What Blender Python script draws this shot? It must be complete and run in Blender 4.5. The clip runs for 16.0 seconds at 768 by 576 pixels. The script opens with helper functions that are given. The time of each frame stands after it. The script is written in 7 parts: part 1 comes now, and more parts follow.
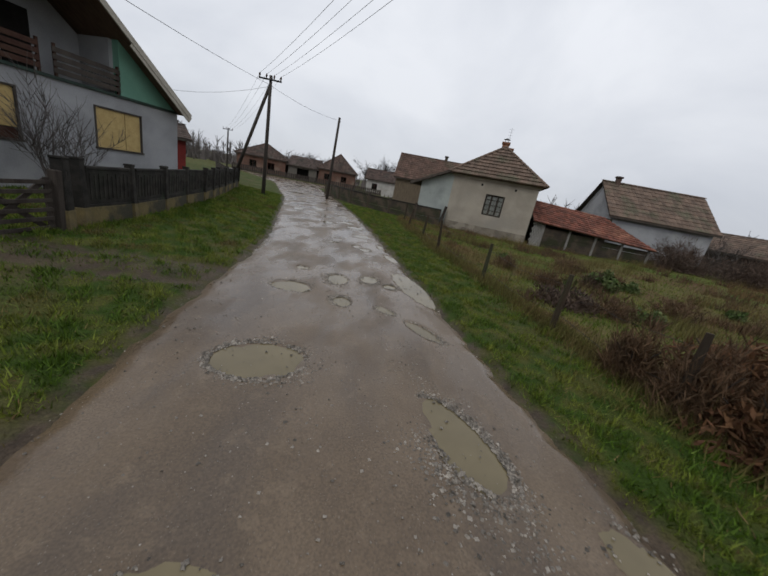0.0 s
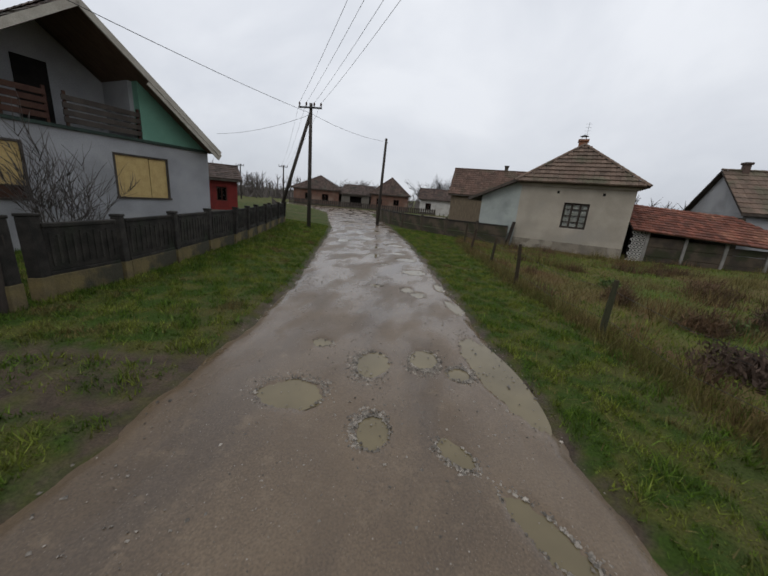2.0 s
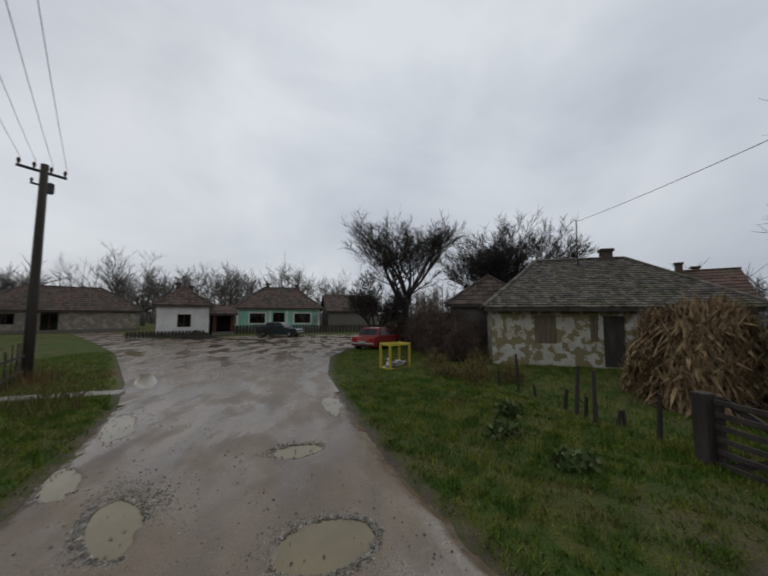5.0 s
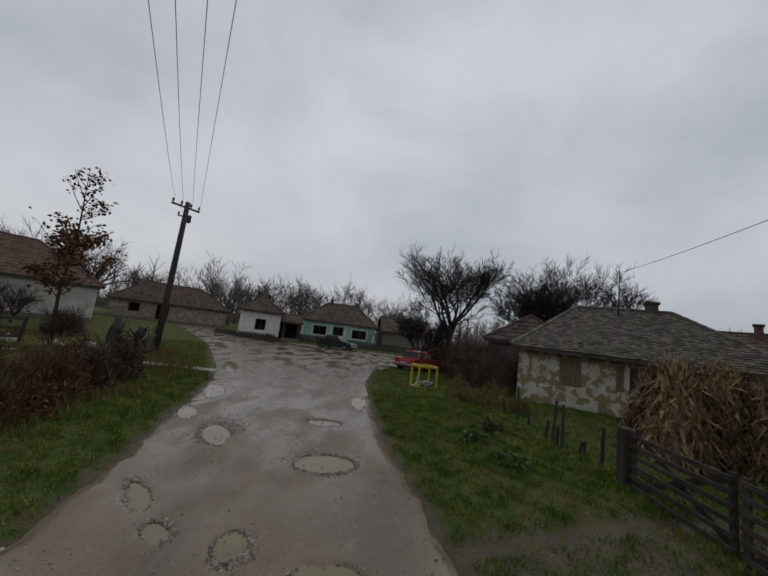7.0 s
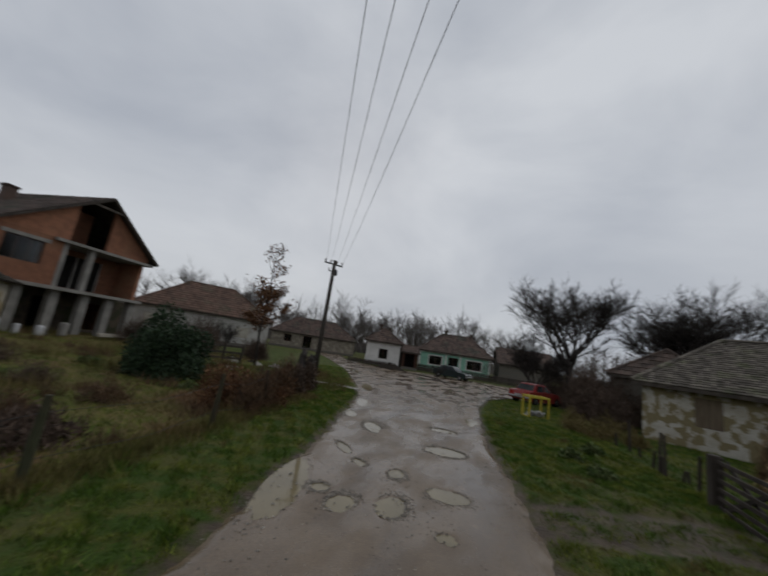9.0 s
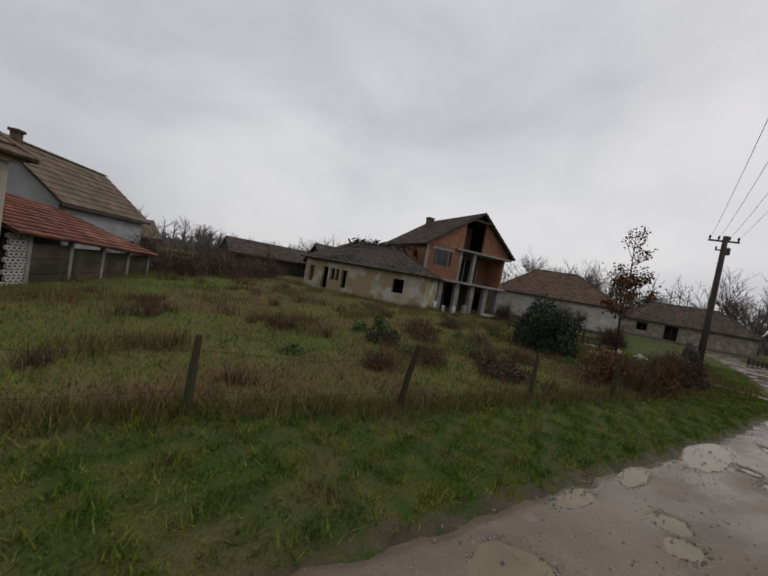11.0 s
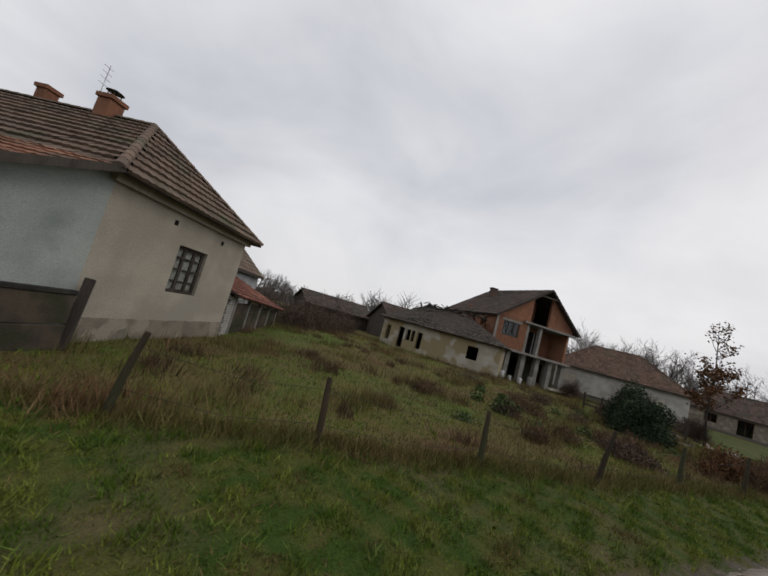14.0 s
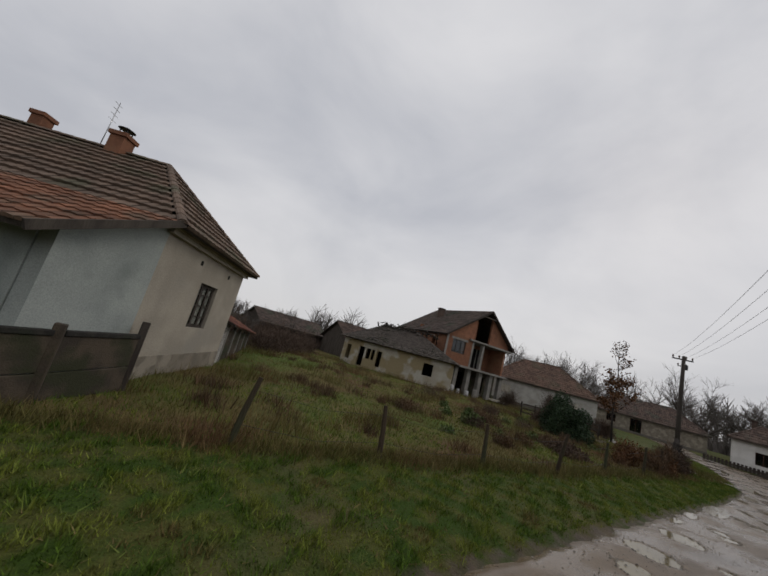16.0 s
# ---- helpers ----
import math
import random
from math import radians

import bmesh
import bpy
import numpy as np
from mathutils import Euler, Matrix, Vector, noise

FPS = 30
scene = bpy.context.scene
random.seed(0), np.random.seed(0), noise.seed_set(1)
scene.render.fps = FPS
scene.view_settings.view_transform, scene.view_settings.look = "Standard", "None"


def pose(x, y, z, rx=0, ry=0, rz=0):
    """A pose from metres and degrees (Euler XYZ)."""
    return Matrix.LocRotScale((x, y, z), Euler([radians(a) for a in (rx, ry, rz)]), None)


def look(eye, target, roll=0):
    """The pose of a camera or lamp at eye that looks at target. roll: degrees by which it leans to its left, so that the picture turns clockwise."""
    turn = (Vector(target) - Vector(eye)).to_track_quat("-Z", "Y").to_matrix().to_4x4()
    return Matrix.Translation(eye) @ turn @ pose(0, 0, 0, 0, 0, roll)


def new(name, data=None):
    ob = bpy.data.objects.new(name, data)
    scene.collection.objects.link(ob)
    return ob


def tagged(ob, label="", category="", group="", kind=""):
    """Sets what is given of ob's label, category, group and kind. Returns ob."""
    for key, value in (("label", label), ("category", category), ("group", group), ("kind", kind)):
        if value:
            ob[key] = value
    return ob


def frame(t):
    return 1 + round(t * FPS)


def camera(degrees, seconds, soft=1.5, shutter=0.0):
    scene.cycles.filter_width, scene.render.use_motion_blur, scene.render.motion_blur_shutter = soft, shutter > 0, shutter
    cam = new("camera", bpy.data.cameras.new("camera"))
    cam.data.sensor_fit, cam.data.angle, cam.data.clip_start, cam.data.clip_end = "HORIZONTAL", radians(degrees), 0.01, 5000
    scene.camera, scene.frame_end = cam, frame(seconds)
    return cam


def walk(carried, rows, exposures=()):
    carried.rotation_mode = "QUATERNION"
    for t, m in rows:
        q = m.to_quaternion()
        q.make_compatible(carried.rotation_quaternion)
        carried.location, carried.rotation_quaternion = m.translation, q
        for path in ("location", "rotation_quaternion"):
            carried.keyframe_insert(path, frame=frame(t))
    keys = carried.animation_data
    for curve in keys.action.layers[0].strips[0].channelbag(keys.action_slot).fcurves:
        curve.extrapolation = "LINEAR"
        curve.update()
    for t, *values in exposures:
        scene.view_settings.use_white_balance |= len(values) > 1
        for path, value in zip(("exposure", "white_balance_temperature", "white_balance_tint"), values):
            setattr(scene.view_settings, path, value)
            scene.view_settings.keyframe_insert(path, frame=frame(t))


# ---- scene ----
cam = camera(99.5, 16.0, soft=1.7, shutter=0.15)
PATH = [
    (0.0, 0.06, 0.02, 2.09, 0.1, -17.4, 10.9),
    (0.5, 0.02, 0.69, 2.14, 4.3, -17.3, 8.9),
    (1.0, -0.03, 1.42, 2.16, 7.8, -16.9, 7.1),
    (1.5, -0.07, 2.12, 2.16, 10.2, -16.3, 5.8),
    (2.0, -0.13, 2.84, 2.15, 11.3, -15.4, 4.8),
    (2.5, -0.26, 3.46, 2.20, 11.7, -14.4, 4.8),
    (3.0, -0.39, 4.15, 2.23, 10.8, -13.0, 4.8),
    (3.3, -0.50, 4.55, 2.23, 13.2, -11.6, 4.0),
    (3.4, -0.54, 4.70, 2.23, 17.6, -10.6, 3.2),
    (3.5, -0.58, 4.84, 2.23, 26.0, -8.9, 1.6),
    (3.6, -0.60, 4.95, 2.23, 37.6, -7.5, 0.3),
    (3.7, -0.62, 5.06, 2.23, 49.2, -6.0, -1.0),
    (3.8, -0.65, 5.16, 2.23, 60.8, -4.6, -2.4),
    (3.9, -0.67, 5.27, 2.23, 72.4, -3.1, -3.7),
    (4.0, -0.69, 5.38, 2.23, 84.0, -1.7, -5.0),
    (4.1, -0.73, 5.50, 2.23, 95.6, -0.8, -5.4),
    (4.2, -0.77, 5.61, 2.23, 107.1, 0.0, -5.5),
    (4.3, -0.82, 5.73, 2.23, 118.4, 0.8, -5.3),
    (4.4, -0.86, 5.85, 2.23, 128.3, 1.5, -5.2),
    (4.5, -0.90, 5.96, 2.23, 138.3, 2.1, -4.4),
    (4.6, -0.94, 6.08, 2.23, 147.0, 2.7, -3.5),
    (4.8, -1.03, 6.31, 2.23, 160.5, 3.7, -1.6),
    (5.0, -1.11, 6.55, 2.23, 169.5, 4.5, 0.2),
    (5.3, -1.24, 6.90, 2.23, 177.5, 5.4, 2.4),
    (5.7, -1.41, 7.37, 2.23, 182.5, 6.2, 4.6),
    (6.1, -1.58, 7.83, 2.23, 184.6, 6.8, 6.0),
    (6.5, -1.75, 8.30, 2.23, 184.0, 7.6, 6.8),
    (7.0, -1.87, 8.92, 2.25, 181.0, 7.9, 7.4),
    (7.5, -2.00, 9.57, 2.26, 178.7, 8.8, 8.0),
    (8.0, -2.22, 10.26, 2.25, 176.6, 9.7, 7.3),
    (8.5, -2.35, 10.99, 2.25, 177.3, 10.5, 7.4),
    (9.0, -2.34, 11.76, 2.25, 201.5, 10.3, 8.7),
    (9.5, -2.54, 12.26, 2.30, 241.2, 7.9, 7.4),
    (9.7, -2.62, 12.55, 2.28, 254.5, 5.6, 7.6),
    (9.9, -2.71, 12.90, 2.27, 258.5, 4.0, 8.2),
    (10.3, -2.92, 13.60, 2.26, 259.0, 1.2, 9.2),
    (11.2, -3.36, 15.20, 2.24, 252.5, -3.0, 10.2),
    (12.0, -3.75, 16.61, 2.22, 249.5, -4.1, 10.7),
    (12.5, -3.96, 17.31, 2.25, 250.1, -3.3, 11.5),
    (13.0, -4.11, 18.05, 2.27, 252.2, -2.1, 12.6),
    (13.5, -4.17, 18.87, 2.20, 255.6, 1.6, 14.2),
    (14.0, -4.54, 19.52, 2.18, 260.6, 5.7, 15.5),
    (14.5, -4.96, 20.16, 2.22, 263.4, 5.7, 17.0),
    (15.0, -5.09, 20.89, 2.12, 259.7, 4.5, 19.8),
    (15.5, -5.31, 21.51, 2.12, 255.4, 7.6, 19.3),
    (16.0, -5.68, 22.11, 2.14, 250.6, 10.8, 15.0),
]


def aim(x, y, z, yaw, pitch, roll):
    a, p = radians(yaw), radians(pitch)
    d = (-math.sin(a) * math.cos(p), math.cos(a) * math.cos(p), math.sin(p))
    return look((x, y, z), (x + d[0], y + d[1], z + d[2]), roll)


walk(cam, [(r[0], aim(*r[1:])) for r in PATH], [(0, 0.34, 6400, 10), (3.5, 0.33, 6380, 9), (4.2, 0.25, 6300, 8), (6.5, -0.18, 6350, 9), (9.0, -0.18, 6350, 9), (9.7, 0.02, 6600, 10), (11.8, 0.13, 6700, 11), (13.0, 0.16, 6700, 11), (13.5, 0.30, 6680, 11), (14.0, 0.28, 6680, 11), (14.5, 0.12, 6680, 11), (16, 0.05, 6680, 11)])


# ---- light ----
world = bpy.data.worlds.new("overcast_sky")
scene.world = world
world.use_nodes = True
wn, wl = world.node_tree.nodes, world.node_tree.links
wn.clear()
w_out = wn.new("ShaderNodeOutputWorld")
w_bg = wn.new("ShaderNodeBackground")
w_sky = wn.new("ShaderNodeTexSky")
w_sky.sky_type, w_sky.sun_disc = "NISHITA", False
w_sky.sun_elevation, w_sky.sun_rotation = radians(32), radians(150)
w_skydim = wn.new("ShaderNodeVectorMath")
w_skydim.operation = "SCALE"
w_skydim.inputs["Scale"].default_value = 0.04
w_co = wn.new("ShaderNodeTexCoord")
w_sep = wn.new("ShaderNodeSeparateXYZ")
wl.new(w_co.outputs["Generated"], w_sep.inputs[0])
w_map = wn.new("ShaderNodeMapping")
w_map.inputs["Scale"].default_value = (1.0, 1.0, 1.7)
wl.new(w_co.outputs["Generated"], w_map.inputs[0])
w_noise = wn.new("ShaderNodeTexNoise")
w_noise.inputs["Scale"].default_value = 1.7
w_noise.inputs["Detail"].default_value = 6
w_noise.inputs["Roughness"].default_value = 0.5
w_noise.inputs["Distortion"].default_value = 0.35
wl.new(w_map.outputs[0], w_noise.inputs["Vector"])
w_ramp = wn.new("ShaderNodeValToRGB")
w_ramp.color_ramp.elements[0].position, w_ramp.color_ramp.elements[0].color = 0.32, (0.490, 0.514, 0.567, 1)
w_ramp.color_ramp.elements[1].position, w_ramp.color_ramp.elements[1].color = 0.68, (0.732, 0.745, 0.775, 1)
wl.new(w_noise.outputs["Fac"], w_ramp.inputs[0])
w_mix = wn.new("ShaderNodeMix")
w_mix.data_type = "RGBA"
w_mix.inputs["Factor"].default_value = 0.9
wl.new(w_sky.outputs[0], w_skydim.inputs[0])
wl.new(w_skydim.outputs[0], w_mix.inputs["A"])
wl.new(w_ramp.outputs[0], w_mix.inputs["B"])
wl.new(w_mix.outputs["Result"], w_bg.inputs["Color"])
w_grad = wn.new("ShaderNodeMapRange")
w_grad.inputs["From Min"].default_value, w_grad.inputs["From Max"].default_value = 0.0, 0.40
w_grad.inputs["To Min"].default_value, w_grad.inputs["To Max"].default_value = 0.88, 1.01
wl.new(w_sep.outputs["Z"], w_grad.inputs["Value"])
wl.new(w_grad.outputs["Result"], w_bg.inputs["Strength"])
wl.new(w_bg.outputs[0], w_out.inputs["Surface"])

sun_data = bpy.data.lights.new("sun", "SUN")
sun_data.energy, sun_data.angle, sun_data.color = 0.5, radians(25), (1.0, 0.97, 0.92)
sun = new("sun", sun_data)
sun.matrix_world = look((0, 0, 50), (14, 24, 22))


# ---- materials ----
def material(name, color, rough=0.85, color2=None, scale=3.0, bump=0.3, spread=(0.35, 0.65), island=0.0, metal=0.0,
             fine=40.0, color3=None, scale3=0.6, spread3=(0.5, 0.7), stretch=(1, 1, 1), rough2=None, spec=0.16, chance=0.0):
    """A procedural surface: two colours by noise, a third in larger patches, fine grain and relief."""
    m = bpy.data.materials.new(name)
    m.use_nodes = True
    n, l = m.node_tree.nodes, m.node_tree.links
    b = n["Principled BSDF"]
    co = n.new("ShaderNodeTexCoord")
    mp = n.new("ShaderNodeMapping")
    mp.inputs["Scale"].default_value = stretch
    l.new(co.outputs["Object"], mp.inputs[0])

    def tex(s, detail):
        t = n.new("ShaderNodeTexNoise")
        t.inputs["Scale"].default_value, t.inputs["Detail"].default_value = s, detail
        l.new(mp.outputs[0], t.inputs["Vector"])
        return t.outputs["Fac"]

    def ramp(fac, lo, hi):
        r = n.new("ShaderNodeMapRange")
        r.interpolation_type = "SMOOTHSTEP"
        r.inputs["From Min"].default_value, r.inputs["From Max"].default_value = lo, hi
        l.new(fac, r.inputs["Value"])
        return r.outputs["Result"]

    def mix(fac, a, bb, kind="MIX"):
        x = n.new("ShaderNodeMix")
        x.data_type, x.blend_type = "RGBA", kind
        if isinstance(fac, float):
            x.inputs["Factor"].default_value = fac
        else:
            l.new(fac, x.inputs["Factor"])
        for key, v in (("A", a), ("B", bb)):
            if isinstance(v, tuple):
                x.inputs[key].default_value = (*v, 1)
            else:
                l.new(v, x.inputs[key])
        return x.outputs["Result"]

    f1 = ramp(tex(scale, 6), *spread)
    c2 = color2 or tuple(v * 0.65 for v in color)
    col = mix(f1, color, c2)
    if color3:
        col = mix(ramp(tex(scale3, 5), *spread3), col, color3)
    grain = tex(fine, 3)
    g = n.new("ShaderNodeMapRange")
    g.inputs["To Min"].default_value, g.inputs["To Max"].default_value = 0.56, 1.12
    l.new(grain, g.inputs["Value"])
    hsv = n.new("ShaderNodeHueSaturation")
    l.new(col, hsv.inputs["Color"])
    if island or chance:
        src = n.new("ShaderNodeNewGeometry").outputs["Random Per Island"] if island else n.new("ShaderNodeObjectInfo").outputs["Random"]
        k = island or chance
        r = n.new("ShaderNodeMapRange")
        r.inputs["To Min"].default_value, r.inputs["To Max"].default_value = 1 - k, 1 + k
        l.new(src, r.inputs["Value"])
        mu = n.new("ShaderNodeMath")
        mu.operation = "MULTIPLY"
        l.new(r.outputs["Result"], mu.inputs[0])
        l.new(g.outputs["Result"], mu.inputs[1])
        l.new(mu.outputs[0], hsv.inputs["Value"])
    else:
        l.new(g.outputs["Result"], hsv.inputs["Value"])
    l.new(hsv.outputs[0], b.inputs["Base Color"])
    b.inputs["Roughness"].default_value, b.inputs["Metallic"].default_value = rough, metal
    b.inputs["Specular IOR Level"].default_value = spec
    if rough2 is not None:
        rr = n.new("ShaderNodeMapRange")
        rr.inputs["To Min"].default_value, rr.inputs["To Max"].default_value = rough, rough2
        l.new(f1, rr.inputs["Value"])
        l.new(rr.outputs["Result"], b.inputs["Roughness"])
    if bump:
        bp = n.new("ShaderNodeBump")
        bp.inputs["Strength"].default_value, bp.inputs["Distance"].default_value = bump, 0.02
        l.new(grain, bp.inputs["Height"])
        l.new(bp.outputs[0], b.inputs["Normal"])
    return m


M = {
    "tile_dark": material("dark_clay_tile", (0.075, 0.058, 0.05), 0.8, (0.11, 0.08, 0.065), 2.0, 0.5, island=0.35, color3=(0.06, 0.065, 0.045), scale3=0.5),
    "tile_brown": material("weathered_clay_tile", (0.20, 0.14, 0.105), 0.85, (0.15, 0.11, 0.085), 1.5, 0.5, island=0.2, color3=(0.13, 0.12, 0.08), scale3=0.7),
    "tile_red": material("red_clay_tile", (0.235, 0.088, 0.058), 0.8, (0.15, 0.068, 0.05), 2.0, 0.5, island=0.35, color3=(0.30, 0.14, 0.09), scale3=0.8),
    "tile_rust": material("brown_red_tile", (0.108, 0.074, 0.060), 0.8, (0.082, 0.060, 0.050), 1.0, 0.4, island=0.3, color3=(0.07, 0.066, 0.052), scale3=0.6),
    "tile_moss": material("mossy_grey_tile", (0.115, 0.10, 0.085), 0.9, (0.16, 0.14, 0.115), 3.0, 0.5, island=0.4, color3=(0.105, 0.108, 0.065), scale3=1.4),
    "plaster_cream": material("cream_plaster", (0.46, 0.41, 0.335), 0.9, (0.37, 0.33, 0.27), 0.9, 0.2, color3=(0.36, 0.33, 0.28), scale3=0.5, fine=25),
    "plaster_mint": material("pale_grey_green_plaster", (0.42, 0.45, 0.42), 0.9, (0.34, 0.37, 0.35), 0.8, 0.2, color3=(0.27, 0.30, 0.28), scale3=0.9),
    "plaster_white": material("white_plaster", (0.56, 0.54, 0.50), 0.9, (0.44, 0.42, 0.385), 1.2, 0.2, color3=(0.42, 0.39, 0.35), scale3=0.6),
    "plaster_peel": material("peeling_white_plaster", (0.58, 0.55, 0.48), 0.95, (0.46, 0.42, 0.34), 2.0, 0.6, color3=(0.27, 0.225, 0.125), scale3=2.6, spread3=(0.475, 0.52), fine=18),
    "plaster_ruin": material("stained_ruin_plaster", (0.50, 0.47, 0.40), 0.95, (0.40, 0.36, 0.28), 1.0, 0.5, color3=(0.33, 0.27, 0.16), scale3=0.6, spread3=(0.45, 0.52), fine=15),
    "plaster_plinth": material("damp_grey_plinth", (0.17, 0.15, 0.125), 0.9, (0.15, 0.14, 0.12), 2.0, 0.4),
    "render_grey": material("grey_cement_render", (0.43, 0.435, 0.445), 0.9, (0.33, 0.335, 0.34), 0.8, 0.3, color3=(0.44, 0.44, 0.44), scale3=0.7),
    "paint_mint": material("mint_green_paint", (0.20, 0.40, 0.30), 0.8, (0.17, 0.35, 0.26), 1.5, 0.15),
    "paint_seagreen": material("bright_mint_paint", (0.30, 0.56, 0.42), 0.8, (0.25, 0.47, 0.36), 1.5, 0.15),
    "brick": material("orange_hollow_brick", (0.29, 0.135, 0.08), 0.9, (0.22, 0.105, 0.065), 3.0, 0.5, chance=0.2, color3=(0.28, 0.15, 0.09), scale3=0.5),
    "brick_old": material("old_sooty_brick", (0.19, 0.105, 0.075), 0.9, (0.14, 0.085, 0.065), 2.0, 0.4, color3=(0.24, 0.17, 0.13), scale3=0.5),
    "wall_brown": material("dark_damp_concrete", (0.105, 0.082, 0.060), 0.9, (0.060, 0.050, 0.040), 1.8, 0.6, color3=(0.05, 0.052, 0.030), scale3=1.3, spread3=(0.45, 0.6)),
    "tile_orange": material("orange_clay_tile", (0.27, 0.125, 0.075), 0.85, (0.19, 0.095, 0.062), 2.0, 0.5, island=0.3, color3=(0.15, 0.10, 0.07), scale3=1.2),
    "paint_red": material("dull_red_paint", (0.22, 0.035, 0.03), 0.8, (0.16, 0.03, 0.027), 1.5, 0.2),
    "shutter": material("faded_shutter_boards", (0.21, 0.165, 0.115), 0.85, (0.15, 0.115, 0.08), 3.0, 0.4, stretch=(6, 1, 0.5)),
    "grass_light": material("pale_grass_tuft", (0.098, 0.150, 0.024), 0.6, (0.140, 0.165, 0.036), 1.7, 0.0, island=0.5, color3=(0.11, 0.17, 0.02), scale3=0.9, spread3=(0.45, 0.6)),
    "dock": material("withered_brown_weed", (0.145, 0.088, 0.050), 0.8, (0.09, 0.060, 0.038), 2.0, 0.0, island=0.5),
    "plaster_clean": material("clean_white_plaster", (0.76, 0.74, 0.70), 0.9, (0.64, 0.62, 0.58), 1.2, 0.2),
    "weed": material("dull_green_weed_leaf", (0.075, 0.12, 0.035), 0.6, (0.13, 0.15, 0.06), 3.0, 0.1, island=0.4),
    "concrete": material("bare_concrete", (0.30, 0.285, 0.26), 0.9, (0.22, 0.21, 0.19), 1.5, 0.4),
    "fence_dark": material("blackened_concrete_panel", (0.030, 0.028, 0.025), 0.9, (0.055, 0.050, 0.043), 4.0, 0.6, color3=(0.035, 0.042, 0.028), scale3=1.2, chance=0.2),
    "fence_base": material("lichen_yellow_concrete", (0.15, 0.12, 0.07), 0.9, (0.27, 0.21, 0.085), 2.2, 0.5, color3=(0.075, 0.07, 0.05), scale3=1.2, spread3=(0.42, 0.6)),
    "wood_dark": material("wet_dark_wood", (0.045, 0.036, 0.030), 0.75, (0.075, 0.062, 0.052), 4.0, 0.6, stretch=(1, 1, 0.2)),
    "wood_grey": material("grey_weathered_wood", (0.095, 0.08, 0.066), 0.85, (0.062, 0.052, 0.044), 4.0, 0.6, stretch=(1, 1, 0.2)),
    "wood_brown": material("brown_stained_wood", (0.06, 0.028, 0.020), 0.7, (0.085, 0.045, 0.03), 5.0, 0.4),
    "board_yellow": material("yellow_chipboard", (0.62, 0.46, 0.20), 0.8, (0.55, 0.40, 0.17), 5.0, 0.15),
    "board_cream": material("cream_barge_board", (0.55, 0.51, 0.43), 0.7, (0.46, 0.42, 0.35), 3.0, 0.15),
    "soffit": material("brown_soffit_boards", (0.21, 0.135, 0.095), 0.8, (0.15, 0.095, 0.07), 3.0, 0.3, stretch=(1, 6, 1)),
    "pole": material("tarred_timber_pole", (0.050, 0.042, 0.036), 0.8, (0.08, 0.07, 0.06), 3.0, 0.6, stretch=(1, 1, 0.1)),
    "metal_dark": material("dark_iron", (0.05, 0.05, 0.05), 0.5, metal=0.6, bump=0.1, spec=0.5),
    "porcelain": material("white_porcelain", (0.6, 0.6, 0.58), 0.25, bump=0.0, spec=0.5),
    # near-black: paints the shade inside openings, also colours vents and joints
    "dark": material("painted_shade_and_gaps", (0.020, 0.018, 0.016), 0.9, bump=0.0),
    "curtain": material("pale_curtain", (0.56, 0.53, 0.47), 0.9, (0.42, 0.40, 0.36), 4.0, 0.1, stretch=(6, 1, 1)),
    "bark": material("dark_bark", (0.040, 0.034, 0.030), 0.9, (0.065, 0.056, 0.05), 8.0, 0.8),
    # grey bark, lightened a little to put distance haze into the colour
    "bark_pale": material("greyish_hazed_bark", (0.15, 0.132, 0.12), 0.9, (0.11, 0.097, 0.088), 8.0, 0.6),
    "thicket": material("dry_brown_thicket", (0.082, 0.057, 0.044), 0.9, (0.125, 0.088, 0.066), 5.0, 0.3, island=0.3),
    "oak_leaf": material("withered_oak_leaf", (0.115, 0.055, 0.030), 0.8, (0.16, 0.085, 0.04), 6.0, 0.1, island=0.4),
    "evergreen": material("dark_evergreen_leaf", (0.022, 0.042, 0.020), 0.6, (0.04, 0.065, 0.03), 6.0, 0.1, island=0.45),
    "corn": material("dry_maize_stalks", (0.29, 0.205, 0.108), 0.85, (0.16, 0.105, 0.056), 5.0, 0.2, island=0.55),
    "tarp": material("blue_plastic_tarp", (0.035, 0.12, 0.30), 0.4, (0.03, 0.095, 0.24), 3.0, 0.2, spec=0.5),
    "yellow": material("yellow_enamel", (0.55, 0.45, 0.035), 0.5, (0.48, 0.38, 0.03), 6.0, 0.1, spec=0.5),
    "plastic_white": material("white_plastic_litter", (0.6, 0.6, 0.6), 0.5, (0.45, 0.45, 0.46), 9.0, 0.1, spec=0.5),
    "car_red": material("red_car_paint", (0.33, 0.025, 0.022), 0.3, (0.27, 0.022, 0.02), 3.0, 0.0, spec=0.5),
    "car_green": material("dark_green_car_paint", (0.018, 0.032, 0.032), 0.25, (0.02, 0.03, 0.03), 3.0, 0.0, spec=0.5),
    "rubber": material("black_rubber", (0.02, 0.02, 0.02), 0.8, bump=0.2),
    "chrome": material("dull_chrome", (0.5, 0.5, 0.5), 0.3, metal=0.9, bump=0.0, spec=0.5),
    "lamp_red": material("red_lens", (0.35, 0.02, 0.015), 0.2, bump=0.0, spec=0.5),
    "soil": material("black_dug_soil", (0.022, 0.017, 0.013), 0.9, (0.035, 0.028, 0.02), 5.0, 0.8),
    "gravel": material("wet_gravel", (0.33, 0.295, 0.25), 0.5, (0.17, 0.15, 0.125), 9.0, 0.3, island=0.55),
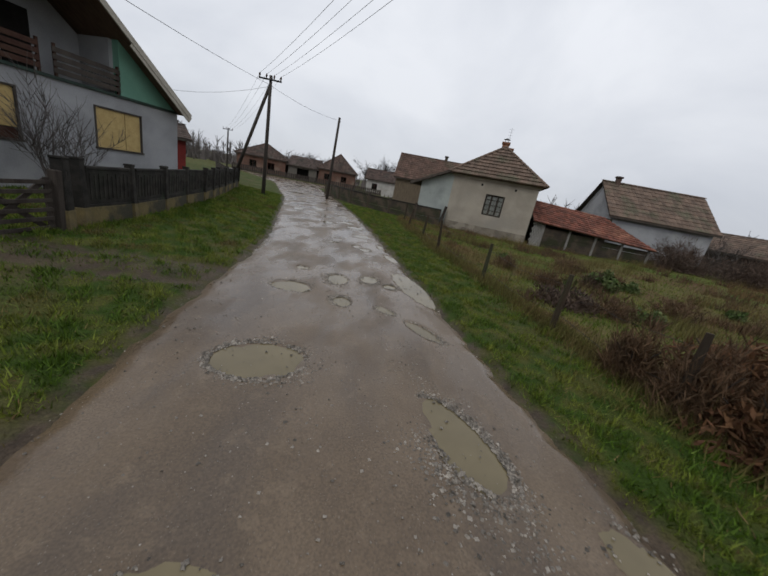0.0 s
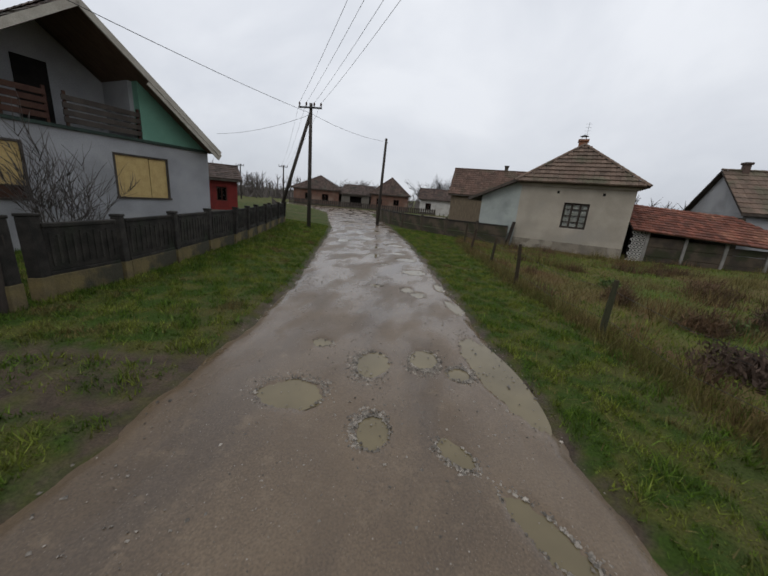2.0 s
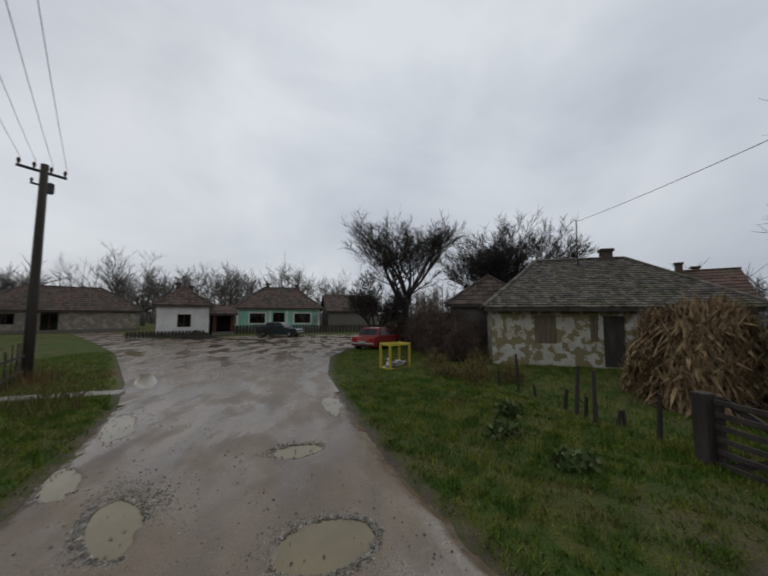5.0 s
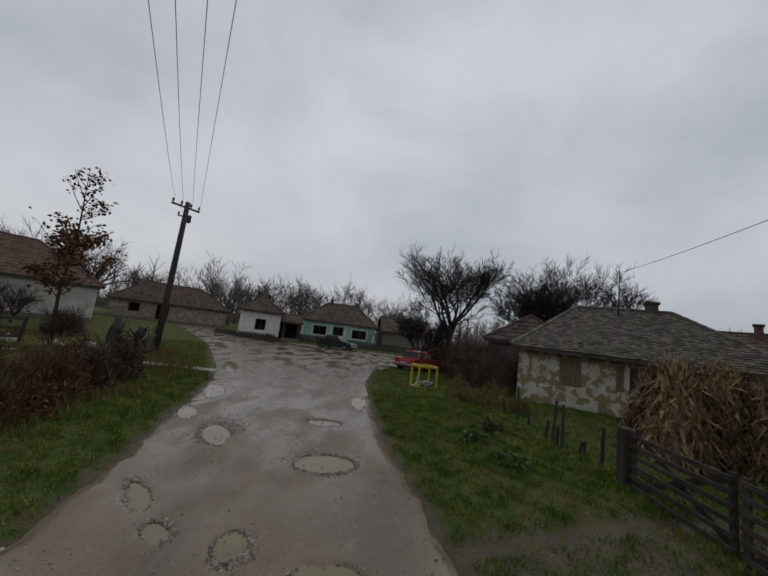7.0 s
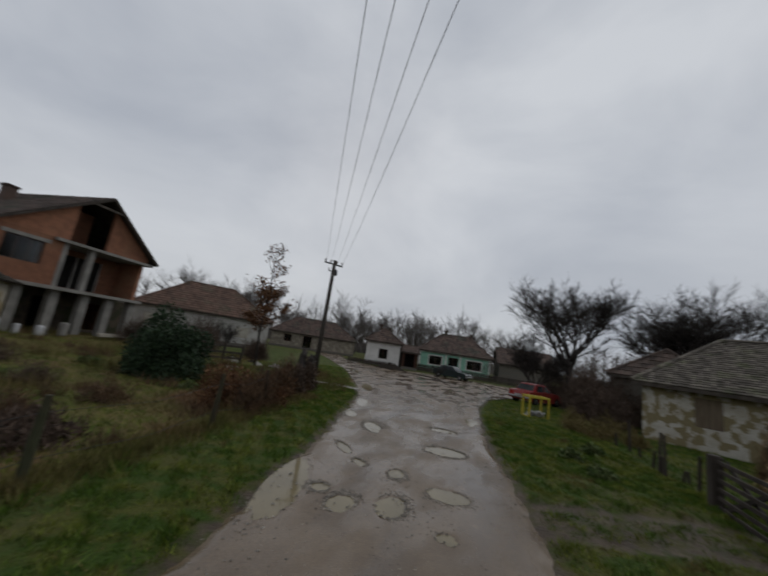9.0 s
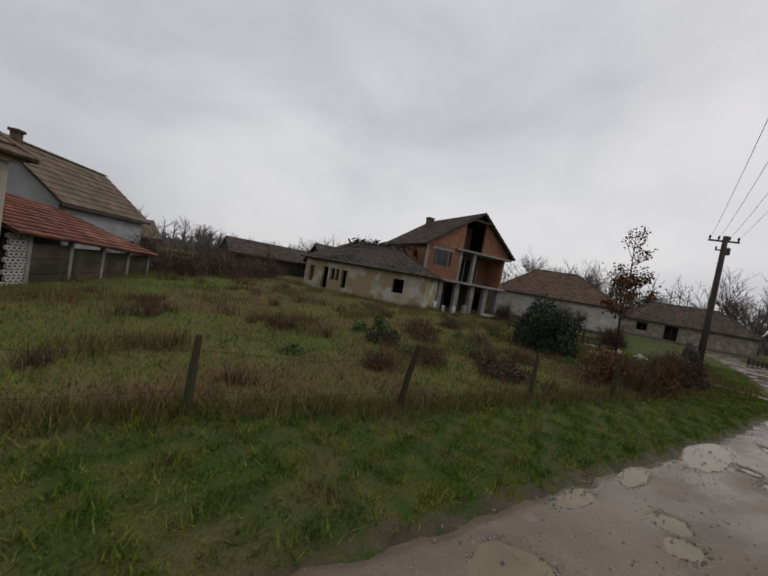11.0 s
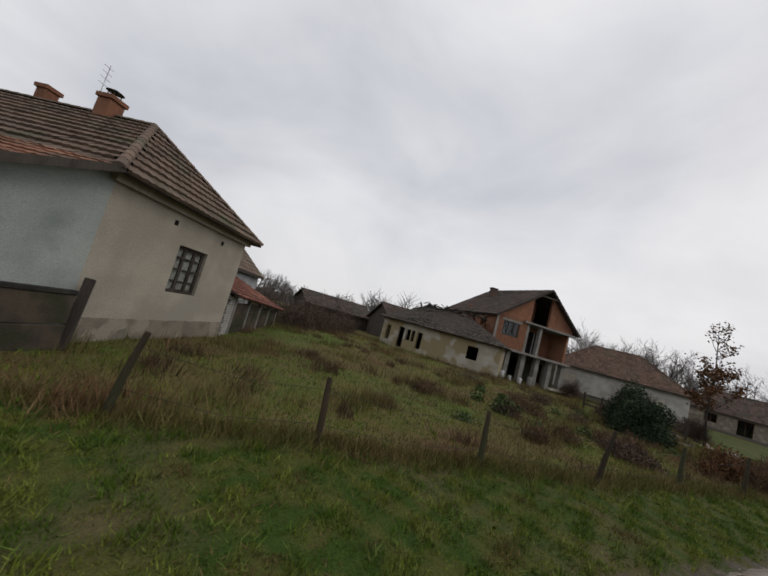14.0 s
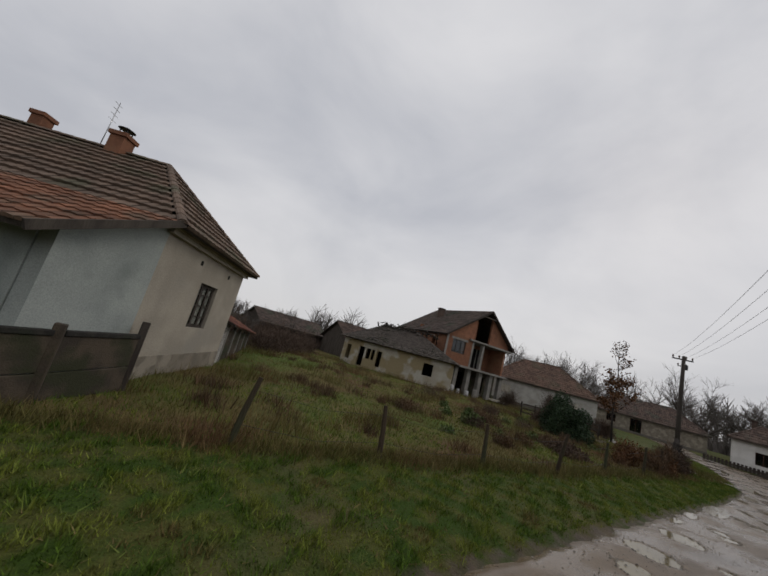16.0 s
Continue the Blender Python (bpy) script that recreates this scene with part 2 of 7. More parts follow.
    "rubble": material("pale_rubble", (0.36, 0.34, 0.31), 0.9, (0.25, 0.235, 0.21), 5.0, 0.4, island=0.3),
    "post_brown": material("damp_brown_post_wood", (0.070, 0.050, 0.034), 0.9, (0.045, 0.034, 0.025), 4.0, 0.7, stretch=(1, 1, 0.2), color3=(0.06, 0.062, 0.035), scale3=2.0),
    "tile_ruin": material("sooty_broken_tile", (0.075, 0.066, 0.058), 0.9, (0.105, 0.09, 0.075), 3.0, 0.6, island=0.45, color3=(0.05, 0.05, 0.036), scale3=1.0),
    "tile_barn": material("red_brown_barn_tile", (0.142, 0.088, 0.066), 0.85, (0.108, 0.071, 0.055), 1.2, 0.4, island=0.25, color3=(0.11, 0.085, 0.06), scale3=0.6),
    "plaster_damp": material("rising_damp_plaster", (0.27, 0.235, 0.185), 0.95, (0.20, 0.175, 0.14), 2.2, 0.4, color3=(0.34, 0.30, 0.24), scale3=1.6, spread3=(0.5, 0.6)),
    "course_dark": material("dark_green_course", (0.05, 0.075, 0.06), 0.85, (0.035, 0.05, 0.042), 3.0, 0.3),
    "wire": material("black_cable", (0.03, 0.03, 0.032), 0.6, bump=0.0),
    "asphalt": material("wet_muddy_asphalt", (0.158, 0.118, 0.078), 0.60, (0.110, 0.084, 0.058), 0.55, 0.6, color3=(0.185, 0.142, 0.096), scale3=0.9, spread3=(0.46, 0.64), fine=60, rough2=0.2, spec=0.36, spread=(0.42, 0.6)),
    "water": material("muddy_water", (0.215, 0.175, 0.098), 0.06, (0.185, 0.15, 0.085), 1.2, 0.0, fine=2.0, spec=0.3),
    "grass": material("winter_grass_blade", (0.070, 0.125, 0.012), 0.6, (0.165, 0.195, 0.030), 2.4, 0.0, island=0.5, spread=(0.43, 0.58), color3=(0.15, 0.115, 0.042), scale3=1.1, spread3=(0.57, 0.68)),
    "grass_dry": material("dry_field_grass", (0.185, 0.138, 0.056), 0.7, (0.122, 0.116, 0.034), 0.5, 0.0, island=0.45, color3=(0.175, 0.102, 0.052), scale3=0.35, spread3=(0.52, 0.68)),
}


def glass_material():
    m = bpy.data.materials.new("window_glass")
    m.use_nodes = True
    b = m.node_tree.nodes["Principled BSDF"]
    b.inputs["Base Color"].default_value = (0.6, 0.65, 0.66, 1)
    b.inputs["Roughness"].default_value = 0.05
    b.inputs["Transmission Weight"].default_value = 1.0
    b.inputs["IOR"].default_value = 1.45
    return m


M["glass"] = glass_material()


def ground_material():
    m = bpy.data.materials.new("grass_and_mud_ground")
    m.use_nodes = True
    n, l = m.node_tree.nodes, m.node_tree.links
    b = n["Principled BSDF"]
    co = n.new("ShaderNodeTexCoord")

    def tex(s, d=6):
        t = n.new("ShaderNodeTexNoise")
        t.inputs["Scale"].default_value, t.inputs["Detail"].default_value = s, d
        l.new(co.outputs["Object"], t.inputs["Vector"])
        return t.outputs["Fac"]

    def rng(f, lo, hi, a=0.0, c=1.0):
        r = n.new("ShaderNodeMapRange")
        r.inputs["From Min"].default_value, r.inputs["From Max"].default_value = lo, hi
        r.inputs["To Min"].default_value, r.inputs["To Max"].default_value = a, c
        l.new(f, r.inputs["Value"])
        return r.outputs["Result"]

    def mix(f, a, c):
        x = n.new("ShaderNodeMix")
        x.data_type = "RGBA"
        l.new(f, x.inputs["Factor"])
        for key, v in (("A", a), ("B", c)):
            if isinstance(v, tuple):
                x.inputs[key].default_value = (*v, 1)
            else:
                l.new(v, x.inputs[key])
        return x.outputs["Result"]

    def attr(name):
        a = n.new("ShaderNodeAttribute")
        a.attribute_name = name
        return a.outputs["Fac"]

    green = mix(rng(tex(2.4), 0.43, 0.58), (0.040, 0.070, 0.010), (0.080, 0.085, 0.020))
    green = mix(rng(tex(0.45), 0.5, 0.72), green, (0.105, 0.088, 0.040))
    dry = mix(rng(tex(1.3), 0.38, 0.62), (0.155, 0.118, 0.047), (0.112, 0.106, 0.032))
    dry = mix(rng(tex(0.35), 0.5, 0.66), dry, (0.130, 0.076, 0.040))
    dry = mix(rng(tex(0.22), 0.50, 0.62), dry, (0.095, 0.132, 0.028))
    both = mix(attr("dry"), green, dry)
    mudc = mix(rng(tex(3.0), 0.35, 0.65), (0.098, 0.072, 0.048), (0.056, 0.041, 0.029))
    add = n.new("ShaderNodeMath")
    add.operation = "MULTIPLY_ADD"
    l.new(rng(tex(4.0), 0.3, 0.7), add.inputs[0])
    add.inputs[1].default_value = 0.5
    l.new(attr("mud"), add.inputs[2])
    full = mix(rng(add.outputs[0], 0.52, 0.98), both, mudc)
    hs = n.new("ShaderNodeHueSaturation")
    l.new(rng(tex(45, 3), 0.2, 0.8, 0.5, 1.25), hs.inputs["Value"])
    l.new(full, hs.inputs["Color"])
    b.inputs["Specular IOR Level"].default_value = 0.15
    l.new(hs.outputs[0], b.inputs["Base Color"])
    l.new(rng(add.outputs[0], 0.62, 0.88, 0.9, 0.55), b.inputs["Roughness"])
    bp = n.new("ShaderNodeBump")
    bp.inputs["Strength"].default_value, bp.inputs["Distance"].default_value = 0.7, 0.05
    l.new(tex(28, 5), bp.inputs["Height"])
    l.new(bp.outputs[0], b.inputs["Normal"])
    return m


M["ground"] = ground_material()


def road_material():
    """Worn asphalt under a film of mud, with wet sheets, tyre-polished streaks and small stones."""
    m = bpy.data.materials.new("muddy_wet_asphalt")
    m.use_nodes = True
    n, l = m.node_tree.nodes, m.node_tree.links
    b = n["Principled BSDF"]
    co = n.new("ShaderNodeTexCoord")

    def tex(s, d=6, stretch=(1, 1, 1), rough=0.55):
        mp = n.new("ShaderNodeMapping")
        mp.inputs["Scale"].default_value = stretch
        mp.inputs["Rotation"].default_value = (0, 0, radians(-14))
        l.new(co.outputs["Object"], mp.inputs[0])
        t = n.new("ShaderNodeTexNoise")
        t.inputs["Scale"].default_value, t.inputs["Detail"].default_value, t.inputs["Roughness"].default_value = s, d, rough
        l.new(mp.outputs[0], t.inputs["Vector"])
        return t.outputs["Fac"]

    def rng(f, lo, hi, a=0.0, c=1.0):
        r = n.new("ShaderNodeMapRange")
        r.interpolation_type = "SMOOTHSTEP"
        r.inputs["From Min"].default_value, r.inputs["From Max"].default_value = lo, hi
        r.inputs["To Min"].default_value, r.inputs["To Max"].default_value = a, c
        l.new(f, r.inputs["Value"])
        return r.outputs["Result"]

    def mix(f, a, c):
        x = n.new("ShaderNodeMix")
        x.data_type = "RGBA"
        l.new(f, x.inputs["Factor"])
        for key, v in (("A", a), ("B", c)):
            if isinstance(v, tuple):
                x.inputs[key].default_value = (*v, 1)
            else:
                l.new(v, x.inputs[key])
        return x.outputs["Result"]

    def stones(scale, size, share):
        v = n.new("ShaderNodeTexVoronoi")
        v.inputs["Scale"].default_value = scale
        l.new(co.outputs["Object"], v.inputs["Vector"])
        near = rng(v.outputs["Distance"], size * 0.6, size, 1.0, 0.0)
        sep = n.new("ShaderNodeSeparateColor")
        l.new(v.outputs["Color"], sep.inputs[0])
        pick = rng(sep.outputs[0], share, share + 0.02, 1.0, 0.0)
        k = n.new("ShaderNodeMath")
        k.operation = "MULTIPLY"
        l.new(near, k.inputs[0])
        l.new(pick, k.inputs[1])
        return k.outputs[0]

    col = mix(rng(tex(1.1), 0.36, 0.64), (0.128, 0.090, 0.056), (0.158, 0.113, 0.071))
    col = mix(rng(tex(0.5, 4, (2.6, 0.5, 1)), 0.44, 0.68), col, (0.100, 0.072, 0.048))
    col = mix(rng(tex(4.5, 5), 0.54, 0.76), col, (0.172, 0.125, 0.080))
    wet = rng(tex(0.75, 6, (1.5, 0.7, 1)), 0.38, 0.60)
    col = mix(stones(26.0, 0.16, 0.10), col, (0.34, 0.31, 0.27))
    col = mix(stones(75.0, 0.2, 0.22), col, (0.27, 0.235, 0.19))
    col = mix(stones(60.0, 0.22, 0.16), col, (0.06, 0.048, 0.038))
    hs = n.new("ShaderNodeHueSaturation")
    l.new(rng(tex(55, 3), 0.2, 0.8, 0.68, 1.18), hs.inputs["Value"])
    l.new(col, hs.inputs["Color"])
    l.new(hs.outputs[0], b.inputs["Base Color"])
    rr = n.new("ShaderNodeMapRange")
    rr.inputs["To Min"].default_value, rr.inputs["To Max"].default_value = 0.5, 0.10
    l.new(wet, rr.inputs["Value"])
    l.new(rr.outputs["Result"], b.inputs["Roughness"])
    b.inputs["Specular IOR Level"].default_value = 0.45
    bp = n.new("ShaderNodeBump")
    bp.inputs["Strength"].default_value, bp.inputs["Distance"].default_value = 0.24, 0.012
    l.new(tex(38, 5), bp.inputs["Height"])
    l.new(bp.outputs[0], b.inputs["Normal"])
    return m


M["asphalt"] = road_material()


# ---- small modelling tools ----
def mesh_of(name, verts, faces, mat, smooth=False):
    me = bpy.data.meshes.new(name)
    me.from_pydata([tuple(v) for v in verts], [], [tuple(f) for f in faces])
    me.materials.append(mat)
    if smooth:
        me.polygons.foreach_set("use_smooth", [True] * len(me.polygons))
    me.update()
    return me


def part(name, data, mat, parent, label="", at=None):
    """Links a bmesh or a mesh as one mesh object under a thing or a part."""
    if isinstance(data, bmesh.types.BMesh):
        me = bpy.data.meshes.new(name)
        data.to_mesh(me)
        data.free()
        me.materials.append(mat)
    else:
        me = data
    ob = new(name, me)
    ob.parent = parent
    if at is not None:
        ob.matrix_basis = at
    if label:
        ob["label"] = label
    return ob


def thing(name, label, category, at=None, group="", kind=""):
    return_ob = new(name)
    return_ob.empty_display_size = 0.2
    if at is not None:
        return_ob.matrix_basis = at
    return tagged(return_ob, label, category, group, kind)


def frame_at(x, y, ux, uy, z=0.0):
    """A pose whose local x runs along (ux, uy) and whose local y lies to its left."""
    return pose(x, y, z, 0, 0, math.degrees(math.atan2(uy, ux)))


def box(bm, x0, x1, y0, y1, z0, z1, bevel=0.0, m=None):
    vs = [bm.verts.new(Vector(c) if m is None else m @ Vector(c)) for c in
          ((x0, y0, z0), (x1, y0, z0), (x1, y1, z0), (x0, y1, z0), (x0, y0, z1), (x1, y0, z1), (x1, y1, z1), (x0, y1, z1))]
    fs = [bm.faces.new([vs[i] for i in f]) for f in ((3, 2, 1, 0), (4, 5, 6, 7), (0, 1, 5, 4), (1, 2, 6, 5), (2, 3, 7, 6), (3, 0, 4, 7))]
    if bevel:
        edges = {e for f in fs for e in f.edges}
        bmesh.ops.bevel(bm, geom=list(edges), offset=bevel, segments=1, affect="EDGES")
    return bm


def boxes(*rows, bevel=0.0):
    bm = bmesh.new()
    for r in rows:
        box(bm, *r, bevel=bevel)
    return bm


def beam(bm, p, q, w, h, twist=0.0):
    """A squared timber from p to q."""
    p, q = Vector(p), Vector(q)
    d = q - p
    m = Matrix.Translation(p) @ d.to_track_quat("X", "Z").to_matrix().to_4x4()
    return box(bm, 0, d.length, -w / 2, w / 2, -h / 2, h / 2, 0.0, m)


def tube(verts, faces, pts, radii, sides):
    """Adds a tapering tube along pts to two lists."""
    start = len(verts)
    for i, p in enumerate(pts):
        d = (pts[min(i + 1, len(pts) - 1)] - pts[max(i - 1, 0)])
        d = d.normalized() if d.length else Vector((0, 0, 1))
        a = d.orthogonal().normalized()
        b = d.cross(a)
        for k in range(sides):
            t = 2 * math.pi * k / sides
            verts.append(p + (a * math.cos(t) + b * math.sin(t)) * radii[i])
    for i in range(len(pts) - 1):
        for k in range(sides):
            j, kk = start + i * sides, (k + 1) % sides
            faces.append((j + k, j + kk, j + sides + kk, j + sides + k))
    e = start + (len(pts) - 1) * sides
    faces.append(tuple(e + k for k in range(sides)))
    faces.append(tuple(start + sides - 1 - k for k in range(sides)))


def rod(name, pts, radii, mat, parent, sides=8, label=""):
    v, f = [], []
    tube(v, f, [Vector(p) for p in pts], radii, sides)
    return part(name, mesh_of(name, v, f, mat, True), mat, parent, label)


def wall(length, height, thick, holes=(), z0=0.0):
    """A wall along local x, its outer face at y = 0, with openings (x0, x1, z0, z1) through it."""
    bm = bmesh.new()
    xs = sorted({0.0, length, *[h[0] for h in holes], *[h[1] for h in holes]})
    zs = sorted({z0, height, *[h[2] for h in holes], *[h[3] for h in holes]})
    for i in range(len(xs) - 1):
        cx = (xs[i] + xs[i + 1]) / 2
        run = None
        for k in range(len(zs) - 1):
            cz = (zs[k] + zs[k + 1]) / 2
            solid = not any(h[0] < cx < h[1] and h[2] < cz < h[3] for h in holes)
            if solid:
                box(bm, xs[i], xs[i + 1], 0, thick, zs[k], zs[k + 1])
    bmesh.ops.remove_doubles(bm, verts=bm.verts, dist=0.0005)
    seen = {}
    for f in list(bm.faces):
        key = tuple(sorted(v.index for v in f.verts)) if False else tuple(sorted((round(v.co.x, 3), round(v.co.y, 3), round(v.co.z, 3)) for v in f.verts))
        seen.setdefault(key, []).append(f)
    dup = [f for fs in seen.values() if len(fs) > 1 for f in fs]
    bmesh.ops.delete(bm, geom=dup, context="FACES_ONLY")
    return bm


def tile_mesh(name, poly, mat, cw=0.26, rh=0.34, lift=0.045, missing=0.0, sag=0.0, seed=1):
    """Rows of arched clay tiles over a flat polygon whose first edge is the eave."""
    rnd = random.Random(seed)
    p = [Vector(q) for q in poly]
    ex = (p[1] - p[0]).normalized()
    nn = Vector((0, 0, 0))
    for i in range(len(p)):
        a, b = p[i], p[(i + 1) % len(p)]
        nn += a.cross(b)
    nn.normalize()
    if nn.z < 0:
        nn = -nn
    ey = nn.cross(ex)
    if ey.z < 0:
        ey = -ey
    flat = [((q - p[0]).dot(ex), (q - p[0]).dot(ey)) for q in p]
    top = max(f[1] for f in flat)
    v, faces = [], []

    def span(y):
        xs = []
        for i in range(len(flat)):
            (x0, y0), (x1, y1) = flat[i], flat[(i + 1) % len(flat)]
            if (y0 <= y < y1) or (y1 <= y < y0):
                xs.append(x0 + (x1 - x0) * (y - y0) / (y1 - y0))
        return (min(xs), max(xs)) if len(xs) > 1 else None

    rows = max(1, int(top / rh))
    step = top / rows
    for r in range(rows):
        y = r * step
        sp = span(y + step * 0.5)
        if not sp:
            continue
        lo, hi = sp
        k0, k1 = math.floor(lo / cw), math.ceil(hi / cw)
        for k in range(k0, k1):
            x0, x1 = max(lo, k * cw), min(hi, (k + 1) * cw)
            if x1 - x0 < 0.06 or rnd.random() < missing:
                continue
            j = rnd.uniform(-0.008, 0.008)
            dz = -sag * math.sin(math.pi * (y / top)) * (0.6 + 0.4 * math.sin(x0 * 1.3))
            s = len(v)
            for yy, hh in ((y - 0.03, lift), (y + step, 0.012)):
                for xx, arch in ((x0, 0.0), ((x0 + x1) / 2, 0.022), (x1 - 0.008, 0.004)):
                    v.append(p[0] + ex * xx + ey * yy + nn * (hh + arch + j + dz))
            for xx in (x0, x1 - 0.008):
                v.append(p[0] + ex * xx + ey * (y - 0.03) + nn * dz)
            faces += [(s, s + 1, s + 4, s + 3), (s + 1, s + 2, s + 5, s + 4), (s + 6, s + 7, s + 2, s + 1, s)]
    return mesh_of(name, v, faces, mat)


def slab(poly, thick):
    """A flat roof deck of that thickness below a polygon."""
    bm = bmesh.new()
    p = [Vector(q) for q in poly]
    n = (p[1] - p[0]).cross(p[2] - p[0]).normalized()
    if n.z < 0:
        n = -n
    a = [bm.verts.new(q) for q in p]
    b = [bm.verts.new(q - n * thick) for q in p]
    bm.faces.new(a)
    bm.faces.new(b[::-1])
    for i in range(len(p)):
        k = (i + 1) % len(p)
        bm.faces.new((a[k], a[i], b[i], b[k]))
    bmesh.ops.recalc_face_normals(bm, faces=bm.faces)
    return bm


def ridge_tiles(p, q, mat, parent, r=0.11, name="ridge_tiles"):
    """Half-round tiles laid end to end along a ridge or hip."""
    p, q = Vector(p), Vector(q)
    d = q - p
    n = max(1, int(d.length / 0.38))
    v, f = [], []
    side = d.cross(Vector((0, 0, 1))).normalized()
    up = side.cross(d).normalized()
    for i in range(n):
        a, b = p + d * (i / n), p + d * ((i + 1.06) / n)
        s = len(v)
        for e, rr in ((a, r * 1.08), (b, r * 0.94)):
            for k in range(6):
                t = math.pi * k / 5
                v.append(e + side * math.cos(t) * rr + up * (math.sin(t) * rr * 0.8))
        for k in range(5):
            f.append((s + k, s + k + 1, s + 7 + k, s + 6 + k))
        f.append(tuple(s + k for k in range(6)))
    ob = part(name, mesh_of(name, v, f, mat), mat, parent)
    return ob


def chimney(parent, x, y, z0, z1, w=0.45, mat=None, cap=False):
    c = part("chimney", boxes((x - w / 2, x + w / 2, y - w / 2, y + w / 2, z0, z1 - 0.14),
                              (x - w / 2 - 0.06, x + w / 2 + 0.06, y - w / 2 - 0.06, y + w / 2 + 0.06, z1 - 0.14, z1), bevel=0.012), mat or M["tile_rust"], parent, "brick chimney stack")
    if cap:
        bm = bmesh.new()
        bmesh.ops.create_cone(bm, cap_ends=True, segments=12, radius1=0.26, radius2=0.03, depth=0.1, matrix=Matrix.Translation((x, y, z1 + 0.25)))
        for sx, sy in ((-0.12, -0.12), (0.12, 0.12), (-0.12, 0.12), (0.12, -0.12)):
            box(bm, x + sx - 0.012, x + sx + 0.012, y + sy - 0.012, y + sy + 0.012, z1, z1 + 0.22)
        part("cowl", bm, M["metal_dark"], c, "round sheet-metal cowl")
    return c


def window(parent, x0, x1, z0, z1, mat, depth=0.08, panes=(2, 1), blind=None, pane_mat=None, t=0.06):
    """A window in an opening of a front wall: frame, bars, panes, and a near-black sheet painting the room's shade or a
    blind behind.
    """
    rows = [(x0, x1, depth, depth + 0.06, z0, z0 + t), (x0, x1, depth, depth + 0.06, z1 - t, z1),
            (x0, x0 + t, depth, depth + 0.06, z0 + t, z1 - t), (x1 - t, x1, depth, depth + 0.06, z0 + t, z1 - t)]
    w = part("window", boxes(*rows), mat, parent)
    for i in range(1, panes[0]):
        c = x0 + (x1 - x0) * i / panes[0]
        part("mullion", boxes((c - t * 0.55, c + t * 0.55, depth + 0.004, depth + 0.056, z0 + t, z1 - t)), mat, w)
    for i in range(1, panes[1]):
        c = z0 + (z1 - z0) * i / panes[1]
        part("glazing_bar", boxes((x0 + t, x1 - t, depth + 0.012, depth + 0.05, c - 0.022, c + 0.022)), mat, w)
    part("pane", boxes((x0 + t, x1 - t, depth + 0.024, depth + 0.032, z0 + t, z1 - t)), pane_mat or M["glass"], w).visible_shadow = False
    if blind:
        if blind is M["curtain"]:
            part("curtain", boxes((x0 + t, x1 - t, depth + 0.065, depth + 0.07, z0 + t, z1 - t)), blind, w)
        else:
            mid = (x0 + x1) / 2
            for a, c in ((x0 + 0.01, mid - 0.006), (mid + 0.006, x1 - 0.01)):
                part("shutter", boxes((a, c, depth - 0.045, depth - 0.01, z0 + 0.01, z1 - 0.01), bevel=0.004), blind, w, "closed faded wooden shutter")
    else:
        # flat near-black sheet in place of the unlit room's shade
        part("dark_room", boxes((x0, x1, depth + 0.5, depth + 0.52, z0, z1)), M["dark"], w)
    return w


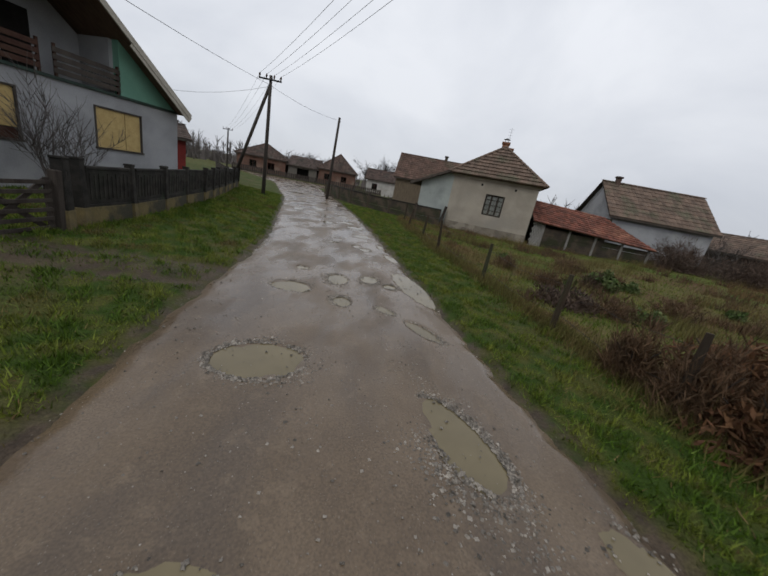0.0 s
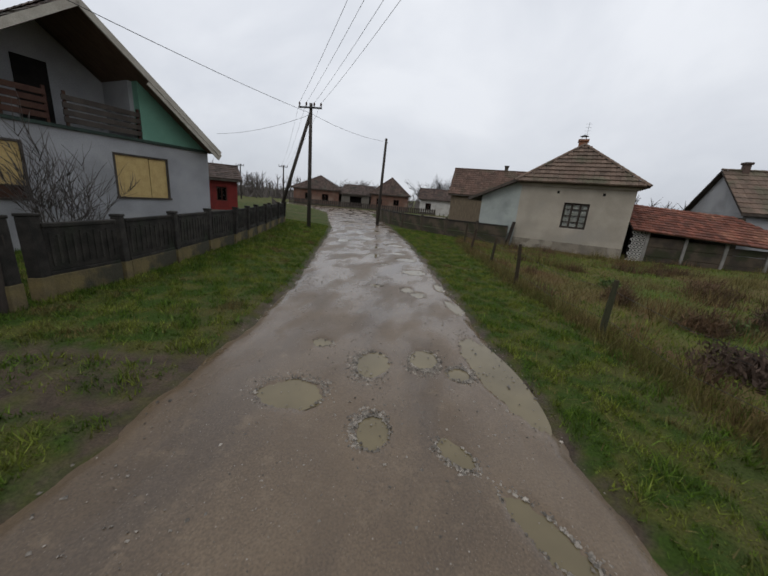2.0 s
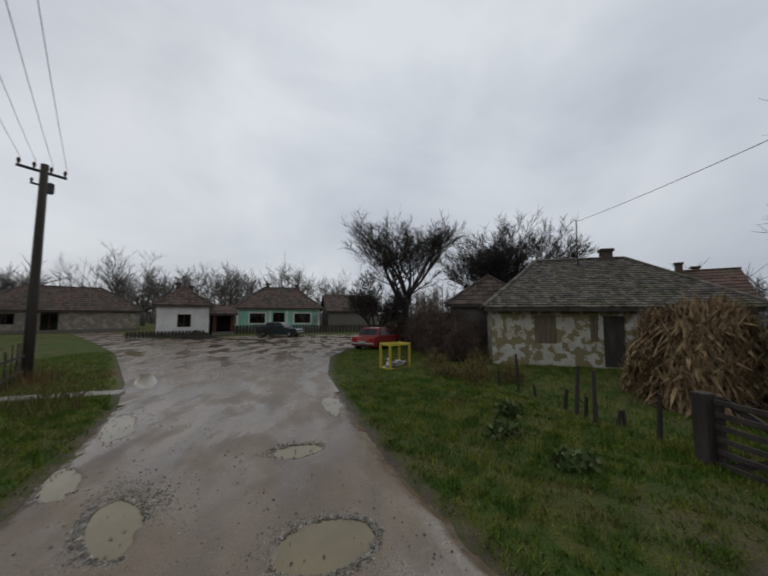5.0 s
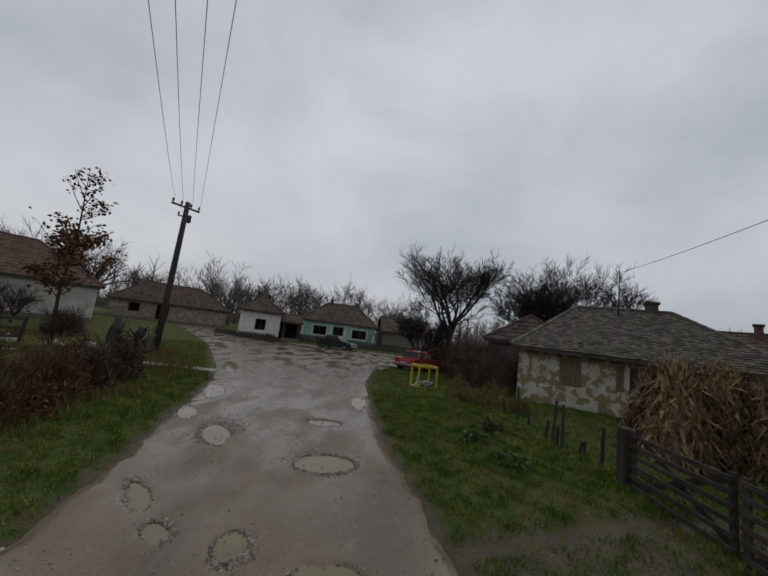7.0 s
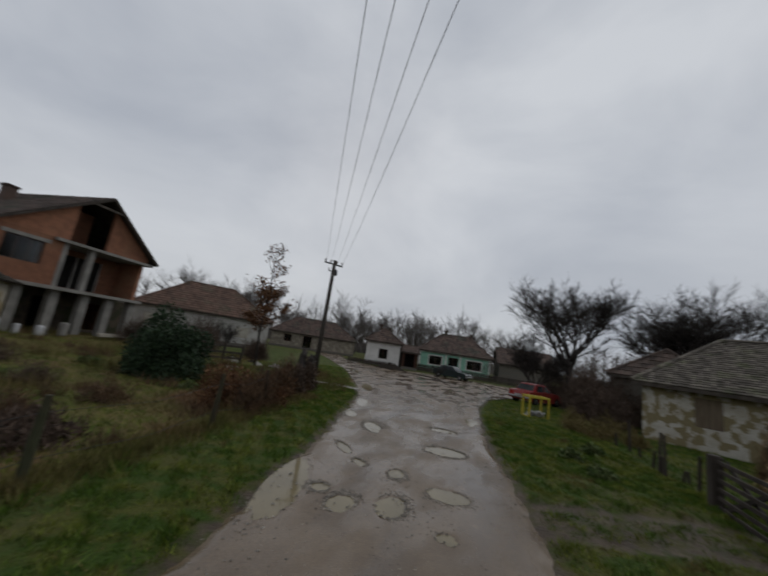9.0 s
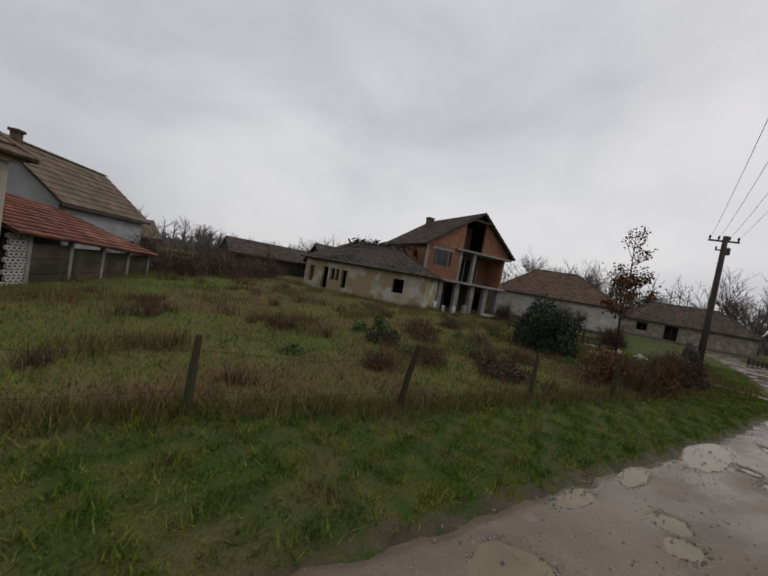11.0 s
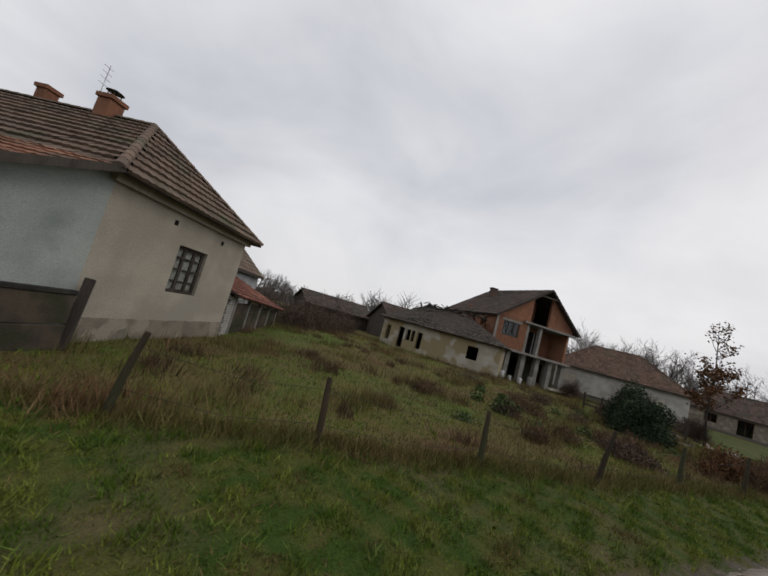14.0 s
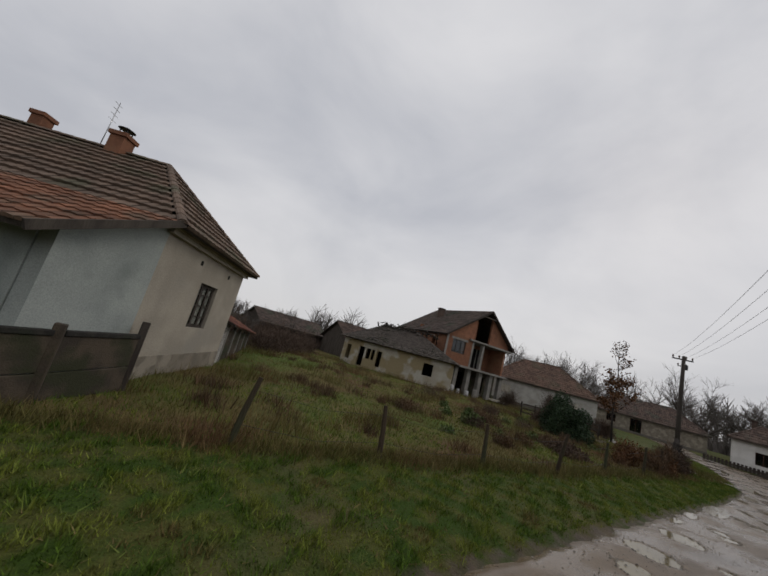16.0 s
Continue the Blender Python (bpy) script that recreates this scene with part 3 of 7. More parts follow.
def house(name, label, x, y, ux, uy, w, d, eave, ridge, wall_mat, roof_mat, roof="hip", holes=(), chimneys=(), over=0.35, tile=(0.3, 0.4),
          plinth=0.35, win_mat=None, side_holes=(), hip=None, blind=None, plinth_mat=None, base=0.0):
    """A small house. Local x runs along its front from the left corner, local y goes inwards."""
    h = thing(name, label, "house", frame_at(x, y, ux, uy, base))
    T = 0.3
    walls = part("wall", wall(w, eave, T, holes), wall_mat, h, "front wall")
    b = part("wall", wall(w, eave, T), wall_mat, h)
    b.matrix_basis = Matrix.Translation((w, d, 0)) @ Matrix.Rotation(math.pi, 4, "Z")
    for sx, turn, hs in ((0, -90, side_holes), (w, 90, ())):
        s = part("wall", wall(d - 2 * T, eave, T, hs), wall_mat, h, "side wall")
        s.matrix_basis = Matrix.Translation((0, d - T, 0)) @ Matrix.Rotation(radians(-90), 4, "Z") if sx == 0 else Matrix.Translation((w, T, 0)) @ Matrix.Rotation(radians(90), 4, "Z")
    if plinth:
        part("plinth", boxes((-0.04, w + 0.04, -0.04, d + 0.04, -0.3, plinth)), plinth_mat or M["plaster_plinth"], h, "damp grey plinth")
    for o in holes:
        if len(o) > 4 and o[4] == "door":
            part("door", boxes((o[0], o[1], 0.1, 0.15, o[2], o[3])), win_mat or M["wood_brown"], h)
        elif len(o) > 4 and o[4] == "open":
            # gateway shade painted as a near-black sheet set back
            part("dark_room", boxes((o[0] - 0.3, o[1] + 0.3, 1.2, 1.22, o[2] - 0.2, o[3] + 0.2)), M["dark"], h)
        else:
            window(h, o[0], o[1], o[2], o[3], win_mat or M["wood_brown"], panes=(2, 1), blind=blind)
    e = over
    z0 = eave - 0.02
    slope_k = (ridge - eave) / (min(w, d) / 2) if roof == "hip" else None
    c00, c10, c11, c01 = (-e, -e, z0), (w + e, -e, z0), (w + e, d + e, z0), (-e, d + e, z0)
    if roof == "hip":
        in_ = hip if hip is not None else min(w, d) / 2
        if w >= d:
            r0, r1 = (in_, d / 2, ridge), (w - in_, d / 2, ridge)
            slopes = [(c00, c10, r1, r0), (c11, c01, r0, r1), (c01, c00, r0), (c10, c11, r1)]
        else:
            r0, r1 = (w / 2, in_, ridge), (w / 2, d - in_, ridge)
            slopes = [(c01, c00, r0, r1), (c10, c11, r1, r0), (c00, c10, r0), (c11, c01, r1)]
        hips = [(r0, r1)] + ([(c00, r0), (c01, r0), (c10, r1), (c11, r1)] if w >= d else [(c00, r0), (c10, r0), (c01, r1), (c11, r1)])
    elif roof == "x":
        r0, r1 = (-e, d / 2, ridge), (w + e, d / 2, ridge)
        slopes, hips = [(c00, c10, r1, r0), (c11, c01, r0, r1)], [(r0, r1)]
        for gx in (0, w - T):
            bm = bmesh.new()
            vs = [bm.verts.new(q) for q in ((gx, 0, eave), (gx, d, eave), (gx, d / 2, ridge - 0.08), (gx + T, 0, eave), (gx + T, d, eave), (gx + T, d / 2, ridge - 0.08))]
            for f in ((0, 2, 1), (3, 4, 5), (0, 1, 4, 3), (1, 2, 5, 4), (2, 0, 3, 5)):
                bm.faces.new([vs[i] for i in f])
            part("gable", bm, wall_mat, h)
    else:
        r0, r1 = (w / 2, -e, ridge), (w / 2, d + e, ridge)
        slopes, hips = [(c01, c00, r0, r1), (c10, c11, r1, r0)], [(r0, r1)]
        for gy in (0, d - T):
            bm = bmesh.new()
            vs = [bm.verts.new(q) for q in ((0, gy, eave), (w, gy, eave), (w / 2, gy, ridge - 0.08), (0, gy + T, eave), (w, gy + T, eave), (w / 2, gy + T, ridge - 0.08))]
            for f in ((0, 1, 2), (3, 5, 4), (0, 3, 4, 1), (1, 4, 5, 2), (2, 5, 3, 0)):
                bm.faces.new([vs[i] for i in f])
            part("gable", bm, wall_mat, h)
    for i, s in enumerate(slopes):
        deck = part("roof", slab(s, 0.08), M["wood_dark"], h, "timber roof deck")
        t = part("tiles", tile_mesh("tiles", s, roof_mat, *tile, seed=i + len(name)), roof_mat, deck, "rows of clay roof tiles")
        t["kind"] = "stuff"
    for p, q in hips:
        ridge_tiles(Vector(p) + Vector((0, 0, 0.03)), Vector(q) + Vector((0, 0, 0.03)), roof_mat, h)
    part("eaves_board", boxes((-e, w + e, -e - 0.03, -e, z0 - 0.16, z0 - 0.02)), M["wood_grey"], h)
    for c in chimneys:
        chimney(h, *c)
    return h


# ---- ground, road, water ----
ROAD_L = [(-1.6, -3.0), (-1.95, 0.2), (-2.12, 1.5), (-2.4, 2.7), (-2.7, 4.0), (-2.93, 5.4), (-3.15, 7.2), (-3.65, 9.4), (-4.4, 12.0), (-5.25, 14.6), (-6.8, 19.5), (-8.1, 23.4), (-10.6, 29.0), (-15.4, 40.4), (-24.0, 52.0)]
ROAD_R = [(3.72, -2.5), (2.75, 0.4), (2.45, 1.6), (2.05, 2.8), (1.6, 4.3), (1.25, 5.6), (0.85, 7.3), (0.35, 9.3), (-0.35, 12.0), (-0.95, 14.3), (-1.6, 16.6), (-2.6, 20.2), (-3.9, 24.2), (-6.3, 32.0), (-9.2, 39.8), (-11.5, 46.0)]
YARD = [(-1.6, -3.0), (-1.3, -5.8), (-1.5, -10.6), (-3.4, -16.2), (-8, -19.0), (-36, -22), (-36, -27.5), (-8, -28), (3, -28.5), (9.5, -26.4), (13.6, -25.4), (18, -29.5), (29, -48), (35, -46), (17.0, -23.2), (10.15, -14.0), (5.0, -5.2), (3.72, -2.5)]
CROSS = [(-24.0, 52.0), (-11.5, 46.0), (14.0, 49.0), (40.0, 52.0), (40.0, 57.5), (5.0, 56.0), (-34.0, 58.0), (-34.0, 52.6)]
FENCE_R = [(4.3, 2.0), (3.4, 6.0), (2.8, 9.2), (1.83, 12.8), (1.36, 15.9), (0.72, 19.0), (0.46, 21.9), (0.5, 24.3)]


def along(line, y):
    xs, ys = [p[0] for p in line], [p[1] for p in line]
    return np.interp(y, ys, xs)


def inside(poly, px, py):
    ok = np.zeros(px.shape, bool)
    for i in range(len(poly)):
        (x0, y0), (x1, y1) = poly[i], poly[(i + 1) % len(poly)]
        if y0 == y1:
            continue
        hit = ((y0 > py) != (y1 > py)) & (px < (x1 - x0) * (py - y0) / (y1 - y0) + x0)
        ok ^= hit
    return ok


def dist_line(line, px, py):
    best = np.full(px.shape, 1e9)
    for (x0, y0), (x1, y1) in zip(line, line[1:]):
        dx, dy = x1 - x0, y1 - y0
        t = np.clip(((px - x0) * dx + (py - y0) * dy) / (dx * dx + dy * dy), 0, 1)
        best = np.minimum(best, np.hypot(px - x0 - t * dx, py - y0 - t * dy))
    return best


PAVED = ROAD_L + ROAD_R[::-1]
TRACK = [(-2.8, 5.6), (-4.1, 5.0), (-6.2, 4.5), (-9.0, 4.2)]
RUTS = [[(-2.9, 6.0), (-4.4, 5.6), (-5.1, 5.25), (-8.5, 4.9)], [(-2.8, 5.1), (-4.0, 4.65), (-6.0, 3.95), (-8.5, 3.6)]]


def wave(x, y, s, seed):
    return (np.sin(x * s + seed) * np.cos(y * s * 1.13 + seed * 2.1) + 0.5 * np.sin(x * s * 2.3 + y * s * 1.7 + seed * 3.3) + 0.3 * np.cos(x * s * 4.1 - y * s * 3.7 + seed)) / 1.8


def ground_height(x, y):
    x, y = np.asarray(x, float), np.asarray(y, float)
    d = np.minimum(np.minimum(dist_line(ROAD_L, x, y), dist_line(ROAD_R, x, y)), np.minimum(dist_line(YARD, x, y), dist_line(CROSS, x, y)))
    paved = inside(PAVED, x, y) | inside(YARD, x, y) | inside(CROSS, x, y)
    z = 0.03 + np.clip(d, 0, 3) * 0.012 * wave(x, y, 1.1, 0.4) + np.clip(d / 6, 0, 1) * 0.05 * wave(x, y, 0.4, 2.0) + 0.02 * wave(x, y, 3.1, 5.0) * np.clip(d, 0, 1)
    field = (x > along(FENCE_R, y)) & (y > 0)
    z = z - np.where(field, 0.10 * np.clip((x - along(FENCE_R, y)) / 1.5, 0, 1), 0)
    left = x < along(ROAD_L, np.clip(y, -3, 52))
    z = z + np.where(left & (y > -14), 0.13 * np.clip((d - 0.3) / 2.6, 0, 1) * np.clip((y + 14) / 6, 0, 1), 0)
    z = z + np.where(field, 0.34 * np.clip((x - 9) / 9, 0, 1) * np.clip((26 - y) / 6, 0, 1) * np.clip(y / 5, 0, 1), 0)
    ruts = np.minimum(dist_line(RUTS[0], x, y), dist_line(RUTS[1], x, y))
    z = z - 0.05 * np.exp(-((ruts / 0.2) ** 2))
    return np.where(paved, -0.06, np.where(d < 0.18, -0.01, z))


def ground_sheet():
    xs = np.concatenate([[-2500, -900, -400, -200, -110, -70, -50, -38], np.arange(-30, -8, 0.5), np.arange(-8, 6, 0.2), np.arange(6, 38, 0.5), [40, 50, 70, 110, 200, 400, 900, 2500]])
    ys = np.concatenate([[-2500, -900, -400, -200, -110, -75, -60], np.arange(-50, -6, 0.6), np.arange(-6, 30, 0.2), np.arange(30, 62, 0.6), [66, 80, 110, 200, 400, 900, 2500]])
    gx, gy = np.meshgrid(xs, ys)
    px, py = gx.ravel(), gy.ravel()
    z = ground_height(px, py)
    far = np.hypot(px, py) > 70
    z = np.where(far, 0.0, z)
    nx, ny = len(xs), len(ys)
    i = np.arange(nx * ny).reshape(ny, nx)
    quads = np.stack([i[:-1, :-1], i[:-1, 1:], i[1:, 1:], i[1:, :-1]], -1).reshape(-1, 4)
    me = bpy.data.meshes.new("ground")
    me.from_pydata(np.stack([px, py, z], 1).tolist(), [], quads.tolist())
    me.polygons.foreach_set("use_smooth", [True] * len(me.polygons))
    road_d = np.minimum(np.minimum(dist_line(ROAD_L, px, py), dist_line(ROAD_R, px, py)), dist_line(YARD, px, py))
    mud = np.clip(0.75 - road_d / 0.5, 0, 1)
    mud = np.maximum(mud, np.clip(1.05 - dist_line(TRACK, px, py) / 1.1, 0, 0.62))
    mud = np.maximum(mud, np.clip(0.8 - np.minimum(dist_line(RUTS[0], px, py), dist_line(RUTS[1], px, py)) / 0.32, 0, 1))
    mud = np.maximum(mud, np.clip((0.6 - np.abs(px + 2.6)) / 0.6, 0, 1) * np.clip((0.9 - np.abs(py - 6.0)) / 0.6, 0, 1))
    dry = np.clip((px - along(FENCE_R, py) + 0.2) / 0.8, 0, 1) * (py > -8) * (py < 34)
    dry = np.maximum(dry, 0.35 * (np.hypot(px, py - 8) > 45))
    for key, val in (("mud", mud), ("dry", dry)):
        a = me.attributes.new(key, "FLOAT", "POINT")
        a.data.foreach_set("value", val.astype(np.float32))
    me.materials.append(M["ground"])
    return tagged(new("ground", me), "rough winter grass with brown weeds and muddy patches", "ground", kind="structure")


ground_sheet()

# puddles: centre, half sizes, turn in degrees
PUDDLES = [(-1.17, 3.17, 0.48, 0.34, 18), (-1.66, 5.72, 0.34, 0.26, 15), (-0.96, 6.65, 0.20, 0.33, 10), (-0.32, 7.05, 0.18, 0.26, 0), (0.17, 6.8, 0.14, 0.15, 10),
           (-0.64, 5.4, 0.15, 0.22, 10), (0.14, 5.36, 0.10, 0.19, 50), (0.77, 4.79, 0.12, 0.36, 44), (0.62, 7.05, 0.25, 0.98, 18), (1.0, 2.52, 0.23, 0.58, 31), (-0.75, 0.92, 0.38, 0.22, 10),
           (-1.84, 7.03, 0.14, 0.11, 10), (-3.05, 14.8, 0.24, 0.4, 0), (-1.75, 14.7, 0.36, 0.36, 0), (-1.18, 12.68, 0.34, 0.36, 20), (-0.77, 10.25, 0.17, 0.2, 0), (0.05, 9.7, 0.12, 0.42, 22),
           (-1.1, 10.55, 0.13, 0.2, 0), (-5.4, 18.0, 0.26, 0.45, 18), (-2.3, 15.9, 0.3, 0.24, 0), (-2.85, 18.2, 0.38, 0.3, 10), (-2.3, 13.4, 0.2, 0.14, 0), (-1.9, 10.6, 0.13, 0.1, 0),
           (-0.35, 11.2, 0.1, 0.35, 15), (-3.6, 17.0, 0.26, 0.2, 10), (-4.6, 19.6, 0.3, 0.4, 15), (2.2, 1.45, 0.16, 0.45, 25), (2.75, -0.8, 0.22, 0.9, 22), (-1.35, -1.7, 0.2, 0.75, 5), (4.6, -5.6, 0.3, 1.4, 26), (9.0, -13.6, 0.4, 1.7, 34),
           (-6.3, 22.6, 0.45, 0.5, 20), (-5.4, 24.0, 0.35, 0.5, 20), (-9.0, 29.5, 0.6, 0.6, 25)]


def puddle_outline(p, n=56, grow=1.0):
    cx, cy, rx, ry, turn = p
    rnd = random.Random(int(cx * 100) * 7 + int(cy * 100))
    ph = [rnd.uniform(0, 6.28) for _ in range(4)]
    out = []
    for k in range(n):
        a = 2 * math.pi * k / n
        r = 1 + 0.03 * math.sin(2 * a + ph[0]) + 0.03 * math.sin(3 * a + ph[1]) + 0.02 * math.sin(5 * a + ph[2])
        u, v = rx * r * grow * math.cos(a), ry * r * grow * math.sin(a)
        t = radians(turn)
        out.append((cx + u * math.cos(t) - v * math.sin(t), cy + u * math.sin(t) + v * math.cos(t)))
    return out


def pud_depth(px, py):
    z = np.zeros(px.shape)
    for cx, cy, rx, ry, turn in PUDDLES:
        t = -radians(turn)
        u = (px - cx) * math.cos(t) - (py - cy) * math.sin(t)
        v = (px - cx) * math.sin(t) + (py - cy) * math.cos(t)
        q = np.sqrt((u / rx) ** 2 + (v / ry) ** 2)
        q = q + 0.24 * wave(px, py, 4.6, cx) + 0.14 * wave(px, py, 10.0, cy) + 0.06 * wave(px, py, 23.0, cx)
        z = np.minimum(z, -0.035 * np.clip((1.13 - q) / 0.25, 0, 1))
    return z


def road_mesh():
    cols = 96
    t = np.linspace(0, 1, cols)
    # stations along both edges
    pl, pr = np.array(ROAD_L), np.array(ROAD_R)
    n = 560
    q = np.linspace(0, 1, n) ** 1.35
    yl = -3.0 + q * (52.0 + 3.0)
    yr = -2.5 + q * (46.0 + 2.5)
    xl, xr = np.interp(yl, pl[:, 1], pl[:, 0]), np.interp(yr, pr[:, 1], pr[:, 0])
    wob = 0.06 * wave(yl, yl * 0, 2.2, 1.0) + 0.04 * wave(yl, yl * 0, 6.1, 2.0)
    xl, xr = xl + wob, xr + 0.06 * wave(yr, yr * 0, 2.7, 4.0) + 0.04 * wave(yr, yr * 0, 7.3, 3.0)
    gx = xl[:, None] * (1 - t) + xr[:, None] * t
    gy = yl[:, None] * (1 - t) + yr[:, None] * t
    px, py = gx.ravel(), gy.ravel()
    tt = np.tile(t, n)
    z = np.maximum(0.012 + 0.012 * wave(px, py, 0.9, 1.0) + 0.006 * wave(px, py, 2.7, 3.0), 0.006) + pud_depth(px, py) - 0.05 * np.clip(np.abs(tt - 0.5) * 2 - 0.93, 0, 1) / 0.07
    i = np.arange(n * cols).reshape(n, cols)
    quads = np.stack([i[:-1, :-1], i[:-1, 1:], i[1:, 1:], i[1:, :-1]], -1).reshape(-1, 4)
    me = bpy.data.meshes.new("road")
    me.from_pydata(np.stack([px, py, z], 1).tolist(), [], quads.tolist())
    me.polygons.foreach_set("use_smooth", [True] * len(me.polygons))
    me.materials.append(M["asphalt"])
    return tagged(new("road", me), "worn wet asphalt lane covered with thin mud", "road", kind="structure")


road_mesh()
for nm, poly in (("junction", YARD), ("crossroad", CROSS)):
    bm = bmesh.new()
    f = bm.faces.new([bm.verts.new((x, y, -0.002)) for x, y in poly])
    bm.normal_update()
    for f in bm.faces:
        if f.normal.z < 0:
            f.normal_flip()
    bmesh.ops.triangulate(bm, faces=bm.faces)
    me = bpy.data.meshes.new(nm)
    bm.to_mesh(me)
    bm.free()
    me.materials.append(M["asphalt"])
    tagged(new(nm, me), "muddy wet open junction of village lanes", "road", kind="structure")

for k, p in enumerate(PUDDLES):
    o = puddle_outline(p, grow=1.3 if p[1] > -2.4 else 1.0)
    me = mesh_of("puddle", [(x, y, 0.0) if p[1] > -2.4 else (x, y, 0.003) for x, y in o], [tuple(range(len(o)))], M["water"])
    tagged(new("puddle", me), "pothole filled with muddy yellow-brown rain water", "puddle", "puddles in the lane", kind="structure")


# ---- the mint-gabled house beside the fence ----
def gabled_house():
    h = thing("gabled_house", "grey rendered house with mint gable, loggia and boarded windows", "house", frame_at(-10.88, 6.66, 0.202, 0.979))
    W, D, E, R = 7.44, 9.5, 3.2, 6.02
    wins = [(0.9, 2.42, 1.45, 2.73), (4.39, 5.87, 1.56, 2.75)]
    part("wall", wall(W, E, 0.3, wins), M["render_grey"], h, "grey cement-rendered front wall")
    for mx in (Matrix.Translation((0, D - 0.3, 0)) @ Matrix.Rotation(radians(-90), 4, "Z"), Matrix.Translation((W, 0.3, 0)) @ Matrix.Rotation(radians(90), 4, "Z")):
        part("wall", wall(D - 0.6, E, 0.3), M["render_grey"], h).matrix_basis = mx
    part("wall", wall(W, E, 0.3), M["render_grey"], h).matrix_basis = Matrix.Translation((W, D, 0)) @ Matrix.Rotation(math.pi, 4, "Z")
    # chipboard shutters
    for n, (x0, x1, z0, z1) in enumerate(wins):
        low = 0.3 if n == 0 else 0.0
        s = part("window", boxes((x0 - 0.05, x1 + 0.05, -0.02, 0.10, z1, z1 + 0.05), (x0 - 0.05, x0, -0.02, 0.1, z0, z1), (x1, x1 + 0.05, -0.02, 0.1, z0, z1), (x0 - 0.08, x1 + 0.08, -0.05, 0.1, z0 - 0.05, z0)), M["wood_grey"], h)
        cut = x0 + (x1 - x0) * 0.64
        part("board", boxes((x0, cut - 0.012, 0.03, 0.05, z0 + low, z1)), M["board_yellow"], s, "yellow chipboard sheet")
        part("board", boxes((cut + 0.012, x1, 0.035, 0.055, z0 + low, z1)), M["board_yellow"], s, "yellow chipboard sheet")
        part("backing", boxes((x0, x1, 0.10, 0.12, z0, z1)), M["wood_dark"], s)
        if low:
            part("lower_board", boxes((x0, x1, 0.04, 0.07, z0, z0 + low - 0.03)), M["wood_brown"], s, "brown lower board")
    # gable with a recessed loggia
    def sl(x):
        return E + (R - E) * (1 - abs(x - W / 2) / (W / 2))
    lx0, lx1 = 2.15, 5.22
    for a, b in ((0.0, lx0), (lx1, W)):
        bm = bmesh.new()
        pts = [(a, E + 0.08), (b, E + 0.08), (b, max(sl(b), E + 0.09)), (a, max(sl(a), E + 0.09))]
        fr = [bm.verts.new((x, 0.0, z)) for x, z in pts]
        bk = [bm.verts.new((x, 0.25, z)) for x, z in pts]
        bm.faces.new(fr)
        bm.faces.new(bk[::-1])
        for i in range(4):
            k = (i + 1) % 4
            bm.faces.new((fr[k], fr[i], bk[i], bk[k]))
        part("gable_wall", bm, M["paint_mint"], h, "mint-green painted gable side")
    bm = bmesh.new()
    pts = [(lx0, E + 0.08), (lx1, E + 0.08), (lx1, sl(lx1) - 0.12), (W / 2, R - 0.12), (lx0, sl(lx0) - 0.12)]
    fr = [bm.verts.new((x, 1.5, z)) for x, z in pts]
    bk = [bm.verts.new((x, 1.7, z)) for x, z in pts]
    bm.faces.new(fr)
    bm.faces.new(bk[::-1])
    for i in range(5):
        bm.faces.new((fr[(i + 1) % 5], fr[i], bk[i], bk[(i + 1) % 5]))
    part("loggia_wall", bm, M["render_grey"], h, "recessed loggia back wall")
    for x in (lx0, lx1 - 0.12):
        part("loggia_side", boxes((x, x + 0.12, 0.25, 1.5, E + 0.08, sl(x) - 0.1)), M["render_grey"], h)
    part("loggia_floor", boxes((lx0 - 0.1, lx1 + 0.1, 0.004, 1.5, E + 0.004, E + 0.078)), M["concrete"], h)
    # flat near-black panel paints the shade of the open doorway
    part("door", boxes((lx0 + 0.95, lx0 + 1.65, 1.46, 1.497, E + 0.1, E + 1.75)), M["dark"], h, "open balcony door with its shade painted near-black")
    rail = thing("balcony_rail", "", "")
    rail.parent = h
    for i, z in enumerate((0.16, 0.33, 0.50, 0.68)):
        part("plank", boxes((lx0 + 0.02, lx0 + 0.9, -0.05, -0.02, E + z, E + z + 0.13), bevel=0.005), M["wood_brown"], rail)
        part("plank", boxes((lx0 + 1.2, lx1 - 0.02, -0.05, -0.02, E + z, E + z + 0.13), bevel=0.005), M["wood_grey"], rail)
    for x in (lx0 + 0.05, lx0 + 0.86, lx0 + 1.25, lx1 - 0.1):
        part("post", boxes((x, x + 0.06, -0.02, 0.04, E + 0.08, E + 0.9)), M["wood_brown"], rail)
    # green string course
    part("string_course", boxes((-0.08, W + 0.08, -0.07, -0.0, E, E + 0.08)), M["course_dark"], h, "thin dark green string course")
    # roof, overhanging the gable
    e, o = 0.06, 0.55
    k = (R - E) / (W / 2)
    ridge, low = R + 0.12, E - e * k + 0.12
    left = [(-e, D + 0.3, low), (-e, -o, low), (W / 2, -o, ridge), (W / 2, D + 0.3, ridge)]
    right = [(W + e, -o, low), (W + e, D + 0.3, low), (W / 2, D + 0.3, ridge), (W / 2, -o, ridge)]
    for s in (left, right):
        d = part("roof", slab(s, 0.10), M["soffit"], h, "boarded roof deck")
        tl = part("tiles", tile_mesh("tiles", s, M["tile_dark"], 0.24, 0.33), M["tile_dark"], d, "dark clay roof tiles")
        tl["kind"] = "stuff"
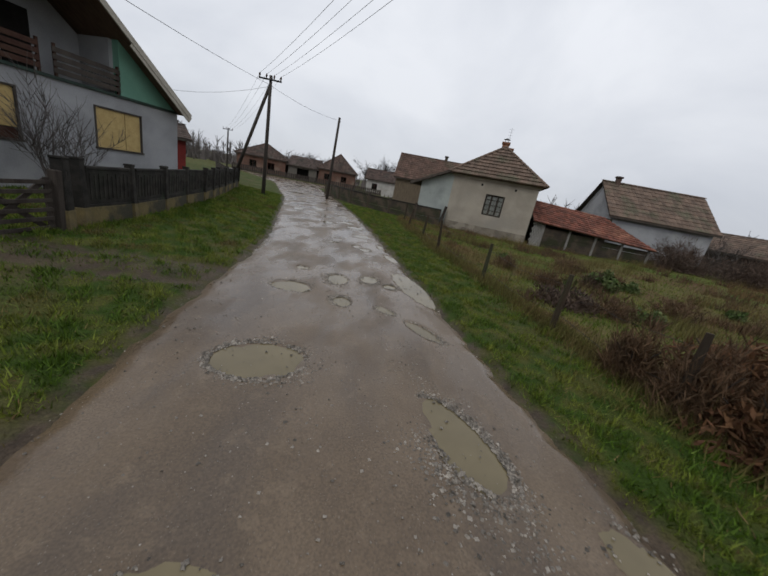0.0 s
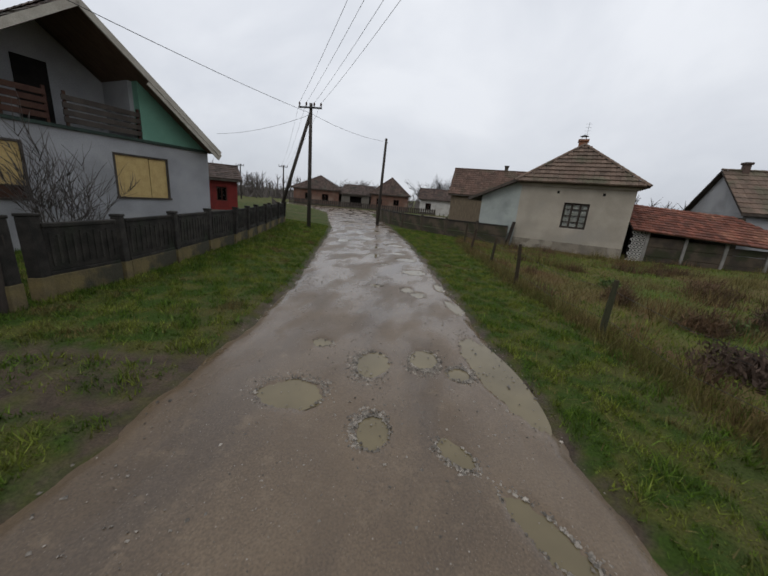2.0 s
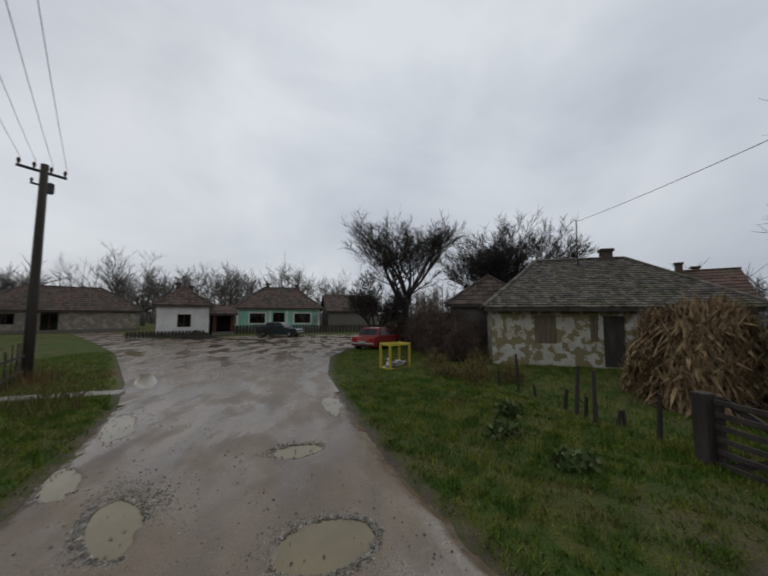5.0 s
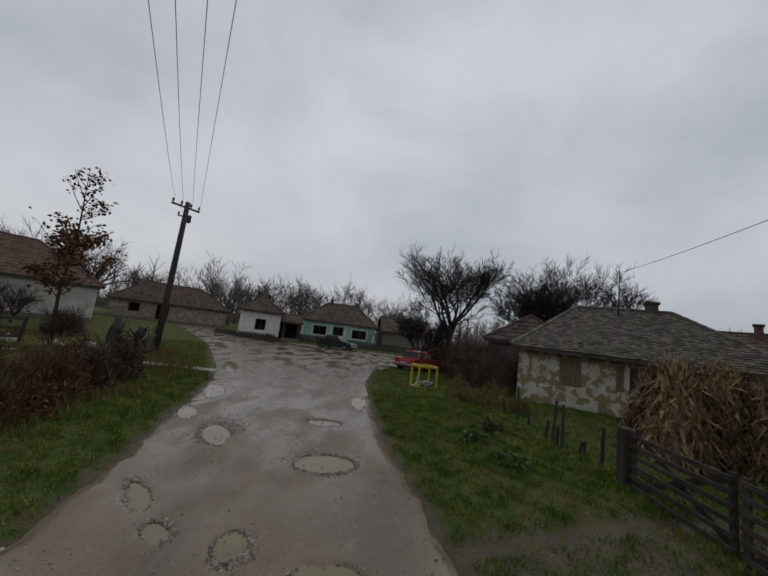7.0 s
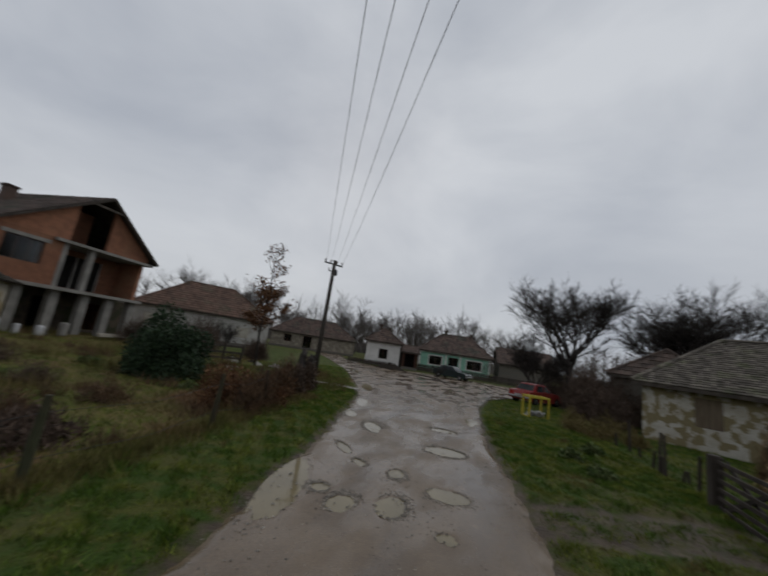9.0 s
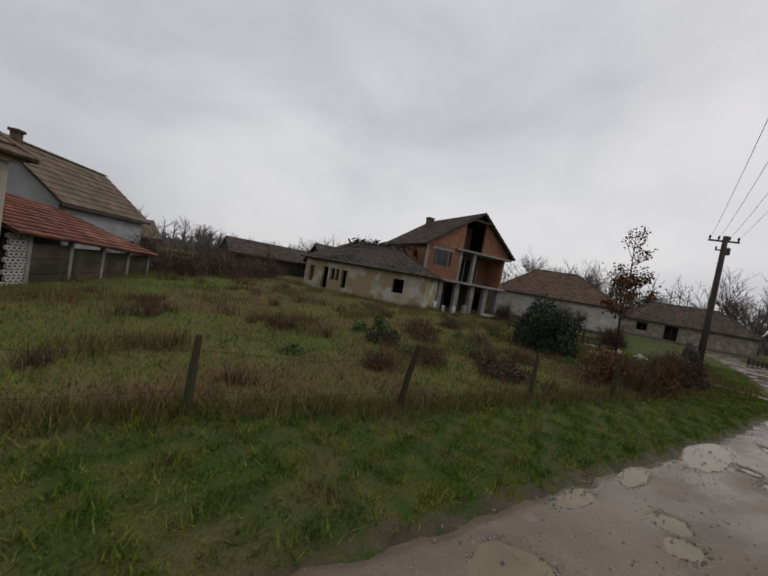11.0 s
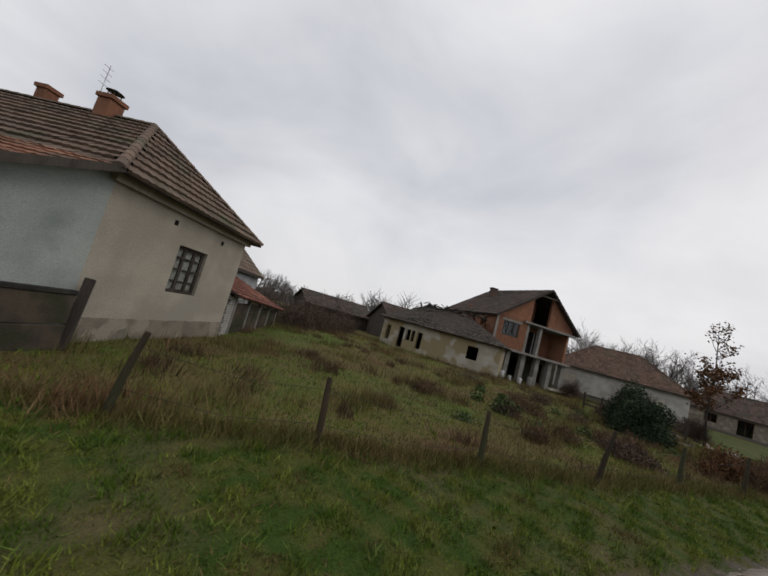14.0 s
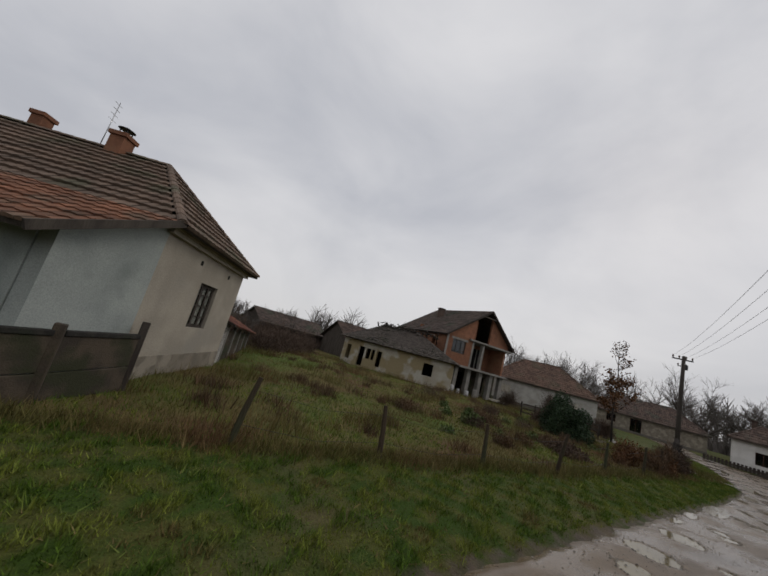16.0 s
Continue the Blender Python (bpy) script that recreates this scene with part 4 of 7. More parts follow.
    ridge_tiles((W / 2, -o, ridge + 0.05), (W / 2, D + 0.3, ridge + 0.05), M["tile_dark"], h)
    for a, b in (((-e, -o - 0.03, low - 0.08), (W / 2, -o - 0.03, ridge - 0.08)), ((W + e, -o - 0.03, low - 0.08), (W / 2, -o - 0.03, ridge - 0.08))):
        bm = bmesh.new()
        beam(bm, a, b, 0.05, 0.17)
        part("barge_board", bm, M["board_cream"], h, "cream barge board along the verge")
    for a, b in (((-e, -o - 0.012, low - 0.20), (lx0, -o - 0.012, sl(lx0) - 0.06)), ((W + e, -o - 0.012, low - 0.20), (lx1, -o - 0.012, sl(lx1) - 0.06))):
        bm = bmesh.new()
        beam(bm, a, b, 0.045, 0.22)
        part("fascia", bm, M["board_cream"], h, "cream boxed fascia below the barge board")
        bm = bmesh.new()
        beam(bm, (a[0], -o + 0.02, a[2] - 0.06), (b[0], -o + 0.02, b[2] - 0.06), 0.02, 0.02)
        part("soffit_edge", bm, M["soffit"], h)
    rod("flue", [(2.3, 1.9, 4.7), (2.3, 1.9, 6.15)], [0.07, 0.07], M["metal_dark"], h, 10, "thin sheet-metal flue")
    chimney(h, 1.9, 8.2, 4.4, 6.2, 0.4)
    return h


gabled_house()


# ---- the cream hip-roofed house beside the field ----
def cream_house():
    h = thing("cream_house", "cream plastered hip-roofed house with grilled window and porch", "house", frame_at(3.43, 24.59, 0.963, -0.27))
    W, D, E, R = 5.69, 11.1, 3.8, 6.22
    holes = [(2.43, 3.72, 1.33, 2.75)]
    part("wall", wall(W, E, 0.35, holes), M["plaster_cream"], h, "cream plastered front wall with rising damp")
    part("wall", wall(W, E, 0.35), M["plaster_cream"], h).matrix_basis = Matrix.Translation((W, D, 0)) @ Matrix.Rotation(math.pi, 4, "Z")
    part("wall", wall(D - 0.7, E, 0.35), M["plaster_cream"], h).matrix_basis = Matrix.Translation((W, 0.35, 0)) @ Matrix.Rotation(radians(90), 4, "Z")
    part("wall", wall(D - 0.7, E, 0.35, [(4.6, 6.0, 0.9, 2.3)]), M["plaster_mint"], h, "pale plastered side wall").matrix_basis = Matrix.Translation((0, D - 0.35, 0)) @ Matrix.Rotation(radians(-90), 4, "Z")
    # near-black sheet paints the shade behind the side opening
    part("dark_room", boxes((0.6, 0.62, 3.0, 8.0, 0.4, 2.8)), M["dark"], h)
    part("plinth", boxes((-0.015, W + 0.015, -0.015, 0.0, -0.4, 0.5), (-0.015, 0.0, 0.0, D, -0.4, 0.5), bevel=0.004), M["plaster_damp"], h, "damp stained wall base")
    part("cornice", boxes((-0.12, W + 0.12, -0.14, 0.0, E - 0.22, E - 0.1), (-0.2, W + 0.2, -0.22, 0.0, E - 0.1, E)), M["plaster_cream"], h, "plaster cornice under the eave")
    for x in (1.95, 4.2):
        part("vent", boxes((x, x + 0.13, -0.012, 0.01, 3.22, 3.36)), M["dark"], h, "small square attic vent")
    w = window(h, 2.43, 3.72, 1.33, 2.75, M["wood_dark"], depth=0.10, panes=(3, 4), blind=M["curtain"], t=0.10)
    e = 0.42
    z0 = E - 0.03
    c00, c10, c11, c01 = (-e, -e, z0), (W + e, -e, z0), (W + e, D + e, z0), (-e, D + e, z0)
    r0, r1 = (W / 2, 2.54, R), (W / 2, D - 2.54, R)
    for i, s in enumerate([(c00, c10, r0), (c01, c00, r0, r1), (c10, c11, r1, r0), (c11, c01, r1)]):
        d = part("roof", slab(s, 0.08), M["wood_dark"], h, "timber roof deck")
        t = part("tiles", tile_mesh("tiles", s, M["tile_brown"], 0.25, 0.36, lift=0.085, seed=i), M["tile_brown"], d, "brown-grey interlocking roof tiles")
        t["kind"] = "stuff"
    for p, q in ((r0, r1), (c00, r0), (c10, r0), (c01, r1), (c11, r1)):
        ridge_tiles(Vector(p) + Vector((0, 0, 0.04)), Vector(q) + Vector((0, 0, 0.04)), M["tile_brown"], h)
    # lean-to porch roof on the side towards the lane
    pr = part("porch_roof", slab([(-3.05, 10.5, 2.62), (-3.05, 0.12, 2.62), (-0.30, -0.36, 3.86), (-0.30, 10.5, 3.86)], 0.10), M["wood_grey"], h, "boarded porch roof")
    tl = part("porch_tiles", tile_mesh("porch_tiles", [(-3.05, 10.5, 2.62), (-3.05, 0.08, 2.62), (-0.30, -0.38, 3.86), (-0.30, 10.5, 3.86)], M["tile_orange"], 0.25, 0.33), M["tile_orange"], pr, "reddish porch tiles")
    tl["kind"] = "stuff"
    bm = bmesh.new()
    beam(bm, (-3.12, 0.06, 2.57), (-0.3, -0.44, 3.82), 0.05, 0.16)
    part("verge_board", bm, M["wood_grey"], h)
    part("porch_wall", boxes((-2.3, -2.0, 0.62, 1.5, -0.3, 2.88), (-2.3, -2.0, 3.1, 7.6, -0.3, 2.88), (-2.3, -2.0, 1.5, 3.1, -0.3, 1.2)), M["plaster_mint"], h, "pale plastered porch wall with dark opening")
    # porch interior shade, painted on a thin near-black sheet
    part("dark_room", boxes((-1.7, -1.68, 1.2, 3.4, 0.6, 2.9)), M["dark"], h)
    bm = bmesh.new()
    pts = [(-2.3, 0.3, -0.3), (-0.0, 0.0, -0.3), (-0.0, 0.0, 3.85), (-2.3, 0.3, 2.86)]
    a = [bm.verts.new(p) for p in pts]
    b = [bm.verts.new((p[0] + 0.02, p[1] + 0.3, p[2])) for p in pts]
    bm.faces.new(a)
    bm.faces.new(b[::-1])
    for i in range(4):
        bm.faces.new((a[(i + 1) % 4], a[i], b[i], b[(i + 1) % 4]))
    part("porch_front", bm, M["plaster_mint"], h, "pale blue-grey plastered porch end")
    chimney(h, W / 2 - 0.1, 4.2, 5.7, 6.82, 0.5, M["brick"], cap=True)
    chimney(h, W / 2 + 0.3, 7.2, 5.7, 6.9, 0.42, M["brick"])
    an = rod("antenna", [(W / 2, 4.9, 6.0), (W / 2 + 0.03, 4.9, 8.0)], [0.018, 0.012], M["chrome"], h, 6, "thin metal aerial mast")
    for z in (7.3, 7.5, 7.7, 7.9):
        bm = bmesh.new()
        beam(bm, (W / 2 - 0.16, 4.9, z), (W / 2 + 0.18, 4.9, z), 0.012, 0.012)
        part("aerial_rod", bm, M["chrome"], an)
    return h


cream_house()


def tiled_shed():
    h = thing("tiled_shed", "low shed of concrete panels under a red tiled lean-to roof", "shed", frame_at(9.2, 23.1, 0.992, -0.12))
    L = 7.6
    for i in range(5):
        x = 0.75 + i * (L - 0.75) / 4.0
        part("pillar", boxes((x - 0.07, x + 0.07, -0.06, 0.08, -0.3, 1.62 - 0.1 * i), bevel=0.01), M["concrete"], h)
    for i in range(4):
        x0, x1 = 0.82 + i * (L - 0.75) / 4.0, 0.68 + (i + 1) * (L - 0.75) / 4.0
        for k in range(3):
            part("panel", boxes((x0, x1, -0.02, 0.03, -0.25 + k * 0.52, 0.25 + k * 0.52 - (0.08 * i if k == 2 else 0)), bevel=0.008), M["wall_brown"], h)
    # pierced block screen next to the house, shade in its holes painted by a near-black sheet
    bm = bmesh.new()
    box(bm, 0.0, 0.75, 0.10, 0.12, -0.3, 1.65)
    part("screen_back", bm, M["dark"], h)
    for r in range(9):
        for c in range(4):
            bm = bmesh.new()
            x, z = 0.10 + c * 0.17 + (0.085 if r % 2 else 0.0), -0.05 + r * 0.19
            bmesh.ops.create_cone(bm, cap_ends=False, segments=6, radius1=0.095, radius2=0.095, depth=0.09, matrix=Matrix.Translation((x, 0.02, z)) @ Matrix.Rotation(radians(90), 4, "X"))
            bmesh.ops.solidify(bm, geom=bm.faces, thickness=0.035)
            part("screen_block", bm, M["plaster_white"], h)
    roof = [(-0.1, -0.35, 1.62), (L + 0.3, -0.35, 1.15), (L - 2.0, 3.2, 2.75), (-0.1, 3.2, 3.0)]
    d = part("roof", slab(roof, 0.06), M["wood_dark"], h)
    t = part("tiles", tile_mesh("tiles", roof, M["tile_red"], 0.26, 0.33, lift=0.06), M["tile_red"], d, "red clay tiles with pale worn edges")
    t["kind"] = "stuff"
    part("back_wall", boxes((0, L - 1.5, 3.0, 3.2, -0.3, 2.7)), M["wall_brown"], h)
    return h


tiled_shed()

house("grey_gable_house", "grey plastered house with a brown tiled gable roof", 15.6, 25.6, 0.963, -0.08, 7.2, 5.4, 3.0, 5.5, M["render_grey"], M["tile_brown"], "x",
      holes=[(4.4, 4.75, 1.2, 1.55), (6.2, 6.55, 1.2, 1.55)], chimneys=[(0.8, 2.6, 4.9, 6.0, 0.32)], over=0.3)
house("long_barn", "long barn with a rusty-brown tiled roof and plank gable", -1.0, 38.62, 1.0, -0.062, 11.0, 8.0, 3.2, 6.0, M["shutter"], M["tile_barn"], "x", chimneys=[(5.2, 4.2, 5.6, 6.6, 0.35)], over=0.3)
house("hip_cottage", "low white cottage with peeling plaster and mossy tiles", -8.09, -6.14, -0.902, 0.432, 8.9, 7.6, 2.42, 4.85, M["plaster_peel"], M["tile_moss"], "hip", holes=[(1.65, 2.45, 0.95, 2.06), (3.65, 3.92, 1.05, 2.06), (4.1, 4.85, 0.1, 2.06, "door"), (6.6, 7.2, 1.0, 1.9)],
      chimneys=[(5.65, 3.8, 4.4, 5.35, 0.45)], over=0.35, tile=(0.19, 0.19), plinth=0, win_mat=M["wood_grey"], hip=2.47, base=0.1, blind=M["shutter"])
house("dark_outbuilding", "dark tiled outbuilding beside the cottage", -8.3, -11.2, -0.902, 0.432, 4.4, 4.6, 2.8, 4.6, M["plaster_plinth"], M["tile_dark"], "hip", over=0.3)
house("red_roofed_house", "plain house with an orange-red tiled roof", -20.5, -12.2, -0.683, 0.73, 6.3, 7.0, 2.8, 5.2, M["plaster_damp"], M["tile_barn"], "x", chimneys=[(3.6, 3.0, 4.6, 5.8, 0.4), (4.6, 4.2, 4.6, 5.6, 0.4)])
house("plank_barn", "weathered dark plank barn with brown tiles", -19.4, -2.4, 0.02, 1.0, 5.4, 5.0, 2.6, 4.3, M["wood_dark"], M["tile_dark"], "x", over=0.4, plinth=0)
house("white_cottage", "small white plastered cottage with brown hip roof", 13.73, -26.22, -0.922, -0.385, 4.2, 7.0, 3.0, 4.75, M["plaster_clean"], M["tile_rust"], "hip", holes=[(1.6, 2.7, 0.9, 2.1)], chimneys=[(1.6, 3.4, 4.2, 5.3, 0.4), (2.8, 4.2, 4.2, 5.1, 0.4)])
mint = house("mint_cottage", "long mint-green cottage with white trim and brown roof", 9.27, -35.54, -0.992, -0.138, 10.0, 8.0, 2.9, 5.7, M["paint_seagreen"], M["tile_rust"], "hip", hip=2.9,
      holes=[(1.5, 3.3, 1.0, 2.2), (4.2, 5.6, 0.2, 2.3), (6.8, 8.8, 1.0, 2.2)], chimneys=[(3.4, 4.0, 5.2, 6.3, 0.4), (7.2, 4.0, 5.2, 6.2, 0.4)])
for x0, x1, z0, z1 in ((1.5, 3.3, 1.0, 2.2), (6.8, 8.8, 1.0, 2.2)):
    part("window_trim", boxes((x0 - 0.14, x0, -0.03, 0.02, z0 - 0.14, z1 + 0.14), (x1, x1 + 0.14, -0.03, 0.02, z0 - 0.14, z1 + 0.14), (x0, x1, -0.03, 0.02, z1, z1 + 0.14), (x0, x1, -0.06, 0.02, z0 - 0.14, z0)), M["plaster_clean"], mint, "white plaster window trim")
for x in (0.0, 3.75, 5.75, 9.75):
    part("pilaster", boxes((x, x + 0.25, -0.05, -0.002, 0.36, 2.8), bevel=0.01), M["plaster_clean"], mint, "white pilaster")
part("eaves_band", boxes((0.25, 9.75, -0.04, -0.002, 2.62, 2.78)), M["plaster_clean"], mint, "white band under the eave")
house("cottage_porch", "open timber porch leaning on the white cottage", 9.49, -27.92, -0.924, -0.38, 1.9, 4.0, 2.2, 3.0, M["wood_brown"], M["tile_rust"], "x", holes=[(0.3, 1.6, 0.0, 1.9, "open")], over=0.3)
house("low_house", "low house with a long brown roof behind the junction", -1.74, -38.3, -0.991, -0.144, 7.0, 6.0, 2.6, 4.8, M["plaster_plinth"], M["tile_rust"], "x")
house("white_long_house", "white long house with brown tiled roof and boarded window", 30.82, -8.94, -0.63, -0.775, 12.6, 8.0, 3.1, 6.3, M["plaster_white"], M["tile_barn"], "hip", holes=[(0.9, 2.6, 1.2, 2.2), (9.2, 10.6, 1.0, 2.1)], chimneys=[(5.0, 4.0, 5.2, 6.2, 0.4)], blind=M["board_cream"])
house("far_brown_house", "far house with a wide brown roof and green gate", 32.39, -31.08, -0.833, -0.557, 13.5, 7.0, 2.5, 5.2, M["plaster_damp"], M["tile_rust"], "hip", holes=[(2.0, 3.2, 1.0, 2.1), (5.0, 6.4, 0.2, 2.2)])
house("red_house", "small dark-red house behind the fence", -19.46, 22.69, 0.75, 0.663, 4.0, 5.0, 2.6, 3.6, M["paint_red"], M["tile_dark"], "x", holes=[(2.6, 3.3, 1.0, 2.0)])
house("brick_house", "old brick house with brown roof at the crossroad", -28.9, 58.0, 0.977, 0.213, 8.0, 8.0, 2.8, 5.2, M["brick_old"], M["tile_rust"], "hip", holes=[(2.0, 3.2, 0.8, 2.0), (5.0, 6.2, 0.8, 2.0)])
house("dark_gate_house", "low dark house with an open gateway", -20.68, 60.1, 0.988, 0.117, 5.0, 7.0, 2.4, 4.0, M["plaster_plinth"], M["tile_dark"], "x", holes=[(1.5, 3.6, 0.0, 2.0, "open")])
house("peaked_house", "old brick house with a peaked red-brown roof", -15.38, 60.67, 0.988, 0.119, 6.5, 7.0, 2.8, 5.8, M["brick_old"], M["tile_rust"], "hip", holes=[(1.0, 2.0, 1.0, 2.0), (4.0, 5.0, 1.0, 2.0)])
house("white_annex", "long low white building beyond the crossroad", -6.79, 61.82, 0.99, 0.046, 9.0, 6.0, 2.6, 4.4, M["plaster_white"], M["tile_rust"], "x", holes=[(1.0, 2.0, 0.8, 1.9)])
house("grey_sheds", "row of grey sheds behind the field", 35.12, 21.34, 0.349, -0.933, 9.0, 6.0, 2.0, 3.5, M["wood_dark"], M["tile_dark"], "x", plinth=0)
house("old_shed", "old dark timber shed with a low roof", 28.08, 33.05, 0.562, -0.821, 7.0, 6.0, 1.9, 3.5, M["wood_dark"], M["tile_brown"], "x", plinth=0)
house("roofed_store", "small brown-roofed store behind the ruin", 31.57, 11.7, 0.283, -0.961, 6.0, 6.0, 2.3, 4.4, M["wood_grey"], M["tile_rust"], "x", plinth=0)


# ---- the roofless ruin ----
def ruin():
    h = thing("ruined_house", "abandoned stained white house with a collapsing tiled roof", "house", frame_at(24.97, 13.78, -0.571, -0.821, 0.26))
    W, D, E, R = 10.4, 6.8, 2.43, 4.7
    holes = [(0.4, 0.8, 0.5, 1.8), (1.6, 2.15, 0.1, 1.9), (2.35, 2.75, 0.9, 1.85), (2.85, 3.15, 0.9, 1.85), (3.4, 3.85, 0.4, 1.83), (7.78, 8.67, 0.83, 1.89)]
    part("wall", wall(W, E, 0.4, holes), M["plaster_ruin"], h, "stained front wall with empty windows")
    part("wall", wall(W, E, 0.4), M["plaster_ruin"], h).matrix_basis = Matrix.Translation((W, D, 0)) @ Matrix.Rotation(math.pi, 4, "Z")
    part("wall", wall(D - 0.8, E, 0.4), M["plaster_ruin"], h).matrix_basis = Matrix.Translation((W, 0.4, 0)) @ Matrix.Rotation(radians(90), 4, "Z")
    part("wall", wall(D - 0.8, E, 0.4), M["plaster_ruin"], h).matrix_basis = Matrix.Translation((0, D - 0.4, 0)) @ Matrix.Rotation(radians(-90), 4, "Z")
    # one near-black sheet stands in for shade behind the empty windows
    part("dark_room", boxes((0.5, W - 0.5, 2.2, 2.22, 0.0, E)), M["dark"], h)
    e = 0.45
    c00, c10, c11, c01 = (-e, -e, E), (W + e, -e, E), (W + e, D + e, E), (-e, D + e, E)
    r0, r1 = (2.5, D / 2, R - 0.2), (W - 4.2, D / 2, R)
    for i, s in enumerate([(c00, c10, r1, r0), (c01, c00, r0), (c10, c11, r1)]):
        d = part("roof", slab(s, 0.06), M["wood_dark"], h, "sagging timber roof deck")
        t = part("tiles", tile_mesh("tiles", s, M["tile_ruin"], 0.21, 0.27, lift=0.07, missing=0.13, sag=0.10, seed=i), M["tile_ruin"], d, "loose weathered tiles with gaps")
        t["kind"] = "stuff"
    rnd = random.Random(4)
    for i in range(9):
        bm = bmesh.new()
        x = 2.0 + i * 0.75
        beam(bm, (x, D + 0.2, E), (x + rnd.uniform(-0.3, 0.3), D / 2 - 0.1, R + rnd.uniform(0.0, 0.35)), 0.1, 0.12)
        part("rafter", bm, M["wood_dark"], h, "bare broken rafter")
    for i in range(110):
        bm = bmesh.new()
        x, y = rnd.uniform(1.8, 8.2), D / 2 + rnd.gauss(0.0, 0.5)
        z = R - abs(y - D / 2) * 0.42 + rnd.uniform(0.02, 0.22) * (1 if x < 6 else 0.5)
        beam(bm, (x, y, z), (x + rnd.uniform(-0.35, 0.35), y + rnd.uniform(-0.25, 0.25), z + rnd.uniform(-0.12, 0.18)), 0.19, 0.03)
        part("loose_tile", bm, M["tile_ruin"], h)
    for i in range(8):
        bm = bmesh.new()
        x = 2.3 + i * 0.62
        beam(bm, (x, D / 2 + rnd.uniform(-0.4, 0.4), R - 0.1 + rnd.uniform(-0.1, 0.2)), (x + rnd.uniform(0.4, 1.0), D / 2 + rnd.uniform(-0.4, 0.4), R + rnd.uniform(-0.05, 0.35)), 0.16, 0.05)
        part("broken_batten", bm, M["wood_dark"], h)
    return h


ruin()


# ---- the unfinished brick house ----
def unfinished_house():
    h = thing("unfinished_house", "unfinished orange brick house with concrete slabs and open loggia", "house", frame_at(22.74, 4.24, 0.138, -0.99, 0.1))
    W, D, E, R, S = 10.25, 9.2, 5.68, 9.3, 2.8
    lx0, lx1 = 3.81, 9.1
    # ground floor: columns, and a near-black sheet painting the rooms' shade
    for x in (0.1, 1.9, 3.7, 5.4, 7.0, 8.6):
        part("column", boxes((x, x + 0.45, 0.0, 0.45, -0.2, S - 0.2)), M["concrete"], h, "bare concrete column")
    part("ground_wall", wall(W, S - 0.2, 0.25, [(0.8, 1.8, 0.0, 2.0), (4.2, 5.3, 0.0, 2.1), (7.3, 8.5, 0.2, 2.1)]), M["wall_brown"], h, "rough dark ground-floor wall").matrix_basis = Matrix.Translation((0, 2.2, 0))
    # sheet coloured near-black for the depth of the open rooms' shade
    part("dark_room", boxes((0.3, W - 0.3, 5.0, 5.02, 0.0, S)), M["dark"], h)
    part("floor_slab", boxes((-0.1, 9.2, -0.35, D, S - 0.2, S)), M["concrete"], h, "projecting concrete floor slab")
    part("upper_slab", boxes((lx0 - 0.8, lx1 + 0.3, -0.25, 3.0, S + 2.72, S + 2.9)), M["concrete"], h, "upper balcony slab")
    part("brick_wall", wall(lx0, E, 0.25, [(0.86, 2.69, 3.88, 5.21)], z0=S), M["brick"], h, "orange hollow-brick wall")
    for x in (0.0, lx0 - 0.25):
        part("tie_column", boxes((x, x + 0.25, -0.02, 0.26, S, E)), M["concrete"], h, "pale concrete tie column")
    part("lintel", boxes((0.66, 2.9, -0.02, 0.25, 5.21, 5.42)), M["concrete"], h)
    window(h, 0.86, 2.69, 3.88, 5.21, M["wood_dark"], panes=(3, 1))
    part("loggia_wall", wall(lx1 - lx0, E - 0.2, 0.25, [(1.4, 3.9, S + 0.1, S + 2.3)], z0=S), M["brick"], h, "recessed loggia wall").matrix_basis = Matrix.Translation((lx0, 2.4, 0))
    # shade in the loggia opening, painted as a near-black panel
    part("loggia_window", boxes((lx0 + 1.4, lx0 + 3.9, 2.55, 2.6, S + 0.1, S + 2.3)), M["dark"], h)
    for i in range(4):
        x = lx0 + 1.4 + i * 0.81
        part("mullion", boxes((x, x + 0.08, 2.46, 2.54, S + 0.1, S + 2.3)), M["plaster_white"], h)
    part("column", boxes((lx0 + 1.3, lx0 + 1.6, 0.0, 0.35, S, S + 2.72)), M["concrete"], h)
    part("brick_wall", wall(D - 0.5, E, 0.25, [(2.0, 3.2, 3.8, 4.9), (6.6, 7.2, 4.3, 5.0)], z0=S), M["brick"], h).matrix_basis = Matrix.Translation((0, D - 0.25, 0)) @ Matrix.Rotation(radians(-90), 4, "Z")
    part("brick_wall", wall(D - 3.0, E, 0.25, z0=0.0), M["brick"], h).matrix_basis = Matrix.Translation((lx1, 2.6, 0)) @ Matrix.Rotation(radians(90), 4, "Z")
    part("brick_wall", wall(lx1, E, 0.25, z0=0.0), M["brick"], h).matrix_basis = Matrix.Translation((lx1, D, 0)) @ Matrix.Rotation(math.pi, 4, "Z")
    part("inner_wall", boxes((0.3, lx1 - 0.3, 5.2, 5.4, S + 0.02, E + 0.6)), M["brick"], h)
    part("attic_wall", boxes((1.8, lx1 - 1.6, D - 0.5, D - 0.3, E, E + 1.1), (3.6, 6.6, D - 0.5, D - 0.3, E + 1.1, E + 2.3)), M["brick"], h)
    ap = 5.24

    def sl(x):
        return E + (R - E) * (x / ap if x < ap else (W - 0.6 - x) / (W - 0.6 - ap))
    for a, b in ((0.0, 3.81), (6.0, lx1)):
        bm = bmesh.new()
